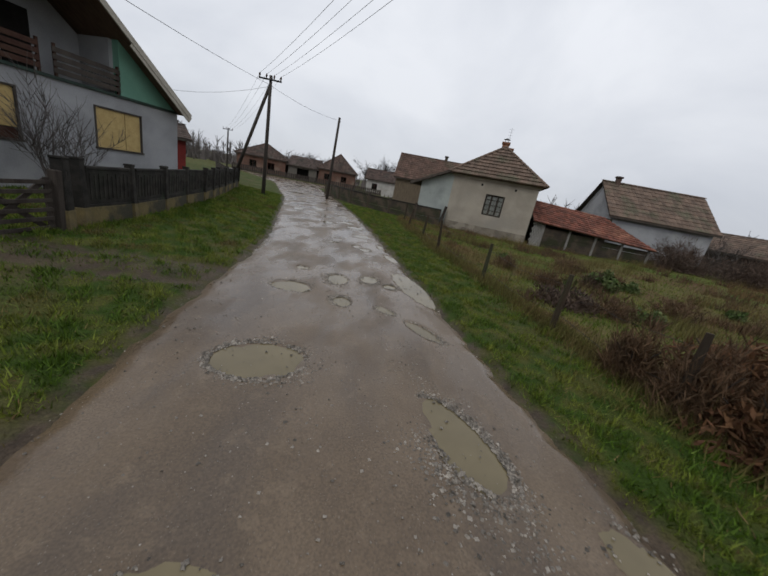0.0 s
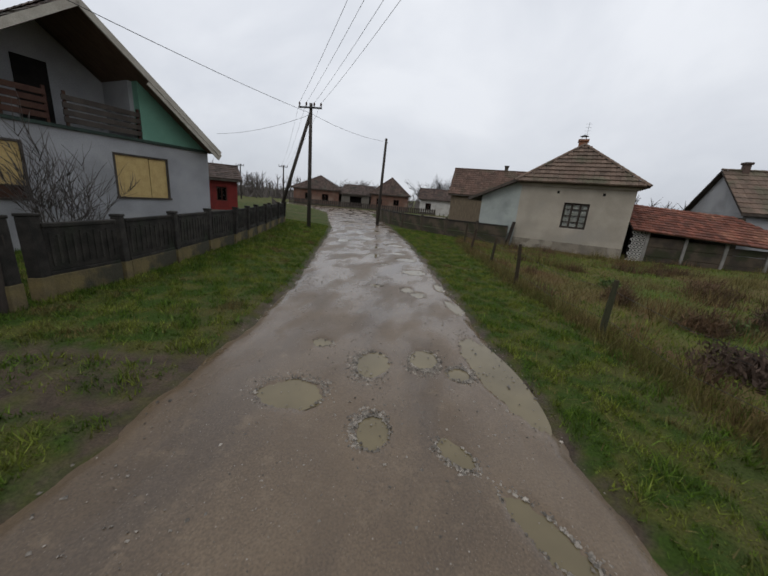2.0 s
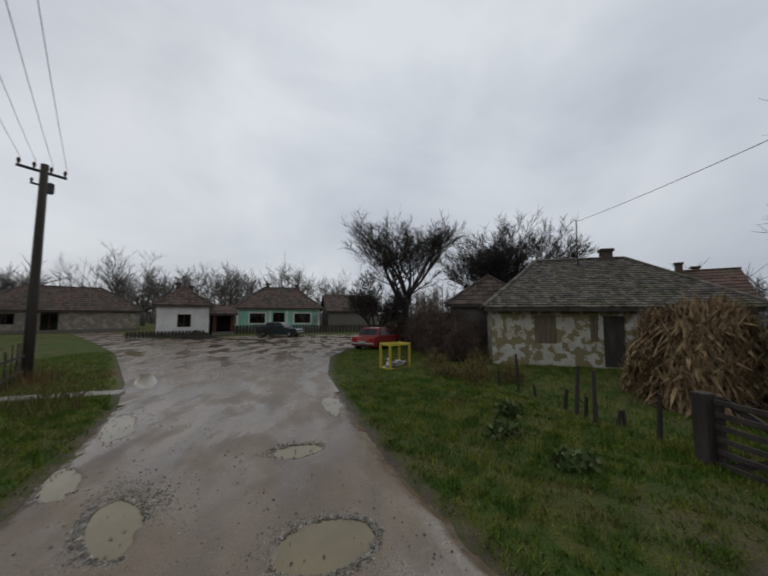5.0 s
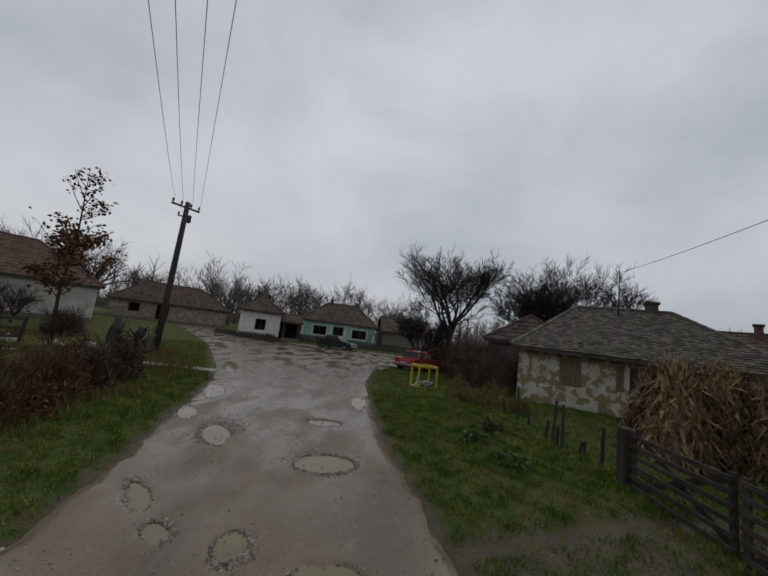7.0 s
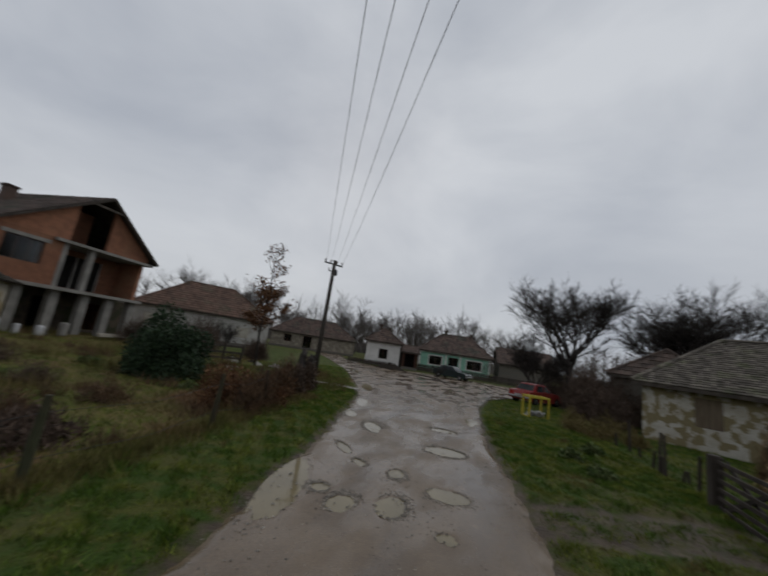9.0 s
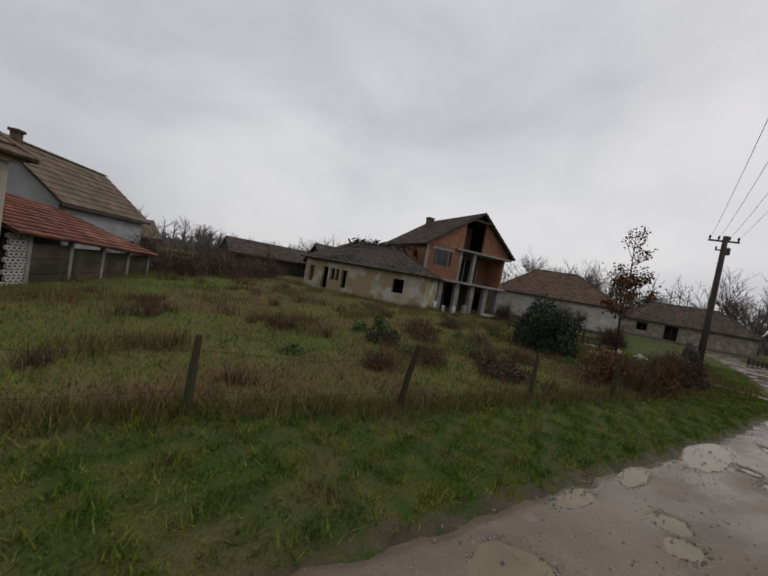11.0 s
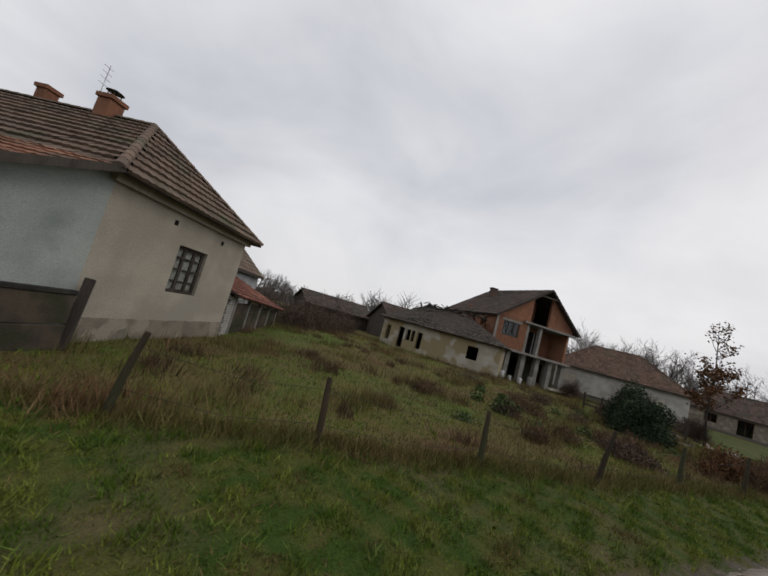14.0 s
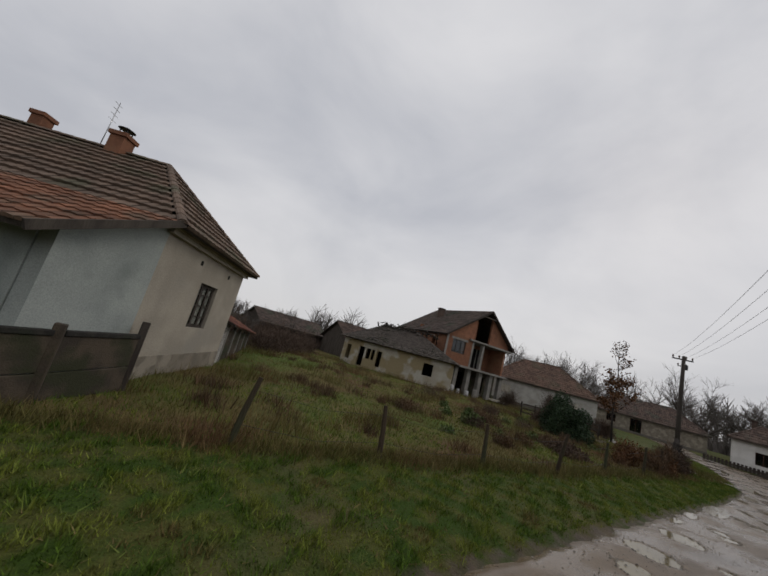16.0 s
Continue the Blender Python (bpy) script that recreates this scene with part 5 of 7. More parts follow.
        pts = [(a, E), (b, E), (b, sl(b) - 0.1), (a, max(sl(a) - 0.1, E + 0.01))]
        f = [bm.verts.new((x, 0.05, z)) for x, z in pts]
        g = [bm.verts.new((x, 0.3, z)) for x, z in pts]
        bm.faces.new(f)
        bm.faces.new(g[::-1])
        for i in range(4):
            bm.faces.new((f[(i + 1) % 4], f[i], g[i], g[(i + 1) % 4]))
        part("gable_wall", bm, M["brick"], h, "orange brick gable")
    part("brick_wall", boxes((lx1 - 0.25, lx1, 0.3, 2.7, S, E)), M["brick"], h, "loggia end wall")
    part("gable_back", boxes((3.7, 6.1, 2.2, 2.4, E, 8.2)), M["brick"], h)
    # near-black panel paints the shade of the gable doorway
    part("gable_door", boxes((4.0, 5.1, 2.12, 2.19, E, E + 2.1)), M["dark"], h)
    e, o = 0.45, 0.45
    left = [(-e, D, E - e * 0.56), (-e, -o, E - e * 0.56), (ap, -o, R), (ap, D, R)]
    right = [(W - 0.6, -o, E + 0.1), (W - 0.6, D, E + 0.1), (ap, D, R), (ap, -o, R)]
    for s in (left, right):
        d = part("roof", slab(s, 0.14), M["wood_dark"], h)
        t = part("tiles", tile_mesh("tiles", s, M["tile_dark"], 0.3, 0.4), M["tile_dark"], d, "dark brown roof tiles")
        t["kind"] = "stuff"
    bm = bmesh.new()
    beam(bm, (ap - 1.1, -o + 0.1, R - 0.85), (ap + 1.1, -o + 0.1, R - 0.85), 0.08, 0.15)
    part("collar_beam", bm, M["wood_grey"], h)
    chimney(h, 3.3, 6.0, 7.2, 9.0, 0.6, M["tile_rust"])
    return h


unfinished_house()


# ---- fence, gate, poles ----
def concrete_fence():
    f = thing("concrete_fence", "blackened concrete fence with lichen-yellow footings", "fence", pose(0, 0, 0.16))
    line = [(-6.27, 6.1), (-6.38, 6.55), (-6.48, 8.0), (-6.85, 9.65), (-7.3, 11.3), (-7.7, 13.0), (-8.15, 14.4), (-8.65, 15.8), (-9.1, 17.2), (-9.65, 18.6), (-10.2, 20.2), (-10.9, 22.2)]
    rnd = random.Random(5)
    for i, (x, y) in enumerate(line):
        h = 1.34 if i < 2 else 1.28
        q = pose(x, y, 0, rnd.uniform(-3.5, 3.5), rnd.uniform(-3.5, 3.5), math.degrees(math.atan2(-0.29, -0.95)))
        w = 0.08 if i > 1 else 0.10
        bm = boxes((-w, w, -w, w, 0.28, h - 0.05), (-w - 0.012, w + 0.012, -w - 0.012, w + 0.012, h - 0.05, h), bevel=0.012)
        part("post", bm, M["fence_dark"], f).matrix_basis = q
        part("post_foot", boxes((-w - 0.008, w + 0.008, -w - 0.008, w + 0.008, -0.2, 0.36), bevel=0.01), M["fence_base"], f, "lichen-yellow post foot").matrix_basis = q
    for (x0, y0), (x1, y1) in zip(line[1:], line[2:]):
        d = math.hypot(x1 - x0, y1 - y0)
        q = frame_at(x0, y0, (x1 - x0) / d, (y1 - y0) / d)
        part("panel", boxes((0.12, d - 0.12, -0.035, 0.035, 0.42, 1.12), bevel=0.012), M["fence_dark"], f).matrix_basis = q
        for j in range(10):
            xr = 0.2 + (d - 0.4) * j / 9
            part("rib", boxes((xr - 0.022, xr + 0.022, -0.055, -0.032, 0.50 + 0.03 * (j % 2), 1.05 - 0.05 * (j % 2)), bevel=0.006), M["fence_dark"], f).matrix_basis = q
        part("coping", boxes((0.12, d - 0.12, -0.05, 0.05, 1.12, 1.19), bevel=0.012), M["fence_dark"], f).matrix_basis = q
        part("rail", boxes((0.12, d - 0.12, -0.05, 0.05, 0.36, 0.42), bevel=0.008), M["fence_dark"], f).matrix_basis = q
        part("footing", boxes((0.12, d - 0.12, -0.06, 0.06, -0.25, 0.36), bevel=0.01), M["fence_base"], f, "yellowish concrete footing").matrix_basis = q
    return f


concrete_fence()


def wooden_gate():
    g = thing("wooden_gate", "dark weathered two-leaf field gate of wooden slats", "gate", frame_at(-6.45, 2.72, 0.045, 0.999, 0.05))
    L = 3.3
    for x, h in ((0.0, 1.08), (L + 0.02, 1.2)):
        part("post", boxes((x - 0.1, x + 0.1, -0.1, 0.1, -0.3, h), bevel=0.015), M["wood_dark"], g)
    for n, (a, b) in enumerate(((0.14, 1.92), (2.0, L - 0.12))):
        leaf = thing("leaf", "", "")
        leaf.parent = g
        for k in range(6):
            z = 0.12 + k * 0.165
            part("slat", boxes((a, b, -0.02, 0.012, z, z + 0.07), bevel=0.004), M["wood_dark"], leaf)
        for x in (a + 0.04, b - 0.04):
            part("stile", boxes((x - 0.045, x + 0.045, 0.012, 0.05, 0.06, 1.06), bevel=0.004), M["wood_dark"], leaf)
        for p, q in (((a + 0.05, 0.06, 0.12), (b - 0.05, 0.06, 1.0)), ((a + 0.05, 0.10, 1.0), (b - 0.05, 0.10, 0.12))):
            bm = bmesh.new()
            beam(bm, p, q, 0.03, 0.09)
            part("brace", bm, M["wood_dark"], leaf)
    return g


wooden_gate()


def utility_pole(x, y, h, lean=(0, 0), arms=0, r=0.12, name_label="tarred timber power pole with crossarm and insulators", brace=None, turn=0.0):
    p = thing("utility_pole", name_label, "utility pole", pose(x, y, 0, lean[0], lean[1], turn), "power poles along the lane")
    rod("shaft", [(0, 0, -0.5), (0, 0, h * 0.5), (0, 0, h)], [r, r * 0.88, r * 0.72], M["pole"], p, 10)
    if arms:
        a = part("crossarm", boxes((-0.65, 0.65, -0.16, -0.08, h - 0.28, h - 0.20)), M["metal_dark"], p, "iron crossarm")
        for xx in (-0.6, -0.22, 0.22, 0.6):
            rod("insulator", [(xx, -0.12, h - 0.2), (xx, -0.12, h - 0.1), (xx, -0.12, h - 0.04), (xx, -0.12, h + 0.03)], [0.02, 0.05, 0.055, 0.02], M["wood_brown"], a, 8)
        if arms > 1:
            b = part("crossarm", boxes((-0.28, 0.28, -0.16, -0.1, h - 0.75, h - 0.69)), M["metal_dark"], p, "short lower crossarm")
            for xx in (-0.25, 0.25):
                rod("insulator", [(xx, -0.13, h - 0.69), (xx, -0.13, h - 0.6), (xx, -0.13, h - 0.53)], [0.02, 0.05, 0.02], M["wood_brown"], b, 8)
            part("bracket", boxes((-0.3, -0.05, -0.2, 0.0, h - 0.95, h - 0.6)), M["metal_dark"], p, "iron fitting")
    else:
        part("hook", boxes((-0.02, 0.14, -0.02, 0.02, h - 0.3, h - 0.26)), M["metal_dark"], p)
    if brace:
        rod("brace", [brace, (0, 0, h - 0.45)], [r * 0.95, r * 0.75], M["pole"], p, 10, "slanting timber brace")
    return p


utility_pole(-9.0, 5.5, 5.85, name_label="dark timber pole beside the gate")
utility_pole(-8.8, 21.4, 6.85, arms=1, brace=(-2.6, 1.2, -0.3), turn=8)
utility_pole(-6.2, 28.3, 6.4, lean=(0, 2), name_label="single dark timber pole at the bend")
utility_pole(8.5, -6.35, 7.35, lean=(0, 0), arms=2, r=0.15, turn=56)
utility_pole(-25.15, 47.75, 5.5, arms=1, turn=10)
utility_pole(-34.54, 51.18, 5.5, arms=1, turn=10)


def cable(pts_a, pts_b, sag, n=24, r=0.012):
    a, b = Vector(pts_a), Vector(pts_b)
    pts = [a.lerp(b, i / n) - Vector((0, 0, 4 * sag * (i / n) * (1 - i / n))) for i in range(n + 1)]
    v, f = [], []
    tube(v, f, pts, [r] * len(pts), 5)
    return tagged(new("overhead_cable", mesh_of("overhead_cable", v, f, M["wire"], True)), "thin black overhead cable hung between poles", "cable", "overhead cables")


for i, off in enumerate((-0.6, -0.22, 0.22, 0.6)):
    ca, sa = math.cos(radians(56)), math.sin(radians(56))
    cable((8.5 + off * ca, -6.35 + off * sa, 7.35), (-8.8 + off * 0.99, 21.3 + off * 0.14, 6.85), 0.55, r=0.006)
    cable((-8.8 + off * 0.99, 21.3 + off * 0.14, 6.85), (-24.0 + off, 46.4, 5.5), 0.4, r=0.006)
cable((-9.0, 5.5, 5.65), (-8.8, 21.4, 6.35), 0.15, r=0.009)
cable((-8.8, 21.4, 6.35), (-6.2, 28.3, 6.2), 0.2, r=0.009)
cable((-8.8, 21.4, 6.3), (-16.5, 23.5, 5.4), 0.25, r=0.008)
rod("roof_mast", [(-13.2, -7.1, 4.4), (-13.2, -7.1, 6.85)], [0.03, 0.025], M["metal_dark"], thing("roof_mast", "thin iron cable mast on the cottage roof", "mast"), 6)
cable((-9.0, 5.5, 5.7), (-13.2, -7.1, 6.75), 0.12, r=0.009)


# ---- fence posts and walls round the field ----
def field_fence():
    f = thing("field_fence", "sagging field fence of grey leaning posts with wire", "fence")
    rnd = random.Random(11)
    spots = [(3.95, 3.7), (3.38, 6.0), (2.78, 9.25), (1.83, 12.78), (1.36, 15.87), (0.72, 19.0), (0.46, 21.9)]
    tops = []
    for x, y in spots:
        h = rnd.uniform(1.0, 1.25)
        lx, ly = rnd.uniform(-0.14, 0.14), rnd.uniform(-0.26, 0.10)
        z = float(ground_height(x, y))
        v, fc = [], []
        pts = [Vector((x, y, z - 0.3)), Vector((x + lx * 0.5, y + ly * 0.5, z + h * 0.5)), Vector((x + lx, y + ly, z + h))]
        tube(v, fc, pts, [0.062, 0.055, 0.042], 7)
        part("post", mesh_of("post", v, fc, M["post_brown"]), M["post_brown"], f)
        tops.append(pts)
    for a, b in zip(tops, tops[1:]):
        for t in (0.45, 0.85):
            p, q = a[0].lerp(a[2], t), b[0].lerp(b[2], t)
            v, fc = [], []
            mid = p.lerp(q, 0.5) - Vector((0, 0, 0.12))
            tube(v, fc, [p, mid, q], [0.004] * 3, 4)
            part("wire", mesh_of("wire", v, fc, M["metal_dark"]), M["metal_dark"], f)
    return f


field_fence()


def panel_wall():
    f = thing("panel_wall", "grey-brown concrete panel wall beside the lane", "wall")
    line = [(3.1, 24.25), (1.2, 24.9), (-0.8, 25.8), (-2.6, 27.2), (-4.3, 28.9), (-5.7, 31.0), (-7.0, 33.6), (-8.3, 36.6)]
    for i, (x, y) in enumerate(line):
        part("post", boxes((-0.08, 0.08, -0.08, 0.08, -0.4, 1.42 if i == 0 else 1.25), bevel=0.012), M["wood_dark"] if i == 0 else M["wall_brown"], f).matrix_basis = pose(x, y, 0, 0, 9 if i == 0 else 0, 15)
    for (x0, y0), (x1, y1) in zip(line, line[1:]):
        d = math.hypot(x1 - x0, y1 - y0)
        q = frame_at(x0, y0, (x1 - x0) / d, (y1 - y0) / d)
        part("panel", boxes((0.09, d - 0.09, -0.03, 0.03, 0.45, 1.05), bevel=0.01), M["wall_brown"], f).matrix_basis = q
        part("panel", boxes((0.09, d - 0.09, -0.035, 0.035, -0.3, 0.43), bevel=0.01), M["wall_brown"], f).matrix_basis = q
        part("coping", boxes((0.09, d - 0.09, -0.06, 0.06, 1.05, 1.14), bevel=0.012), M["fence_dark"], f, "dark mossy coping").matrix_basis = q
    return f


panel_wall()


def stake_fence():
    f = thing("stake_fence", "broken fence of thin dark rotting stakes", "fence")
    rnd = random.Random(3)
    for k, (x, y) in enumerate([(-6.1, -2.1), (-6.3, -1.5), (-6.45, -1.0), (-6.3, 0.1), (-6.35, 0.4), (-6.3, 0.7), (-6.3, 0.97), (-6.5, 1.15), (-6.6, 1.35), (-6.5, 2.0)]):
        h = rnd.choice((0.45, 0.6, 0.95, 1.15))
        v, fc = [], []
        tube(v, fc, [Vector((x, y, -0.2)), Vector((x + rnd.uniform(-0.1, 0.1), y + rnd.uniform(-0.12, 0.12), h))], [0.048, 0.032], 5)
        part("stake", mesh_of("stake", v, fc, M["wood_dark"]), M["wood_dark"], f)
    return f


stake_fence()


def paling_fence():
    f = thing("paling_fence", "old upright paling fence beside the power pole", "fence")
    rnd = random.Random(8)
    for k in range(16):
        t = k / 15
        x, y = 5.9 + t * 2.4, -1.0 - t * 4.9
        h = rnd.uniform(0.9, 1.3)
        part("paling", boxes((-0.05, 0.05, -0.012, 0.012, -0.2, h)), M["wood_dark"], f).matrix_basis = pose(x, y, 0, rnd.uniform(-5, 5), rnd.uniform(-5, 5), -58)
    for z in (0.35, 0.85):
        bm = bmesh.new()
        beam(bm, (5.9, -1.02, z), (8.3, -5.92, z), 0.04, 0.07)
        part("rail", bm, M["wood_dark"], f)
    return f


paling_fence()
def rotten_stump(x, y, h, seed):
    rnd = random.Random(seed)
    v, fc = [], []
    pts, rad = [], []
    for k in range(9):
        t = k / 8
        pts.append(Vector((x + rnd.uniform(-0.05, 0.05), y + rnd.uniform(-0.05, 0.05), -0.2 + (h + 0.2) * t)))
        rad.append(0.17 * (1 - 0.25 * t) * rnd.uniform(0.7, 1.25) if k < 8 else 0.04)
    tube(v, fc, pts, rad, 9)
    for k in range(12):
        p = pts[rnd.randint(3, 7)]
        a = rnd.uniform(0, 6.28)
        e = p + Vector((math.cos(a) * 0.3, math.sin(a) * 0.3, rnd.uniform(0.05, 0.45)))
        tube(v, fc, [p, p.lerp(e, 0.6), e], [0.05, 0.03, 0.008], 5)
    return tagged(new("tree_stump", mesh_of("tree_stump", v, fc, M["bark"])), "tall dark rotten trunk stump beside the verge", "stump", "old stumps")


rotten_stump(5.35, 0.05, 1.75, 3)
rotten_stump(6.5, -2.4, 1.4, 8)


# ---- trees and shrubs ----
def branch_out(v, f, p, d, length, r, level, rnd, droop, sides, twig=0.008):
    n = 4 if level > 1 else 3
    pts, rad = [p], [r]
    q, dd = p.copy(), d.copy()
    for i in range(n):
        dd = (dd + Vector((rnd.uniform(-1, 1), rnd.uniform(-1, 1), rnd.uniform(-0.7, 1.0) - droop)) * 0.22).normalized()
        q = q + dd * (length / n)
        pts.append(q.copy())
        rad.append(r * (1 - 0.62 * (i + 1) / n))
    tube(v, f, pts, rad, sides if level > 2 else (4 if level > 1 else 3))
    if level <= 0:
        return
    kids = rnd.randint(5, 7) if level > 1 else rnd.randint(4, 6)
    for k in range(kids):
        t = rnd.uniform(0.3, 1.0)
        i = min(int(t * n), n - 1)
        base = pts[i].lerp(pts[i + 1], t * n - i)
        out = (dd + Vector((rnd.uniform(-1, 1), rnd.uniform(-1, 1), rnd.uniform(-0.35, 0.8))) * 0.95).normalized()
        branch_out(v, f, base, out, length * rnd.uniform(0.45, 0.68), max(rad[i] * 0.55, twig), level - 1, rnd, droop, sides, twig)


def bare_tree(x, y, h, seed, mat, label, trunk=0.28, limbs=6, level=3, spread=1.0, droop=0.05, r=None, group="bare winter trees", twig=None):
    rnd = random.Random(seed)
    z = float(ground_height(x, y)) - 0.1
    t = thing("bare_tree", label, "tree", pose(x, y, z), group)
    r = r or h * 0.022
    top = h * trunk
    v, f = [], []
    pts = [Vector((0, 0, 0)), Vector((0.05 * h * rnd.uniform(-1, 1) * 0.3, 0, top * 0.5)), Vector((rnd.uniform(-0.1, 0.1), rnd.uniform(-0.1, 0.1), top))]
    tube(v, f, pts, [r * 1.25, r, r * 0.85], 9)
    part("trunk", mesh_of("trunk", v, f, mat, True), mat, t)
    v, f = [], []
    for k in range(limbs):
        a = 2 * math.pi * k / limbs + rnd.uniform(-0.4, 0.4)
        up = rnd.uniform(0.5, 1.3) if k else 2.5
        d = Vector((math.cos(a) * spread, math.sin(a) * spread, up)).normalized()
        branch_out(v, f, pts[2] - Vector((0, 0, rnd.uniform(0, top * 0.3))), d, h * rnd.uniform(0.32, 0.44), r * 0.62, level, rnd, droop, 6, twig or 0.0011 * h + 0.004)
    c = part("crown", mesh_of("crown", v, f, mat, True), mat, t, "bare branching twigs")
    return t


bare_tree(-16.7, 3.5, 10.6, 21, M["bark"], "large bare walnut tree behind the wooden gate", 0.22, 9, 4, 1.0, twig=0.010)
bare_tree(-4.6, -15.4, 5.8, 5, M["bark"], "dark bare fruit tree over a brown thicket", 0.22, 7, 4, 1.0, 0.05, twig=0.009)
bare_tree(-6.7, -15.0, 8.8, 6, M["bark"], "taller dark bare fruit tree over a brown thicket", 0.40, 9, 4, 0.7, 0.05, twig=0.009)
bare_tree(-12.6, -15.0, 9.0, 7, M["bark"], "bare fruit tree behind the cottage roof", 0.30, 8, 4, 0.6, twig=0.010)
bare_tree(-15.6, -14.0, 9.6, 8, M["bark"], "bare fruit tree behind the cottage roof", 0.30, 8, 4, 0.65, twig=0.010)
bare_tree(-15.4, 5.9, 10.2, 22, M["bark"], "slender bare tree beside the walnut behind the gate", 0.35, 6, 3, 0.45, twig=0.010)
for i, (x, y, h) in enumerate(((12.36, -44.64, 11.5), (4.7, -50.72, 13.0), (18.11, -46.73, 7.0), (24.74, -44.51, 8.0), (33.88, -37.6, 8.5), (40.43, -30.73, 8.0), (-26.77, -35.05, 8.0), (-7.13, -48.53, 7.0))):
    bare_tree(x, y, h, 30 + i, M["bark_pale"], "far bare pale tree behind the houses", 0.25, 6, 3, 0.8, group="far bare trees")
for i, (x, y, h) in enumerate(((-5.75, 70.05, 9.0), (-1.15, 71.06, 9.5), (3.55, 70.01, 8.5), (23.71, 29.98, 4.8), (26.97, 28.37, 3.8), (32.47, 22.74, 4.0), (37.4, 17.42, 4.4), (-39.8, 63.51, 5.0), (-23.68, 71.89, 5.5), (23.76, -12.81, 3.4), (20.89, -11.09, 3.0))):
    bare_tree(x, y, h, 60 + i, M["bark"] if i < 3 or i > 8 else M["bark_pale"], "small bare tree among the yards", 0.2, 6, 3, 0.9, group="small bare trees")


for i, (x, y, h) in enumerate(((36.04, -22.61, 8.0), (41.28, -24.44, 9.5), (46.55, -27.31, 9.0), (39.4, -36.09, 10.0), (47.94, -38.69, 10.5), (28.75, -54.87, 10.0), (34.23, -57.79, 11.0), (22.18, -55.0, 9.5), (14.82, -54.97, 10.0), (-2.33, -54.77, 9.0), (50.05, -15.03, 8.0), (56.3, -7.03, 8.5), (48.42, 0.17, 7.0), (47.07, 11.5, 6.5), (42.1, 25.84, 6.0))):
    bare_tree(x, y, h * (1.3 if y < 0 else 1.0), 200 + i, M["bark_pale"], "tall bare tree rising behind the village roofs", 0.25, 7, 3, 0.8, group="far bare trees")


def bare_shrub(x, y, h, seed, mat, label, stems=14, level=2, wide=0.7):
    rnd = random.Random(seed)
    t = thing("bare_shrub", label, "shrub", pose(x, y, float(ground_height(x, y)) - 0.05), "bare shrubs")
    for k in range(stems):
        v, f = [], []
        a = rnd.uniform(0, 6.28)
        d = Vector((math.cos(a) * wide * rnd.uniform(0.2, 1), math.sin(a) * wide * rnd.uniform(0.2, 1), 1)).normalized()
        branch_out(v, f, Vector((rnd.uniform(-0.12, 0.12), rnd.uniform(-0.12, 0.12), 0)), d, h * rnd.uniform(0.6, 0.95), 0.016, level, rnd, -0.05, 4)
        part("stem", mesh_of("stem", v, f, mat, True), mat, t)
    return t


bare_shrub(-9.2, 8.84, 2.2, 1, M["bark_pale"], "bare many-stemmed shrub in front of the grey house", 12, 2, 0.75)
bare_shrub(3.78, -21.36, 1.2, 9, M["bark"], "small dark bare shrub before the mint cottage", 8, 2)
bare_shrub(-0.01, -33.16, 2.2, 10, M["bark_pale"], "small bare garden tree before the mint cottage", 8, 2)


def leaf_heap(name, label, category, x, y, size, count, mat, seed, leaf=0.07, narrow=0.35, shell=0.45, stems=True, long=1.0, group="", lift=1.0):
    """A shrub of many small leaves or stalks in an uneven volume."""
    rnd = np.random.default_rng(seed)
    sx, sy, sz = size
    u = rnd.normal(size=(count, 3))
    u /= np.linalg.norm(u, axis=1, keepdims=True)
    u[:, 2] = np.abs(u[:, 2])
    r = shell + (1 - shell) * rnd.random(count) ** 0.6
    lump = 1 + 0.22 * np.sin(u[:, 0] * 5 + seed) * np.cos(u[:, 1] * 4 + seed) + 0.15 * np.sin(u[:, 2] * 7 + u[:, 0] * 6)
    p = u * (r * lump)[:, None] * np.array([sx, sy, sz])
    a = rnd.normal(size=(count, 3)) + np.array([0, 0, lift])
    a /= np.linalg.norm(a, axis=1, keepdims=True)
    b = np.cross(a, rnd.normal(size=(count, 3)))
    b /= np.linalg.norm(b, axis=1, keepdims=True)
    L = leaf * long * (0.6 + 0.8 * rnd.random(count))[:, None]
    Wd = leaf * narrow * (0.7 + 0.6 * rnd.random(count))[:, None]
    v = np.stack([p, p + a * L * 0.5 + b * Wd, p + a * L, p + a * L * 0.5 - b * Wd], 1).reshape(-1, 3)
    v[:, 2] = np.maximum(v[:, 2], 0.0)
    q = np.arange(count * 4).reshape(-1, 4)
    t = thing(name, label, category, pose(x, y, float(ground_height(x, y)) - 0.03), group)
    k = part("foliage", mesh_of("foliage", v.tolist(), q.tolist(), mat), mat, t)
    k["kind"] = "stuff"
    if stems:
        sv, sf = [], []
        rd = random.Random(seed)
        for i in range(12):
            e = Vector((rd.uniform(-0.8, 0.8) * sx, rd.uniform(-0.8, 0.8) * sy, rd.uniform(0.6, 1.0) * sz))
            tube(sv, sf, [Vector((e.x * 0.15, e.y * 0.15, 0)), e * 0.5 + Vector((0, 0, 0.1)), e], [0.02, 0.014, 0.006], 4)
        part("brushwood", mesh_of("brushwood", sv, sf, M["bark"]), M["bark"], t)
    return t


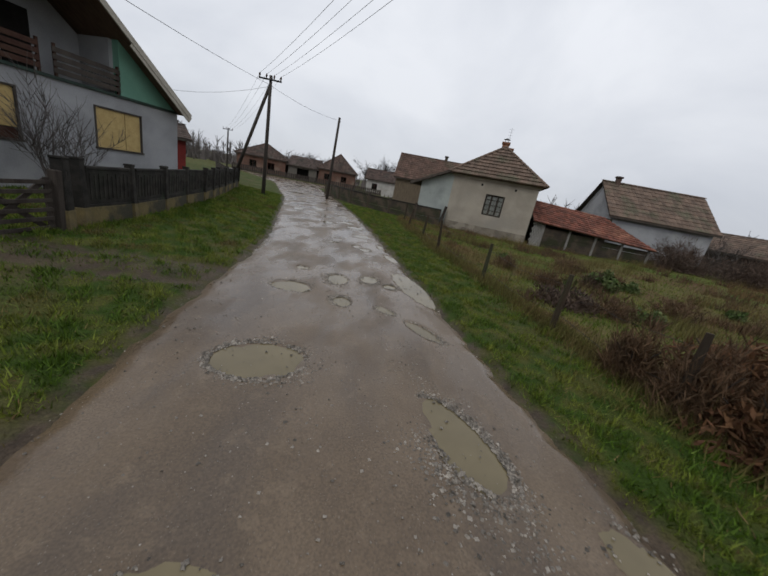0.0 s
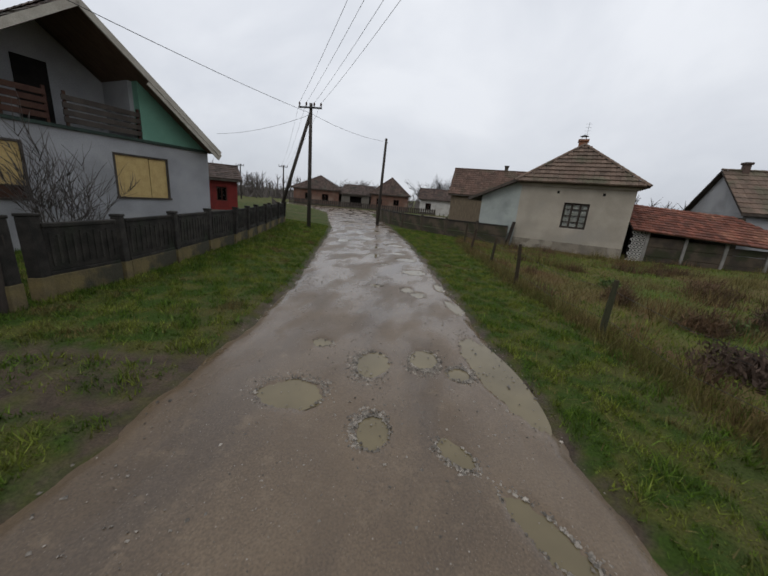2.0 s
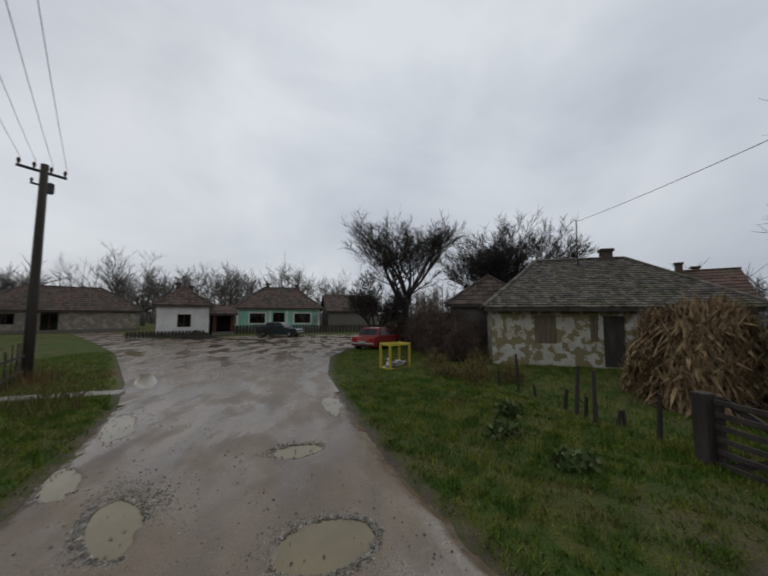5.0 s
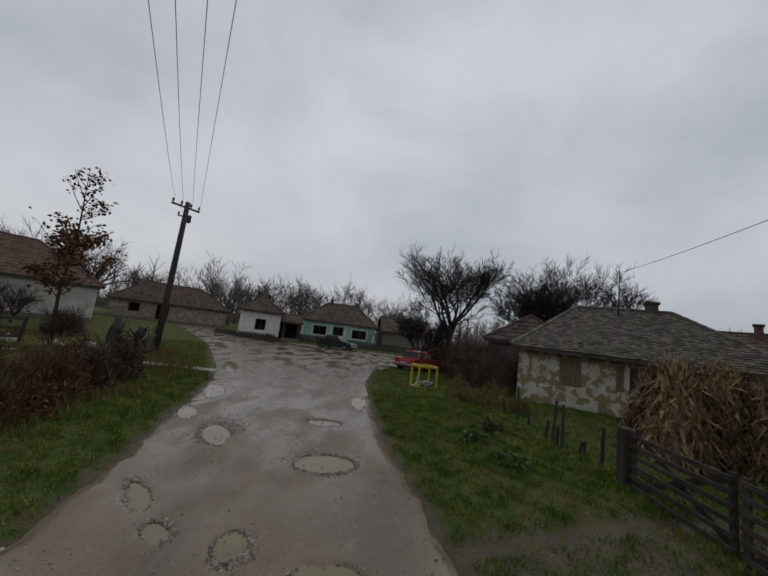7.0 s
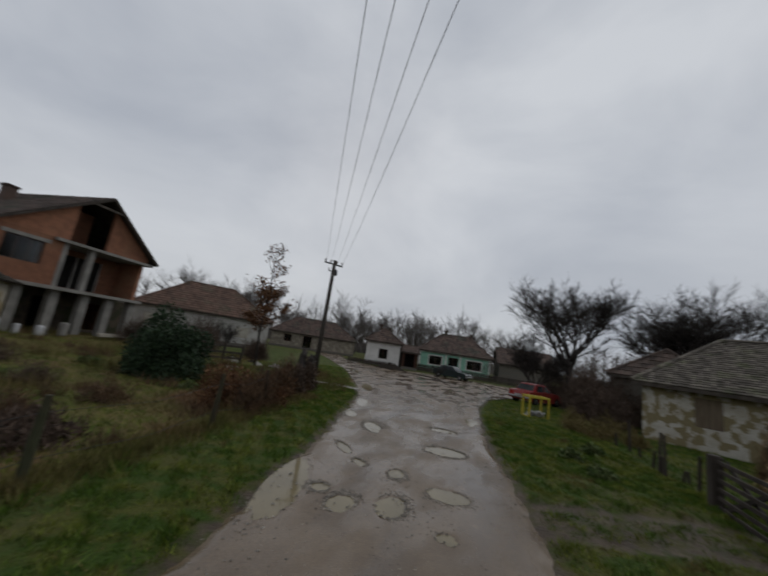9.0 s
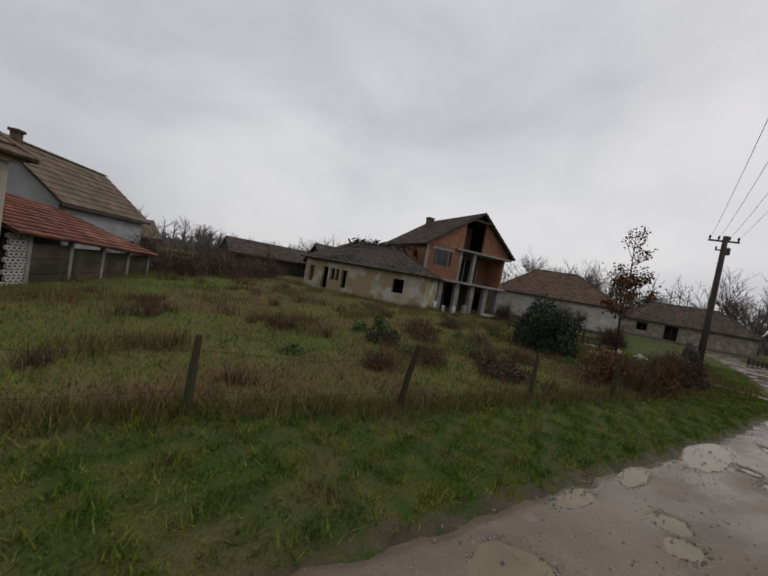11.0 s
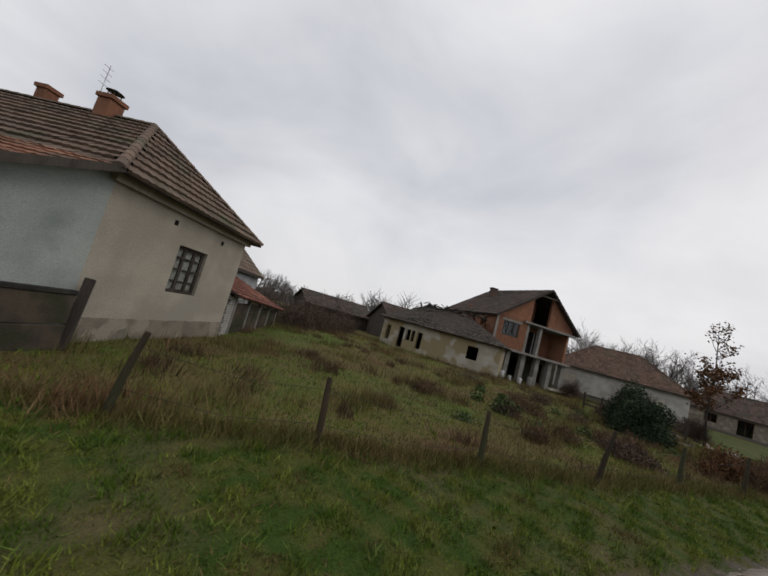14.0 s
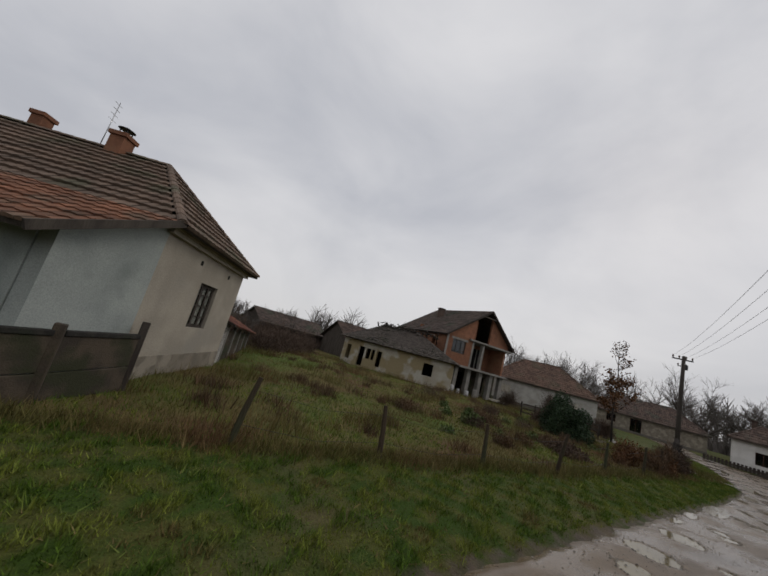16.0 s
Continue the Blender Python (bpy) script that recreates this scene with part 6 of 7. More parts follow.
leaf_heap("evergreen_bush", "dense dark evergreen bush in the field corner", "bush", 10.1, 2.3, (1.45, 1.45, 2.2), 12000, M["evergreen"], 3, 0.11, 0.4, 0.5)
leaf_heap("evergreen_bush", "low pale-leaved cabbage-like bush in the field", "bush", 7.6, 11.5, (0.5, 0.5, 0.6), 1200, M["weed"], 6, 0.14, 0.4, 0.4)
for i, (x, y, sx, sy, sz, n) in enumerate(((-7.46, -11.95, 1.6, 1.5, 2.6, 9000), (-9.12, -11.26, 1.5, 1.5, 2.3, 7000), (-6.94, -8.67, 1.2, 1.2, 1.9, 6000), (-6.47, -16.11, 1.6, 1.3, 2.2, 6000), (-7.1, -7.01, 0.8, 0.8, 1.3, 3500))):
    leaf_heap("bramble_thicket", "dark brown leafless thicket beside the cottage", "thicket", x, y, (sx, sy, sz), n, M["thicket"], 20 + i, 0.5, 0.022, 0.1, True, 1.0, "brown thickets")
for i, (x, y, sx, sy, sz, n) in enumerate(((5.0, 3.9, 0.85, 1.0, 1.0, 4200), (4.4, 3.1, 0.6, 0.7, 0.7, 1800), (4.75, 2.0, 0.4, 0.7, 0.95, 2200), (5.0, 0.9, 0.5, 0.6, 1.15, 2400), (5.5, -0.6, 0.5, 0.7, 1.2, 2400), (4.8, 8.4, 0.9, 0.8, 0.45, 1400))):
    leaf_heap("bramble_thicket", "reddish-brown bramble tangle along the field fence", "thicket", x, y, (sx, sy, sz), n, M["thicket"] if i > 2 else M["oak_leaf"], 40 + i, 0.13, 0.16, 0.2, True, 1.3, "brown thickets")


def oak_sapling(x, y):
    t = thing("oak_sapling", "slender young oak with withered brown leaves", "tree", pose(x, y, -0.05) @ Matrix.Scale(1.12, 4))
    rnd = random.Random(12)
    rod("trunk", [(0, 0, 0), (0.12, 0.05, 2.0), (0.05, 0.0, 4.2), (0.2, 0.05, 7.0)], [0.07, 0.055, 0.035, 0.008], M["bark"], t, 7)
    v, f = [], []
    tips = []
    for k in range(30):
        z = rnd.uniform(1.7, 6.6)
        a = rnd.uniform(0, 6.28)
        L = rnd.uniform(0.7, 1.5) * (1.1 - z / 11)
        p = Vector((0.1, 0.02, z))
        e = p + Vector((math.cos(a) * L, math.sin(a) * L, L * rnd.uniform(0.5, 1.3)))
        tube(v, f, [p, p.lerp(e, 0.5) + Vector((0, 0, -0.05)), e], [0.02, 0.013, 0.005], 4)
        tips.append((p, e))
        for j in range(3):
            q = p.lerp(e, rnd.uniform(0.4, 0.9))
            g = q + Vector((rnd.uniform(-0.35, 0.35), rnd.uniform(-0.35, 0.35), rnd.uniform(0.0, 0.4)))
            tube(v, f, [q, g], [0.008, 0.003], 3)
            tips.append((q, g))
    part("branchwork", mesh_of("branchwork", v, f, M["bark"]), M["bark"], t)
    v, f = [], []
    for p, e in tips:
        for k in range(26 if p.z < 4.2 else 3):
            c = p.lerp(e, rnd.uniform(0.2, 1.1)) + Vector((rnd.gauss(0, 0.1), rnd.gauss(0, 0.1), rnd.gauss(0, 0.1)))
            a = Vector((rnd.gauss(0, 1), rnd.gauss(0, 1), rnd.gauss(-0.4, 0.8))).normalized() * rnd.uniform(0.11, 0.19)
            b = a.orthogonal().normalized() * 0.05
            s = len(v)
            v += [c, c + a * 0.5 + b, c + a, c + a * 0.5 - b]
            f.append((s, s + 1, s + 2, s + 3))
    k = part("leafage", mesh_of("leafage", v, f, M["oak_leaf"]), M["oak_leaf"], t, "withered brown leaves")
    k["kind"] = "stuff"
    return t


oak_sapling(11.6, -4.55)


def maize_shock(x, y, h, seed):
    rnd = np.random.default_rng(seed)
    n = 4200
    a = rnd.random(n) * 2 * np.pi
    t0 = rnd.random(n) * 0.94 + 0.03
    L = 0.25 + 0.35 * rnd.random(n)

    def at(ang, t):
        r = 0.72 * (1 - 0.56 * np.minimum(t / 0.86, 1.0) ** 1.2) * (1 + 0.14 * np.sin(3 * ang + seed)) - np.where(t > 0.86, (t - 0.86) * 1.2, 0.0)
        return np.stack([r * np.cos(ang), r * np.sin(ang), h * t], -1)
    p = at(a, t0) + rnd.normal(size=(n, 3)) * 0.03
    tip = at(a + rnd.normal(size=n) * 0.22, np.clip(t0 + L / h * np.sign(rnd.random(n) - 0.4), 0, 1.02)) + rnd.normal(size=(n, 3)) * np.array([0.15, 0.15, 0.14]) + np.stack([0.10 * np.cos(a), 0.10 * np.sin(a), 0 * a], -1)
    mid = (p + tip) / 2 + np.stack([0.06 * np.cos(a), 0.06 * np.sin(a), 0 * a], -1)
    side = np.stack([-np.sin(a), np.cos(a), 0.3 * rnd.normal(size=n)], -1) * (0.012 + 0.022 * rnd.random(n))[:, None]
    v = np.stack([p - side, p + side, mid + side * 1.4, mid - side * 1.4, tip], 1).reshape(-1, 3)
    b = np.arange(n) * 5
    f = [(int(i), int(i) + 1, int(i) + 2, int(i) + 3) for i in b] + [(int(i) + 3, int(i) + 2, int(i) + 4) for i in b]
    s = thing("maize_shock", "cone-shaped shock of dry tan maize stalks in the yard", "maize shock", pose(x, y, 0), "maize shocks")
    k = part("stalk_mass", mesh_of("stalk_mass", v.tolist(), f, M["corn"]), M["corn"], s)
    k["kind"] = "stuff"
    cv, cf = [], []
    tube(cv, cf, [Vector((0, 0, 0)), Vector((0, 0, h * 0.6)), Vector((0, 0, h * 0.97))], [0.44, 0.26, 0.1], 12)
    part("core", mesh_of("core", cv, cf, M["corn"]), M["corn"], s)
    rv, rf = [], []
    ring = [Vector((0.29 * math.cos(i * 0.524), 0.29 * math.sin(i * 0.524), h * 0.82)) for i in range(13)]
    tube(rv, rf, ring, [0.015] * 13, 4)
    part("tie", mesh_of("tie", rv, rf, M["corn"]), M["corn"], s)
    return s


for i, (x, y, h) in enumerate(((-9.2, 0.6, 2.3), (-10.7, 0.2, 2.4), (-10.4, 3.0, 2.35), (-11.2, 1.3, 2.3), (-9.9, -0.6, 2.2))):
    maize_shock(x, y, h, 5 + i)


def blue_tarp(x, y, z, w, h, seed):
    bm = bmesh.new()
    bmesh.ops.create_icosphere(bm, subdivisions=3, radius=1.0)
    for q in bm.verts:
        k = 1 + 0.14 * noise.noise(q.co * 2.2 + Vector((seed, 0, 0))) + 0.08 * noise.noise(q.co * 6)
        q.co = Vector((q.co.x * w * k, q.co.y * w * 0.7 * k, max(q.co.z, -0.3) * h * k))
    for f in bm.faces:
        f.smooth = True
    t = thing("tarp_cover", "wood heap under a crumpled blue plastic tarp", "tarp", pose(x, y, 0))
    part("tarp", bm, M["tarp"], t).matrix_basis = pose(0, 0, z)
    part("timber_base", boxes((-w * 0.85, w * 0.85, -w * 0.55, w * 0.55, -0.1, z - 0.1), bevel=0.05), M["wood_dark"], t)
    return t


blue_tarp(-12.4, 2.5, 1.2, 0.6, 0.55, 2)
blue_tarp(-14.0, 4.9, 2.65, 0.8, 0.3, 7)


# ---- yellow cage, cars, heaps ----
def yellow_cage(x, y, turn):
    c = thing("bottle_cage", "yellow steel-framed mesh cage with plastic bottles", "container", pose(x, y, 0.0, 0, 0, turn))
    w, d, h = 1.0, 0.7, 1.1
    for px in (0, w - 0.08):
        for py in (0, d - 0.08):
            part("post", boxes((px, px + 0.08, py, py + 0.08, 0, h), bevel=0.006), M["yellow"], c)
    for z in (0.08, h - 0.1):
        for r in ((0.08, w - 0.08, 0.0, 0.07), (0.08, w - 0.08, d - 0.07, d)):
            part("rail", boxes((*r, z, z + 0.09), bevel=0.006), M["yellow"], c)
        for px in (0.0, w - 0.07):
            part("rail", boxes((px, px + 0.07, 0.08, d - 0.08, z, z + 0.09), bevel=0.006), M["yellow"], c)
    for i in range(9):
        xx = 0.1 + i * 0.1
        part("mesh_wire", boxes((xx, xx + 0.006, 0.03, 0.036, 0.17, h - 0.1)), M["metal_dark"], c)
        if i < 8:
            zz = 0.22 + i * 0.1
            part("mesh_wire", boxes((0.08, w - 0.08, 0.037, 0.043, zz, zz + 0.006)), M["metal_dark"], c)
    rnd = random.Random(2)
    for i in range(26):
        bx, by, bz = rnd.uniform(0.15, w - 0.15), rnd.uniform(0.15, d - 0.15), rnd.uniform(0.1, 0.42)
        a = Vector((rnd.gauss(0, 1), rnd.gauss(0, 1), rnd.gauss(0, 0.4))).normalized()
        p = Vector((bx, by, bz))
        v, f = [], []
        tube(v, f, [p - a * 0.13, p + a * 0.06, p + a * 0.10, p + a * 0.14], [0.045, 0.045, 0.016, 0.016], 8)
        part("bottle", mesh_of("bottle", v, f, M["plastic_white"], True), M["plastic_white"], c, "crushed white plastic bottle")
    return c


yellow_cage(-3.58, -5.5, 205)


def car(x, y, heading, paint, label, L=3.85, W=1.56, H=1.36):
    """A small boxy saloon; local +x is its front."""
    c = thing("parked_car", label, "car", pose(x, y, 0.0, 0, 0, heading), "parked cars")

    def loft(profile, half, inset_top):
        bm = bmesh.new()
        rows = []
        for s in (-1, -0.92, 0.92, 1):
            k = half * s
            rows.append([bm.verts.new((px, k * (1 - inset_top * max(0, (pz - 0.75) / 0.6)), pz if abs(s) < 1 else pz * 0.97 + 0.015)) for px, pz in profile])
        n = len(profile)
        for a, b in zip(rows, rows[1:]):
            for i in range(n):
                bm.faces.new((a[i], a[(i + 1) % n], b[(i + 1) % n], b[i]))
        bm.faces.new(rows[0][::-1])
        bm.faces.new(rows[-1])
        bmesh.ops.recalc_face_normals(bm, faces=bm.faces)
        return bm
    h = L / 2
    body = [(-h, 0.32), (-h, 0.62), (-h + 0.05, 0.84), (-h + 0.7, 0.88), (h - 1.25, 0.88), (h - 0.15, 0.78), (h, 0.62), (h, 0.30), (h - 0.5, 0.20), (-h + 0.5, 0.20)]
    part("body", loft(body, W / 2, 0.0), paint, c)
    cabin = [(-h + 0.55, 0.87), (-h + 0.95, H - 0.04), (-h + 1.3, H), (h - 1.95, H), (h - 1.75, H - 0.04), (h - 1.15, 0.87)]
    k = part("cabin", loft(cabin, W / 2 - 0.05, 0.24), paint, c)
    for s in (-1, 1):
        for x0, x1, t0, t1 in ((-h + 0.85, -0.25, -h + 1.1, -0.22), (-0.12, h - 1.38, -0.10, h - 1.85)):
            v = [(x0, s * (W / 2 - 0.052), 0.92), (x1, s * (W / 2 - 0.052), 0.92), (t1, s * (W / 2 - 0.185), H - 0.1), (t0, s * (W / 2 - 0.185), H - 0.1)]
            part("side_window", mesh_of("side_window", [(a, b + s * 0.012, z) for a, b, z in v], [(0, 1, 2, 3)], M["dark_glass"]), M["dark_glass"], k)
        part("door_line", boxes((-0.2, -0.188, s * W / 2 - 0.004, s * W / 2 + 0.004, 0.3, 0.86)), M["dark"], c)
    for xa, za, xb, zb in ((-h + 0.60, 0.92, -h + 0.93, H - 0.08), (h - 1.19, 0.92, h - 1.74, H - 0.08)):
        s = -1 if xa < 0 else 1
        v = [(xa + s * 0.02, -W / 2 + 0.14, za), (xa + s * 0.02, W / 2 - 0.14, za), (xb + s * 0.02, W / 2 - 0.25, zb), (xb + s * 0.02, -W / 2 + 0.25, zb)]
        part("windscreen", mesh_of("windscreen", v, [(0, 1, 2, 3)], M["dark_glass"]), M["dark_glass"], k)
    for xx in (-h + 0.72, h - 0.72):
        for s in (-1, 1):
            bm = bmesh.new()
            m = Matrix.Translation((xx, s * (W / 2 - 0.07), 0.28)) @ Matrix.Rotation(radians(90), 4, "X")
            bmesh.ops.create_cone(bm, cap_ends=True, segments=20, radius1=0.285, radius2=0.285, depth=0.18, matrix=m)
            w = part("wheel", bm, M["rubber"], c)
            bm = bmesh.new()
            bmesh.ops.create_cone(bm, cap_ends=True, segments=16, radius1=0.17, radius2=0.15, depth=0.19, matrix=m)
            part("rim", bm, M["chrome"], w)
    for s in (-1, 1):
        part("tail_lamp", boxes((-h - 0.012, -h + 0.03, s * (W / 2 - 0.2) - 0.14, s * (W / 2 - 0.2) + 0.14, 0.62, 0.76)), M["lamp_red"], c)
        part("headlight", boxes((h - 0.03, h + 0.012, s * (W / 2 - 0.25) - 0.12, s * (W / 2 - 0.25) + 0.12, 0.56, 0.70)), M["porcelain"], c)
    for xx in (-h - 0.08, h - 0.02):
        part("bumper", boxes((xx, xx + 0.1, -W / 2, W / 2, 0.38, 0.5), bevel=0.02), M["chrome"], c)
    part("blank_plate", boxes((-h - 0.092, -h - 0.08, -0.25, 0.25, 0.52, 0.62)), M["porcelain"], c)
    return c


M["dark_glass"] = material("dark_car_glass", (0.02, 0.024, 0.026), 0.06, bump=0.0)
car(-4.6, -14.3, 232, M["car_red"], "old red saloon car parked on the muddy verge")
car(3.0, -26.6, 160, M["car_green"], "dark green saloon car parked before the mint cottage", 4.1, 1.62, 1.38)


def soil_mound(x, y, w, d, h, mat, label):
    bm = bmesh.new()
    bmesh.ops.create_grid(bm, x_segments=24, y_segments=24, size=1.0)
    for q in bm.verts:
        r = math.hypot(q.co.x, q.co.y)
        z = max(0, 1 - r) ** 0.8 * h * (1 + 0.5 * noise.noise(q.co * 4)) - 0.03
        q.co = Vector((q.co.x * w, q.co.y * d, z))
    me = bpy.data.meshes.new("soil_mound")
    bm.to_mesh(me)
    bm.free()
    me.materials.append(mat)
    ob = tagged(new("soil_mound", me), label, "mound")
    ob.matrix_basis = pose(x, y, 0)
    return ob


soil_mound(9.66, -24.61, 1.8, 1.0, 0.7, M["soil"], "heap of black dug soil before the white cottage")
soil_mound(5.41, -22.72, 2.2, 0.5, 0.12, M["soil"], "low ridge of churned wet mud on the junction")
soil_mound(3.39, -19.3, 2.6, 0.5, 0.10, M["soil"], "low ridge of churned wet mud on the junction")


def low_fence(x0, y0, x1, y1, h, label, mat, n):
    f = thing("garden_fence", label, "fence", group="garden fences")
    d = math.hypot(x1 - x0, y1 - y0)
    q = frame_at(x0, y0, (x1 - x0) / d, (y1 - y0) / d)
    for i in range(n):
        s = d * (i + 0.5) / n
        part("picket", boxes((s - d / n * 0.36, s + d / n * 0.36, -0.012, 0.012, 0.05, h)), mat, f).matrix_basis = q
    for z in (0.25, h - 0.25):
        part("rail", boxes((0, d, 0.013, 0.06, z, z + 0.07)), mat, f).matrix_basis = q
    return f


low_fence(9.46, -29.67, -9.48, -31.36, 0.95, "dark low garden fence before the mint cottage", M["wood_dark"], 60)
low_fence(15.36, -24.69, 9.93, -27.09, 0.6, "dark low fence before the white cottage", M["wood_dark"], 22)
low_fence(-11.98, 23.7, -23.01, 41.08, 1.1, "dark plank fence along the lane", M["wood_dark"], 60)
low_fence(-29.4, 57.27, -3.76, 59.54, 1.0, "low brown fence beyond the crossroad", M["wood_dark"], 70)
low_fence(-3.76, 59.74, 13.43, 60.02, 1.1, "white-posted wall beyond the crossroad", M["plaster_white"], 24)
low_fence(21.41, 26.46, 33.47, 15.45, 1.3, "weathered plank fence behind the field", M["wood_dark"], 50)


def clutter():
    rnd = random.Random(9)
    for k, (s, d, w, h, mat, lab, nm) in enumerate(((1.6, -0.8, 0.55, 0.75, "plastic_white", "white plastic barrel beside the ruin", "plastic_barrel"), (4.4, -0.9, 0.4, 0.6, "plastic_white", "white plastic drum on the bare ground", "plastic_drum"),
                                                    (6.2, -0.7, 0.45, 0.8, "concrete", "cement sack pile by the columns", "cement_bags"), (3.2, -0.6, 0.3, 0.55, "plastic_white", "small white drum by the columns", "plastic_drum"))):
        ux, uy = 0.138, -0.99
        x, y = 22.74 + ux * s * 0.72 - uy * d, 4.24 + uy * s * 0.72 + ux * d
        v, f = [], []
        tube(v, f, [Vector((0, 0, 0)), Vector((0, 0, h * 0.1)), Vector((0, 0, h * 0.85)), Vector((0, 0, h))], [w * 0.46, w * 0.5, w * 0.5, w * 0.4], 14)
        ob = tagged(new(nm, mesh_of(nm, v, f, M[mat], True)), lab, "container")
        ob.matrix_basis = pose(x, y, float(ground_height(x, y)) - 0.02)
    t = thing("timber_stack", "stack of pale planks lying before the brick house", "planks", pose(22.4, -3.4, 0.25, 0, 0, -80))
    for i in range(6):
        part("plank", boxes((-1.8 + 0.1 * i, 1.8 - 0.15 * i, -0.5 + 0.16 * i, -0.36 + 0.16 * i, 0.05 * (i % 3), 0.05 * (i % 3) + 0.045)), M["board_cream"], t)


clutter()
for i, (x, y, s, mat, lab) in enumerate(((-10.1, 5.6, 0.5, "plastic_white", "crumpled white plastic sheet behind the gate"), (-12.8, 7.2, 0.5, "rubble", "pale rubble and rags heaped in the yard"), (-11.4, 8.0, 0.7, "wood_dark", "dark heap of scrap timber in the yard"), (-15.5, 5.6, 0.6, "rubble", "pale rubble and rags heaped in the yard"))):
    soil_mound(x, y, s * 1.3, s, s * 1.2, M[mat], lab)


# ---- weeds, rails and slabs about the field ----
rw = random.Random(31)
WEEDS = [(4.6, 25.2, 0.45), (5.6, 24.85, 0.5), (6.7, 24.5, 0.4), (3.9, 25.6, 0.35), (7.0, 8.2, 0.35), (10.2, 7.0, 0.3), (6.2, 11.0, 0.3), (9.0, 12.0, 0.35), (12.0, 3.8, 0.4), (7.5, 3.2, 0.3), (5.0, 14.5, 0.3), (11.5, 10.5, 0.3),
         (11.8, -1.4, 0.45), (9.0, -2.4, 0.35), (7.6, -1.0, 0.3), (-4.6, 2.4, 0.28), (-4.2, 1.2, 0.25), (-4.9, 0.3, 0.28)]
for i, (x, y, s) in enumerate(WEEDS):
    leaf_heap("weed_clump", "low leafy green weed clump in rough grass", "weed", x, y, (s, s * rw.uniform(0.8, 1.2), s * rw.uniform(0.6, 1.0)), 320, M["weed"], 70 + i, 0.11, 0.38, 0.3, False, 1.0, "weed clumps")
for i, (x, y, s, h) in enumerate(((14.77, -1.4, 0.9, 0.9), (16.75, -4.63, 1.2, 1.6), (18.47, -6.41, 1.3, 1.8), (19.99, -8.42, 1.2, 1.5), (14.03, -7.54, 0.8, 1.0), (15.97, -9.52, 1.0, 1.2), (21.34, -3.63, 1.2, 1.3), (13.68, 0.1, 0.8, 0.8))):
    bare_shrub(x, y, h * 1.15, 90 + i, M["thicket"], "dark brown tangled shrub before the long white house", 18, 2, 0.9)
    leaf_heap("bramble_thicket", "dark brown tangle of dead stems in the yard", "thicket", x + 0.3, y - 0.2, (s, s, h * 0.7), 2200, M["thicket"], 110 + i, 0.4, 0.025, 0.1, False, 1.0, "brown thickets")

for i, (x, y, s, h) in enumerate(((18.12, 20.97, 1.4, 1.3), (20.77, 19.59, 1.6, 1.5), (23.54, 18.15, 1.5, 1.4), (24.64, 20.59, 1.8, 1.9), (19.53, 23.44, 1.6, 2.0), (26.99, 17.09, 1.4, 1.6))):
    leaf_heap("bramble_thicket", "dark brown leafless hedge at the field edge", "thicket", x, y, (s, s, h), 3200, M["thicket"], 140 + i, 0.45, 0.025, 0.1, True, 1.0, "brown thickets")

for i, (x, y, s, h) in enumerate(((3.85, 4.5, 0.35, 0.75), (4.15, 3.7, 0.45, 0.95), (4.45, 2.9, 0.4, 1.1), (4.7, 2.1, 0.45, 1.15), (4.95, 1.3, 0.4, 1.2), (5.4, -0.2, 0.4, 1.0))):
    leaf_heap("withered_weeds", "tall withered reddish-brown weeds along the field fence", "weed", x, y, (s, s, h), 2600, M["dock"], 160 + i, 0.2, 0.035, 0.12, True, 1.2, "brown thickets", 1.6)

for i, (x, y, s, h) in enumerate(((-5.12, -3.89, 0.5, 0.55), (-5.72, -3.04, 0.55, 0.6), (-6.38, -3.94, 0.6, 0.7), (-5.38, -5.43, 0.5, 0.6), (-6.81, -2.66, 0.4, 0.5))):
    leaf_heap("withered_weeds", "low tan withered weeds before the cottage thicket", "weed", x, y, (s, s, h), 900, M["grass_dry"], 180 + i, 0.2, 0.045, 0.12, False, 1.1, "brown thickets", 1.4)
for i, (x, y) in enumerate(((14.4, -5.2), (13.4, -4.6), (12.9, -5.8), (11.6, -4.8), (15.4, -6.6), (10.9, -5.6))):
    soil_mound(x, y, 0.45 + 0.1 * (i % 3), 0.35, 0.25 + 0.06 * (i % 2), M["rubble" if i % 2 else "soil"], "small heap of rubble and earth in the yard")

for i, (x, y, s, h) in enumerate(((7.3, 11.5, 0.5, 0.5), (6.0, 8.2, 0.6, 0.45), (8.6, 9.4, 0.7, 0.6), (9.3, 6.5, 0.6, 0.5), (5.3, 10.6, 0.5, 0.45), (11.0, 8.6, 0.8, 0.6), (12.5, 6.2, 0.7, 0.6), (7.0, 6.0, 0.6, 0.5), (4.4, 12.4, 0.4, 0.4), (14.0, 10.0, 0.9, 0.7), (8.0, 14.8, 0.7, 0.5))):
    leaf_heap("withered_weeds", "low clump of withered brown weeds in the field", "weed", x, y, (s, s, h), 1300, M["dock" if i % 3 else "thicket"], 210 + i, 0.17, 0.05, 0.12, False, 1.1, "brown thickets", 1.0)


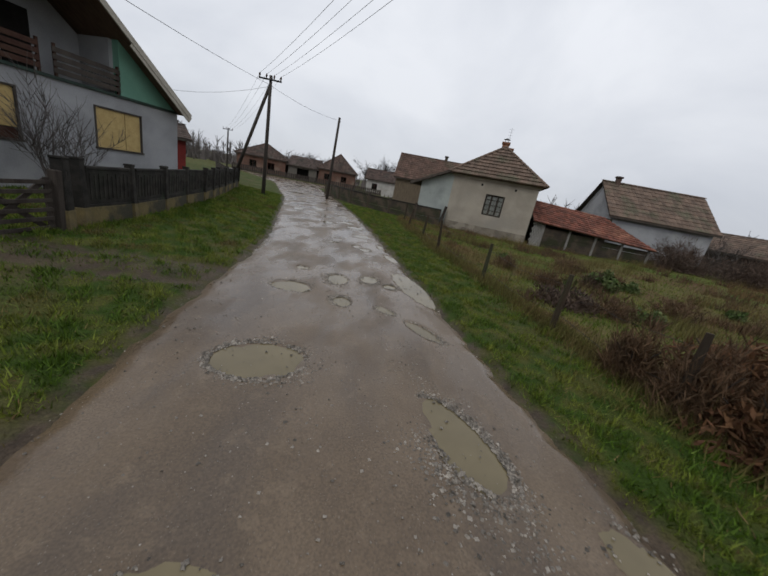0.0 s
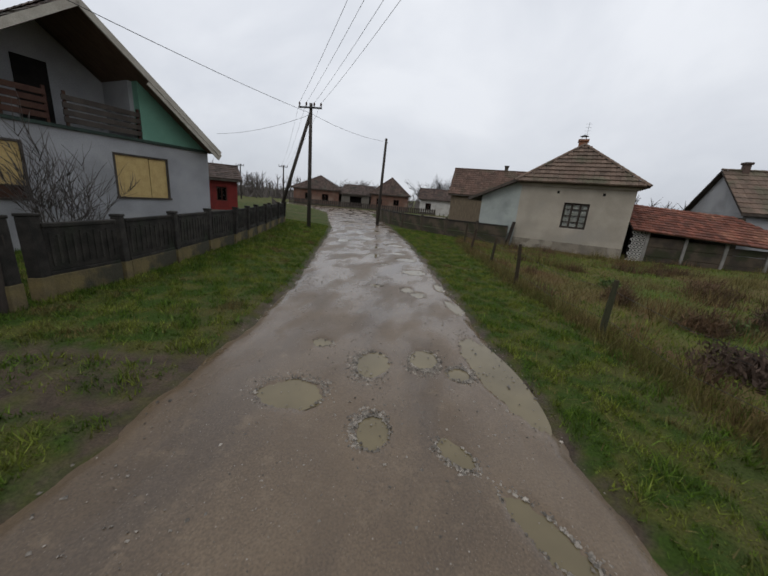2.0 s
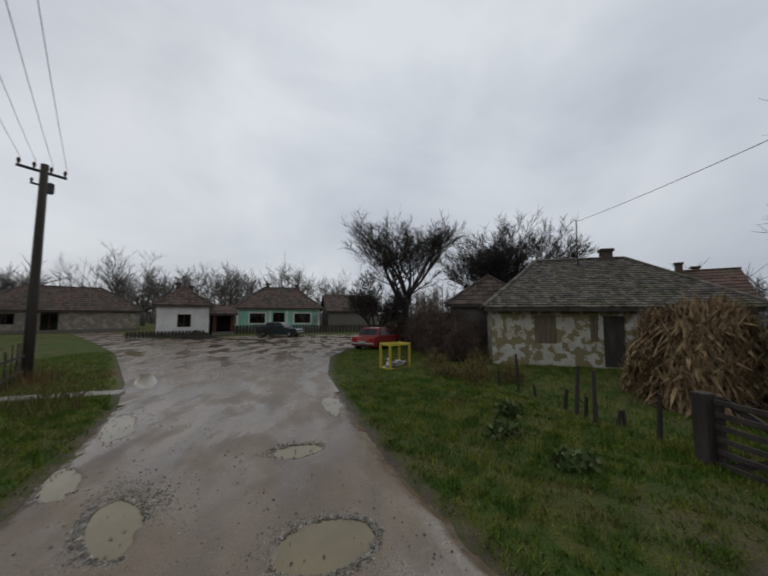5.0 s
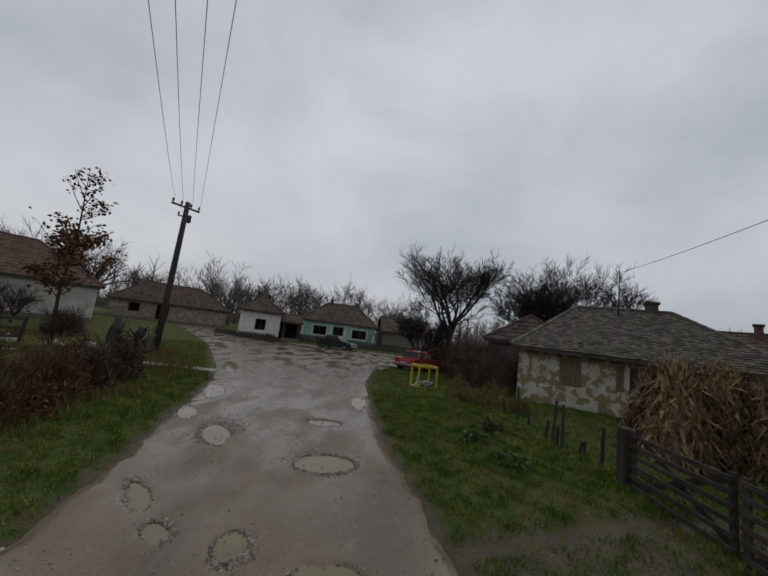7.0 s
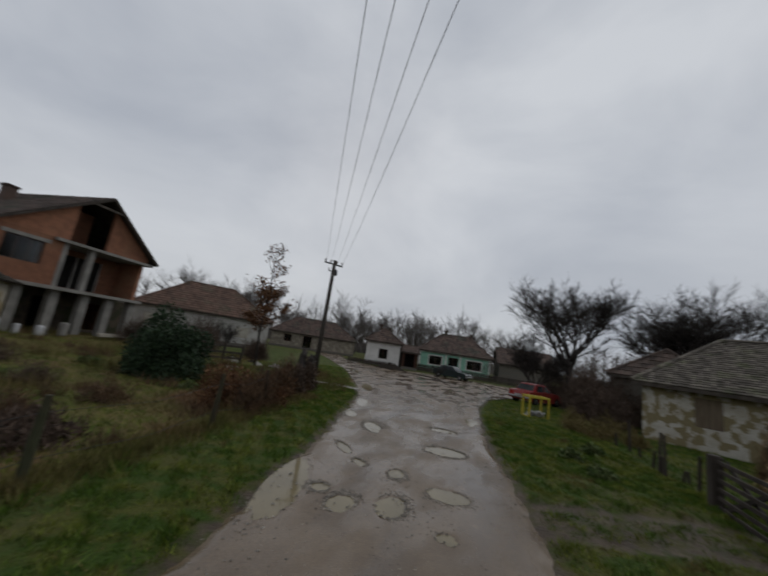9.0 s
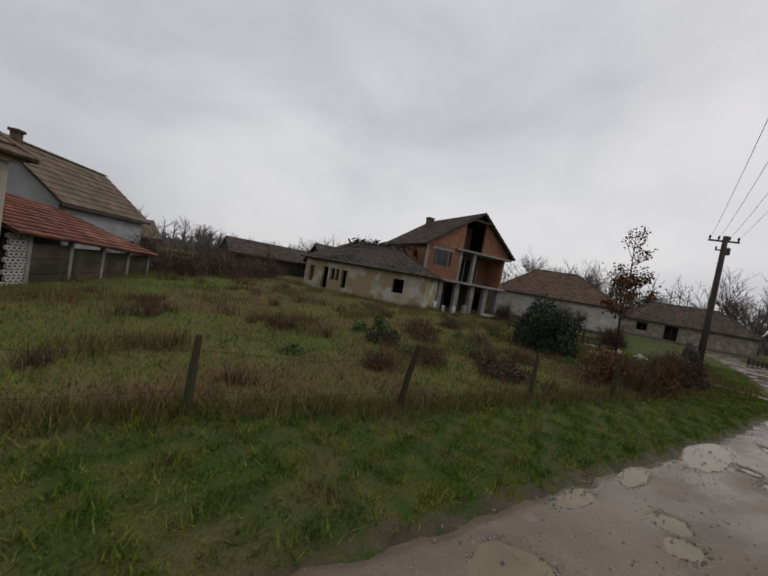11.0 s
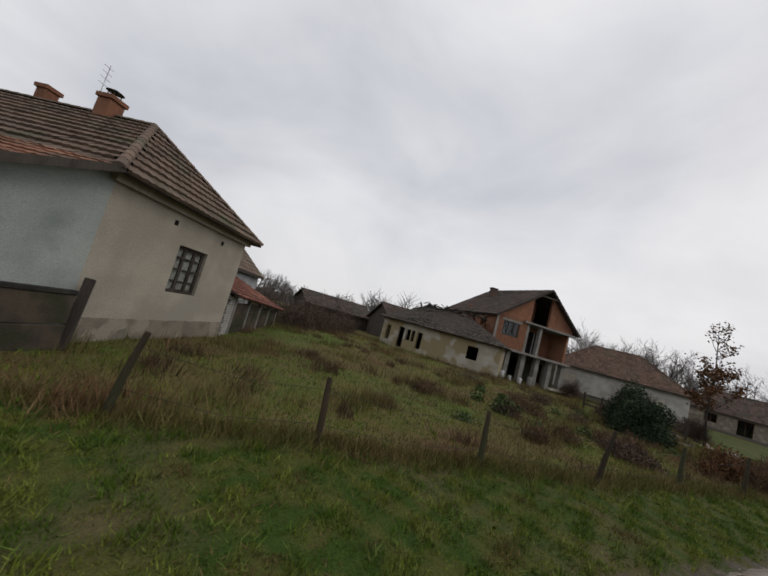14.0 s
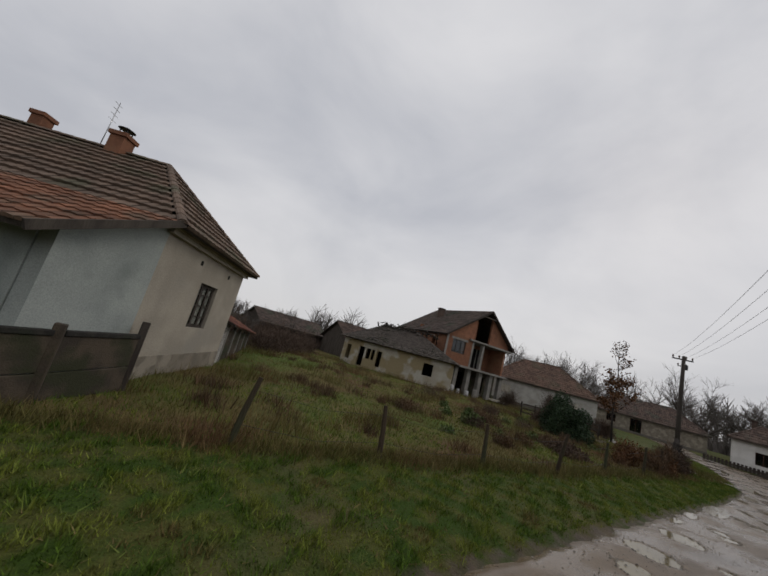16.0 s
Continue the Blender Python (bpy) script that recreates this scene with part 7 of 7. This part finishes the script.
def rail_fence(x0, y0, x1, y1):
    f = thing("rail_fence", "dark fence of horizontal wooden rails in the yard", "fence", group="garden fences")
    for i in range(4):
        t = i / 3
        part("post", boxes((-0.06, 0.06, -0.06, 0.06, -0.2, 1.15), bevel=0.01), M["wood_dark"], f).matrix_basis = pose(x0 + (x1 - x0) * t, y0 + (y1 - y0) * t, 0, 0, 3 - 2 * i, 40)
    for z in (0.3, 0.62, 0.98):
        bm = bmesh.new()
        beam(bm, (x0, y0 - 0.08, z), (x1, y1 - 0.08, z + 0.03), 0.04, 0.11)
        part("rail", bm, M["wood_grey"], f)
    return f


rail_fence(13.9, -1.6, 12.2, -3.9)
rail_fence(16.6, -0.6, 14.6, -3.0)
for i, (x, y, a, L) in enumerate(((11.4, -2.2, 20, 1.6), (10.6, -1.6, -35, 1.3), (12.6, -0.4, 60, 1.5), (9.4, -3.4, 10, 1.1), (11.0, 0.3, 25, 1.4))):
    ob = tagged(new("loose_board", None), "pale weathered board lying in the grass", "board", "loose boards")
    ob.matrix_basis = pose(x, y, float(ground_height(x, y)) + 0.03, 0, 3, a)
    part("plank", boxes((-L / 2, L / 2, -0.09, 0.09, 0.0, 0.03), bevel=0.005), M["rubble"], ob)
for x, y, a, L, w in ((5.6, -3.6, 8, 2.6, 0.5), (-6.9, 14.0, 20, 1.1, 0.5)):
    bm = boxes((-L / 2, L / 2, -w / 2, w / 2, -0.1, 0.05), bevel=0.015)
    me = bpy.data.meshes.new("culvert_slab")
    bm.to_mesh(me)
    bm.free()
    me.materials.append(M["rubble"])
    tagged(new("culvert_slab", me), "pale concrete slab bridging the verge ditch", "slab").matrix_basis = pose(x, y, 0.02, 0, 0, a)


# ---- far woods along the horizon ----
def far_woods():
    rnd = random.Random(77)
    v, f = [], []
    for k in range(1300):
        a = rnd.uniform(0, 2 * math.pi)
        R = rnd.uniform(78, 140)
        x, y, h = R * math.cos(a), 8 + R * math.sin(a), rnd.uniform(5.5, 12.0) * (0.6 if a < 3.3 else 1.0)
        w = 0.07
        b = Vector((x, y, -0.2))
        side = Vector((-math.sin(a), math.cos(a), 0))
        tube(v, f, [b, b + Vector((0, 0, h * 0.5)), b + Vector((0, 0, h))], [0.2, 0.14, 0.03], 4)
        for j in range(24):
            z = rnd.uniform(0.05, 0.85) * h
            p = b + Vector((0, 0, z))
            e = p + side * rnd.uniform(-0.42, 0.42) * h * (1.1 - z / h) + Vector((rnd.uniform(-0.2, 0.2) * h, rnd.uniform(-0.2, 0.2) * h, rnd.uniform(0.08, 0.32) * h))
            tube(v, f, [p, e], [w, 0.03], 3)
        for j in range(5):
            p = b + side * rnd.uniform(-3, 3)
            tube(v, f, [p, p + Vector((rnd.uniform(-1, 1), rnd.uniform(-1, 1), rnd.uniform(1.0, 3.0)))], [0.5, 0.1], 4)
    # the treeline's soft haze comes from the paler bark colour
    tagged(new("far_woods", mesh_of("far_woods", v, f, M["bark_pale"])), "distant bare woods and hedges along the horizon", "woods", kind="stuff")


far_woods()


# ---- gravel and grass ----
def strew(name, label, category, pos, size, mat, seed, flat=0.6):
    """Small five-faced stones at given places, joined."""
    rnd = np.random.default_rng(seed)
    n = len(pos)
    ang = rnd.random(n) * 6.28
    v = np.zeros((n, 5, 3))
    for k in range(4):
        a = ang + k * 1.57 + rnd.normal(size=n) * 0.25
        r = size * (0.75 + 0.5 * rnd.random(n))
        v[:, k] = pos + np.stack([r * np.cos(a), r * np.sin(a), -0.2 * size], -1)
    v[:, 4] = pos + np.stack([rnd.normal(size=n) * size * 0.2, rnd.normal(size=n) * size * 0.2, size * flat], -1)
    f = []
    for i in range(n):
        b = i * 5
        f += [(b, b + 1, b + 4), (b + 1, b + 2, b + 4), (b + 2, b + 3, b + 4), (b + 3, b, b + 4)]
    return tagged(new(name, mesh_of(name, v.reshape(-1, 3).tolist(), f, mat)), label, category, kind="stuff")


def road_gravel():
    rnd = np.random.default_rng(4)
    pos, size = [], []
    for k, p in enumerate(PUDDLES):
        heavy = (1300 if k == 0 else 3000) if k in (0, 9) else (460 if k in (1, 2, 3, 4, 5, 7, 10) else (220 if k in (6, 13, 14, 20, 21) else 70))
        cx, cy, rx, ry, turn = p
        a = rnd.random(heavy) * 6.28
        if k not in (0, 9):
            a = k * 1.7 + rnd.normal(size=heavy) * 1.1
        lean = 0.5 + 0.5 * np.cos(a - k * 1.7)
        r = 1.05 + np.abs(rnd.normal(size=heavy)) * (0.10 + 0.36 * lean) * (2.0 if k == 9 else 0.8)
        u, w = rx * r * np.cos(a), ry * r * np.sin(a)
        t = radians(turn)
        pos.append(np.stack([cx + u * math.cos(t) - w * math.sin(t), cy + u * math.sin(t) + w * math.cos(t), np.full(heavy, 0.012)], -1))
        size.append(0.007 + 0.018 * rnd.random(heavy) ** 2)
    m = 6500
    y = rnd.random(m) * 26 - 2
    t = rnd.random(m)
    x = along(ROAD_L, y) * (1 - t) + along(ROAD_R, y) * t
    pos.append(np.stack([x, y, np.full(m, 0.014)], -1))
    size.append(0.005 + 0.017 * rnd.random(m) ** 3)
    strew("gravel", "loose wet gravel round the potholes and on the lane", "gravel", np.concatenate(pos), np.concatenate(size), M["gravel"], 6)


road_gravel()


def blades(name, label, px, py, height, width, mat, seed, lean=0.5):
    rnd = np.random.default_rng(seed)
    n = len(px)
    z = ground_height(px, py)
    a = rnd.random(n) * 6.28
    h = height * (0.5 + rnd.random(n))
    w = width * (0.6 + 0.8 * rnd.random(n))
    base = np.stack([px, py, z - 0.01], -1)
    side = np.stack([np.cos(a) * w, np.sin(a) * w, 0 * a], -1)
    b = rnd.random(n) * 6.28
    k = lean * h * rnd.random(n)
    tip = base + np.stack([np.cos(b) * k, np.sin(b) * k, h], -1)
    v = np.stack([base - side, base + side, tip], 1).reshape(-1, 3).astype(np.float32)
    me = bpy.data.meshes.new(name)
    me.vertices.add(3 * n)
    me.vertices.foreach_set("co", v.ravel())
    me.loops.add(3 * n)
    me.loops.foreach_set("vertex_index", np.arange(3 * n, dtype=np.int32))
    me.polygons.add(n)
    me.polygons.foreach_set("loop_start", np.arange(0, 3 * n, 3, dtype=np.int32))
    me.update(calc_edges=True)
    me.materials.append(mat)
    return tagged(new(name, me), label, "grass", kind="stuff")


def keep_grass(px, py, edge=0.12):
    ok = ~(inside(PAVED, px, py) | inside(YARD, px, py) | inside(CROSS, px, py))
    d = np.minimum(np.minimum(dist_line(ROAD_L, px, py), dist_line(ROAD_R, px, py)), dist_line(YARD, px, py))
    rnd = np.random.default_rng(1)
    ok &= d > edge * (0.4 + 1.2 * rnd.random(px.shape))
    track = dist_line(TRACK, px, py)
    ok &= (track > 0.4) | (rnd.random(px.shape) < 0.6)
    ok &= np.minimum(dist_line(RUTS[0], px, py), dist_line(RUTS[1], px, py)) > 0.16 * (0.5 + rnd.random(px.shape))
    return ok


def grass_cover():
    rnd = np.random.default_rng(10)

    def scatter(n, x0, x1, y0, y1):
        return x0 + (x1 - x0) * rnd.random(n), y0 + (y1 - y0) * rnd.random(n)

    def clump(px, py, s, seed, lo):
        return wave(px, py, s, seed) + 0.35 * rnd.random(px.shape) > lo
    # verges close to the lane
    px, py = scatter(560000, -7.2, 5.0, -4.0, 27.0)
    d = np.minimum(dist_line(ROAD_L, px, py), dist_line(ROAD_R, px, py))
    m = keep_grass(px, py) & (d < 4.2) & (px < along(FENCE_R, py) + 0.5) & (wave(px, py, 3.3, 6.1) + 0.5 * wave(px, py, 8.1, 1.1) + 0.5 * rnd.random(len(px)) > -0.45)
    blades("verge_grass", "short wet green grass on the verges", px[m], py[m], 0.022 + 0.062 * np.clip(0.4 + 1.2 * wave(px[m], py[m], 5.3, 0.3) + 0.7 * wave(px[m], py[m], 11.7, 2.3), 0, 1.4), 0.0075, M["grass"], 1, 1.1)
    m2 = m & clump(px, py, 3.6, 0.7, 0.35) & (rnd.random(len(px)) < 0.22)
    blades("verge_tufts", "longer pale green grass tufts on the verges", px[m2], py[m2], 0.070, 0.0065, M["grass_light"], 2, 1.8)
    m3 = m & (rnd.random(len(px)) < 0.05)
    blades("verge_straw", "dead straw blades lying in the verge grass", px[m3], py[m3], 0.05, 0.007, M["grass_dry"], 12, 2.5)
    # behind: verge by the cottage
    px, py = scatter(120000, -12.0, 12.0, -14.0, 3.0)
    m = keep_grass(px, py, 0.3)
    blades("yard_grass", "green grass about the junction and cottage yard", px[m], py[m], 0.08, 0.011, M["grass"], 3, 0.8)
    px, py = scatter(90000, -14.0, -6.0, 2.0, 24.0)
    m = keep_grass(px, py, 0.3)
    blades("garden_grass", "green grass behind the concrete fence", px[m], py[m], 0.09, 0.011, M["grass"], 4, 0.8)
    # the field
    px, py = scatter(420000, -0.5, 30.0, -8.0, 27.0)
    inf = (px > along(FENCE_R, py) + 0.0) & keep_grass(px, py, 0.4)
    near = np.exp(-np.clip(px - along(FENCE_R, py), 0, 40) / 9)
    m = inf & (rnd.random(len(px)) < 0.15 + 0.85 * near)
    g = clump(px, py, 0.55, 1.9, 0.02)
    blades("field_grass", "rank dry brown grass of the fallow field", px[m & ~g], py[m & ~g], 0.13, 0.008, M["grass_dry"], 5, 1.3)
    blades("field_green", "patches of green grass in the fallow field", px[m & g], py[m & g], 0.09, 0.009, M["grass"], 6, 1.3)
    w = inf & clump(px, py, 0.8, 4.2, 0.62) & (rnd.random(len(px)) < 0.35)
    blades("field_weeds", "tall withered weeds in the fallow field", px[w], py[w], 0.38, 0.010, M["grass_dry"], 7, 0.6)
    cx, cy = scatter(130, 1.0, 20.0, -3.0, 24.0)
    n = 90
    px = np.repeat(cx, n) + rnd.normal(size=130 * n) * np.repeat(0.1 + 0.28 * rnd.random(130), n)
    py = np.repeat(cy, n) + rnd.normal(size=130 * n) * np.repeat(0.1 + 0.28 * rnd.random(130), n)
    m = (px > along(FENCE_R, py) + 0.1) & keep_grass(px, py, 0.4)
    blades("field_dock", "clumps of withered brown weeds in the field", px[m], py[m], 0.30, 0.012, M["dock"], 9, 0.8)
    # rough strip under the fence
    py = rnd.random(14000) * 25 + 0.5
    px = along(FENCE_R, py) + rnd.normal(size=14000) * 0.22
    m = keep_grass(px, py, 0.4)
    blades("fence_weeds", "long dry grass along the field fence", px[m], py[m], 0.20, 0.008, M["grass_dry"], 8, 0.9)


grass_cover()
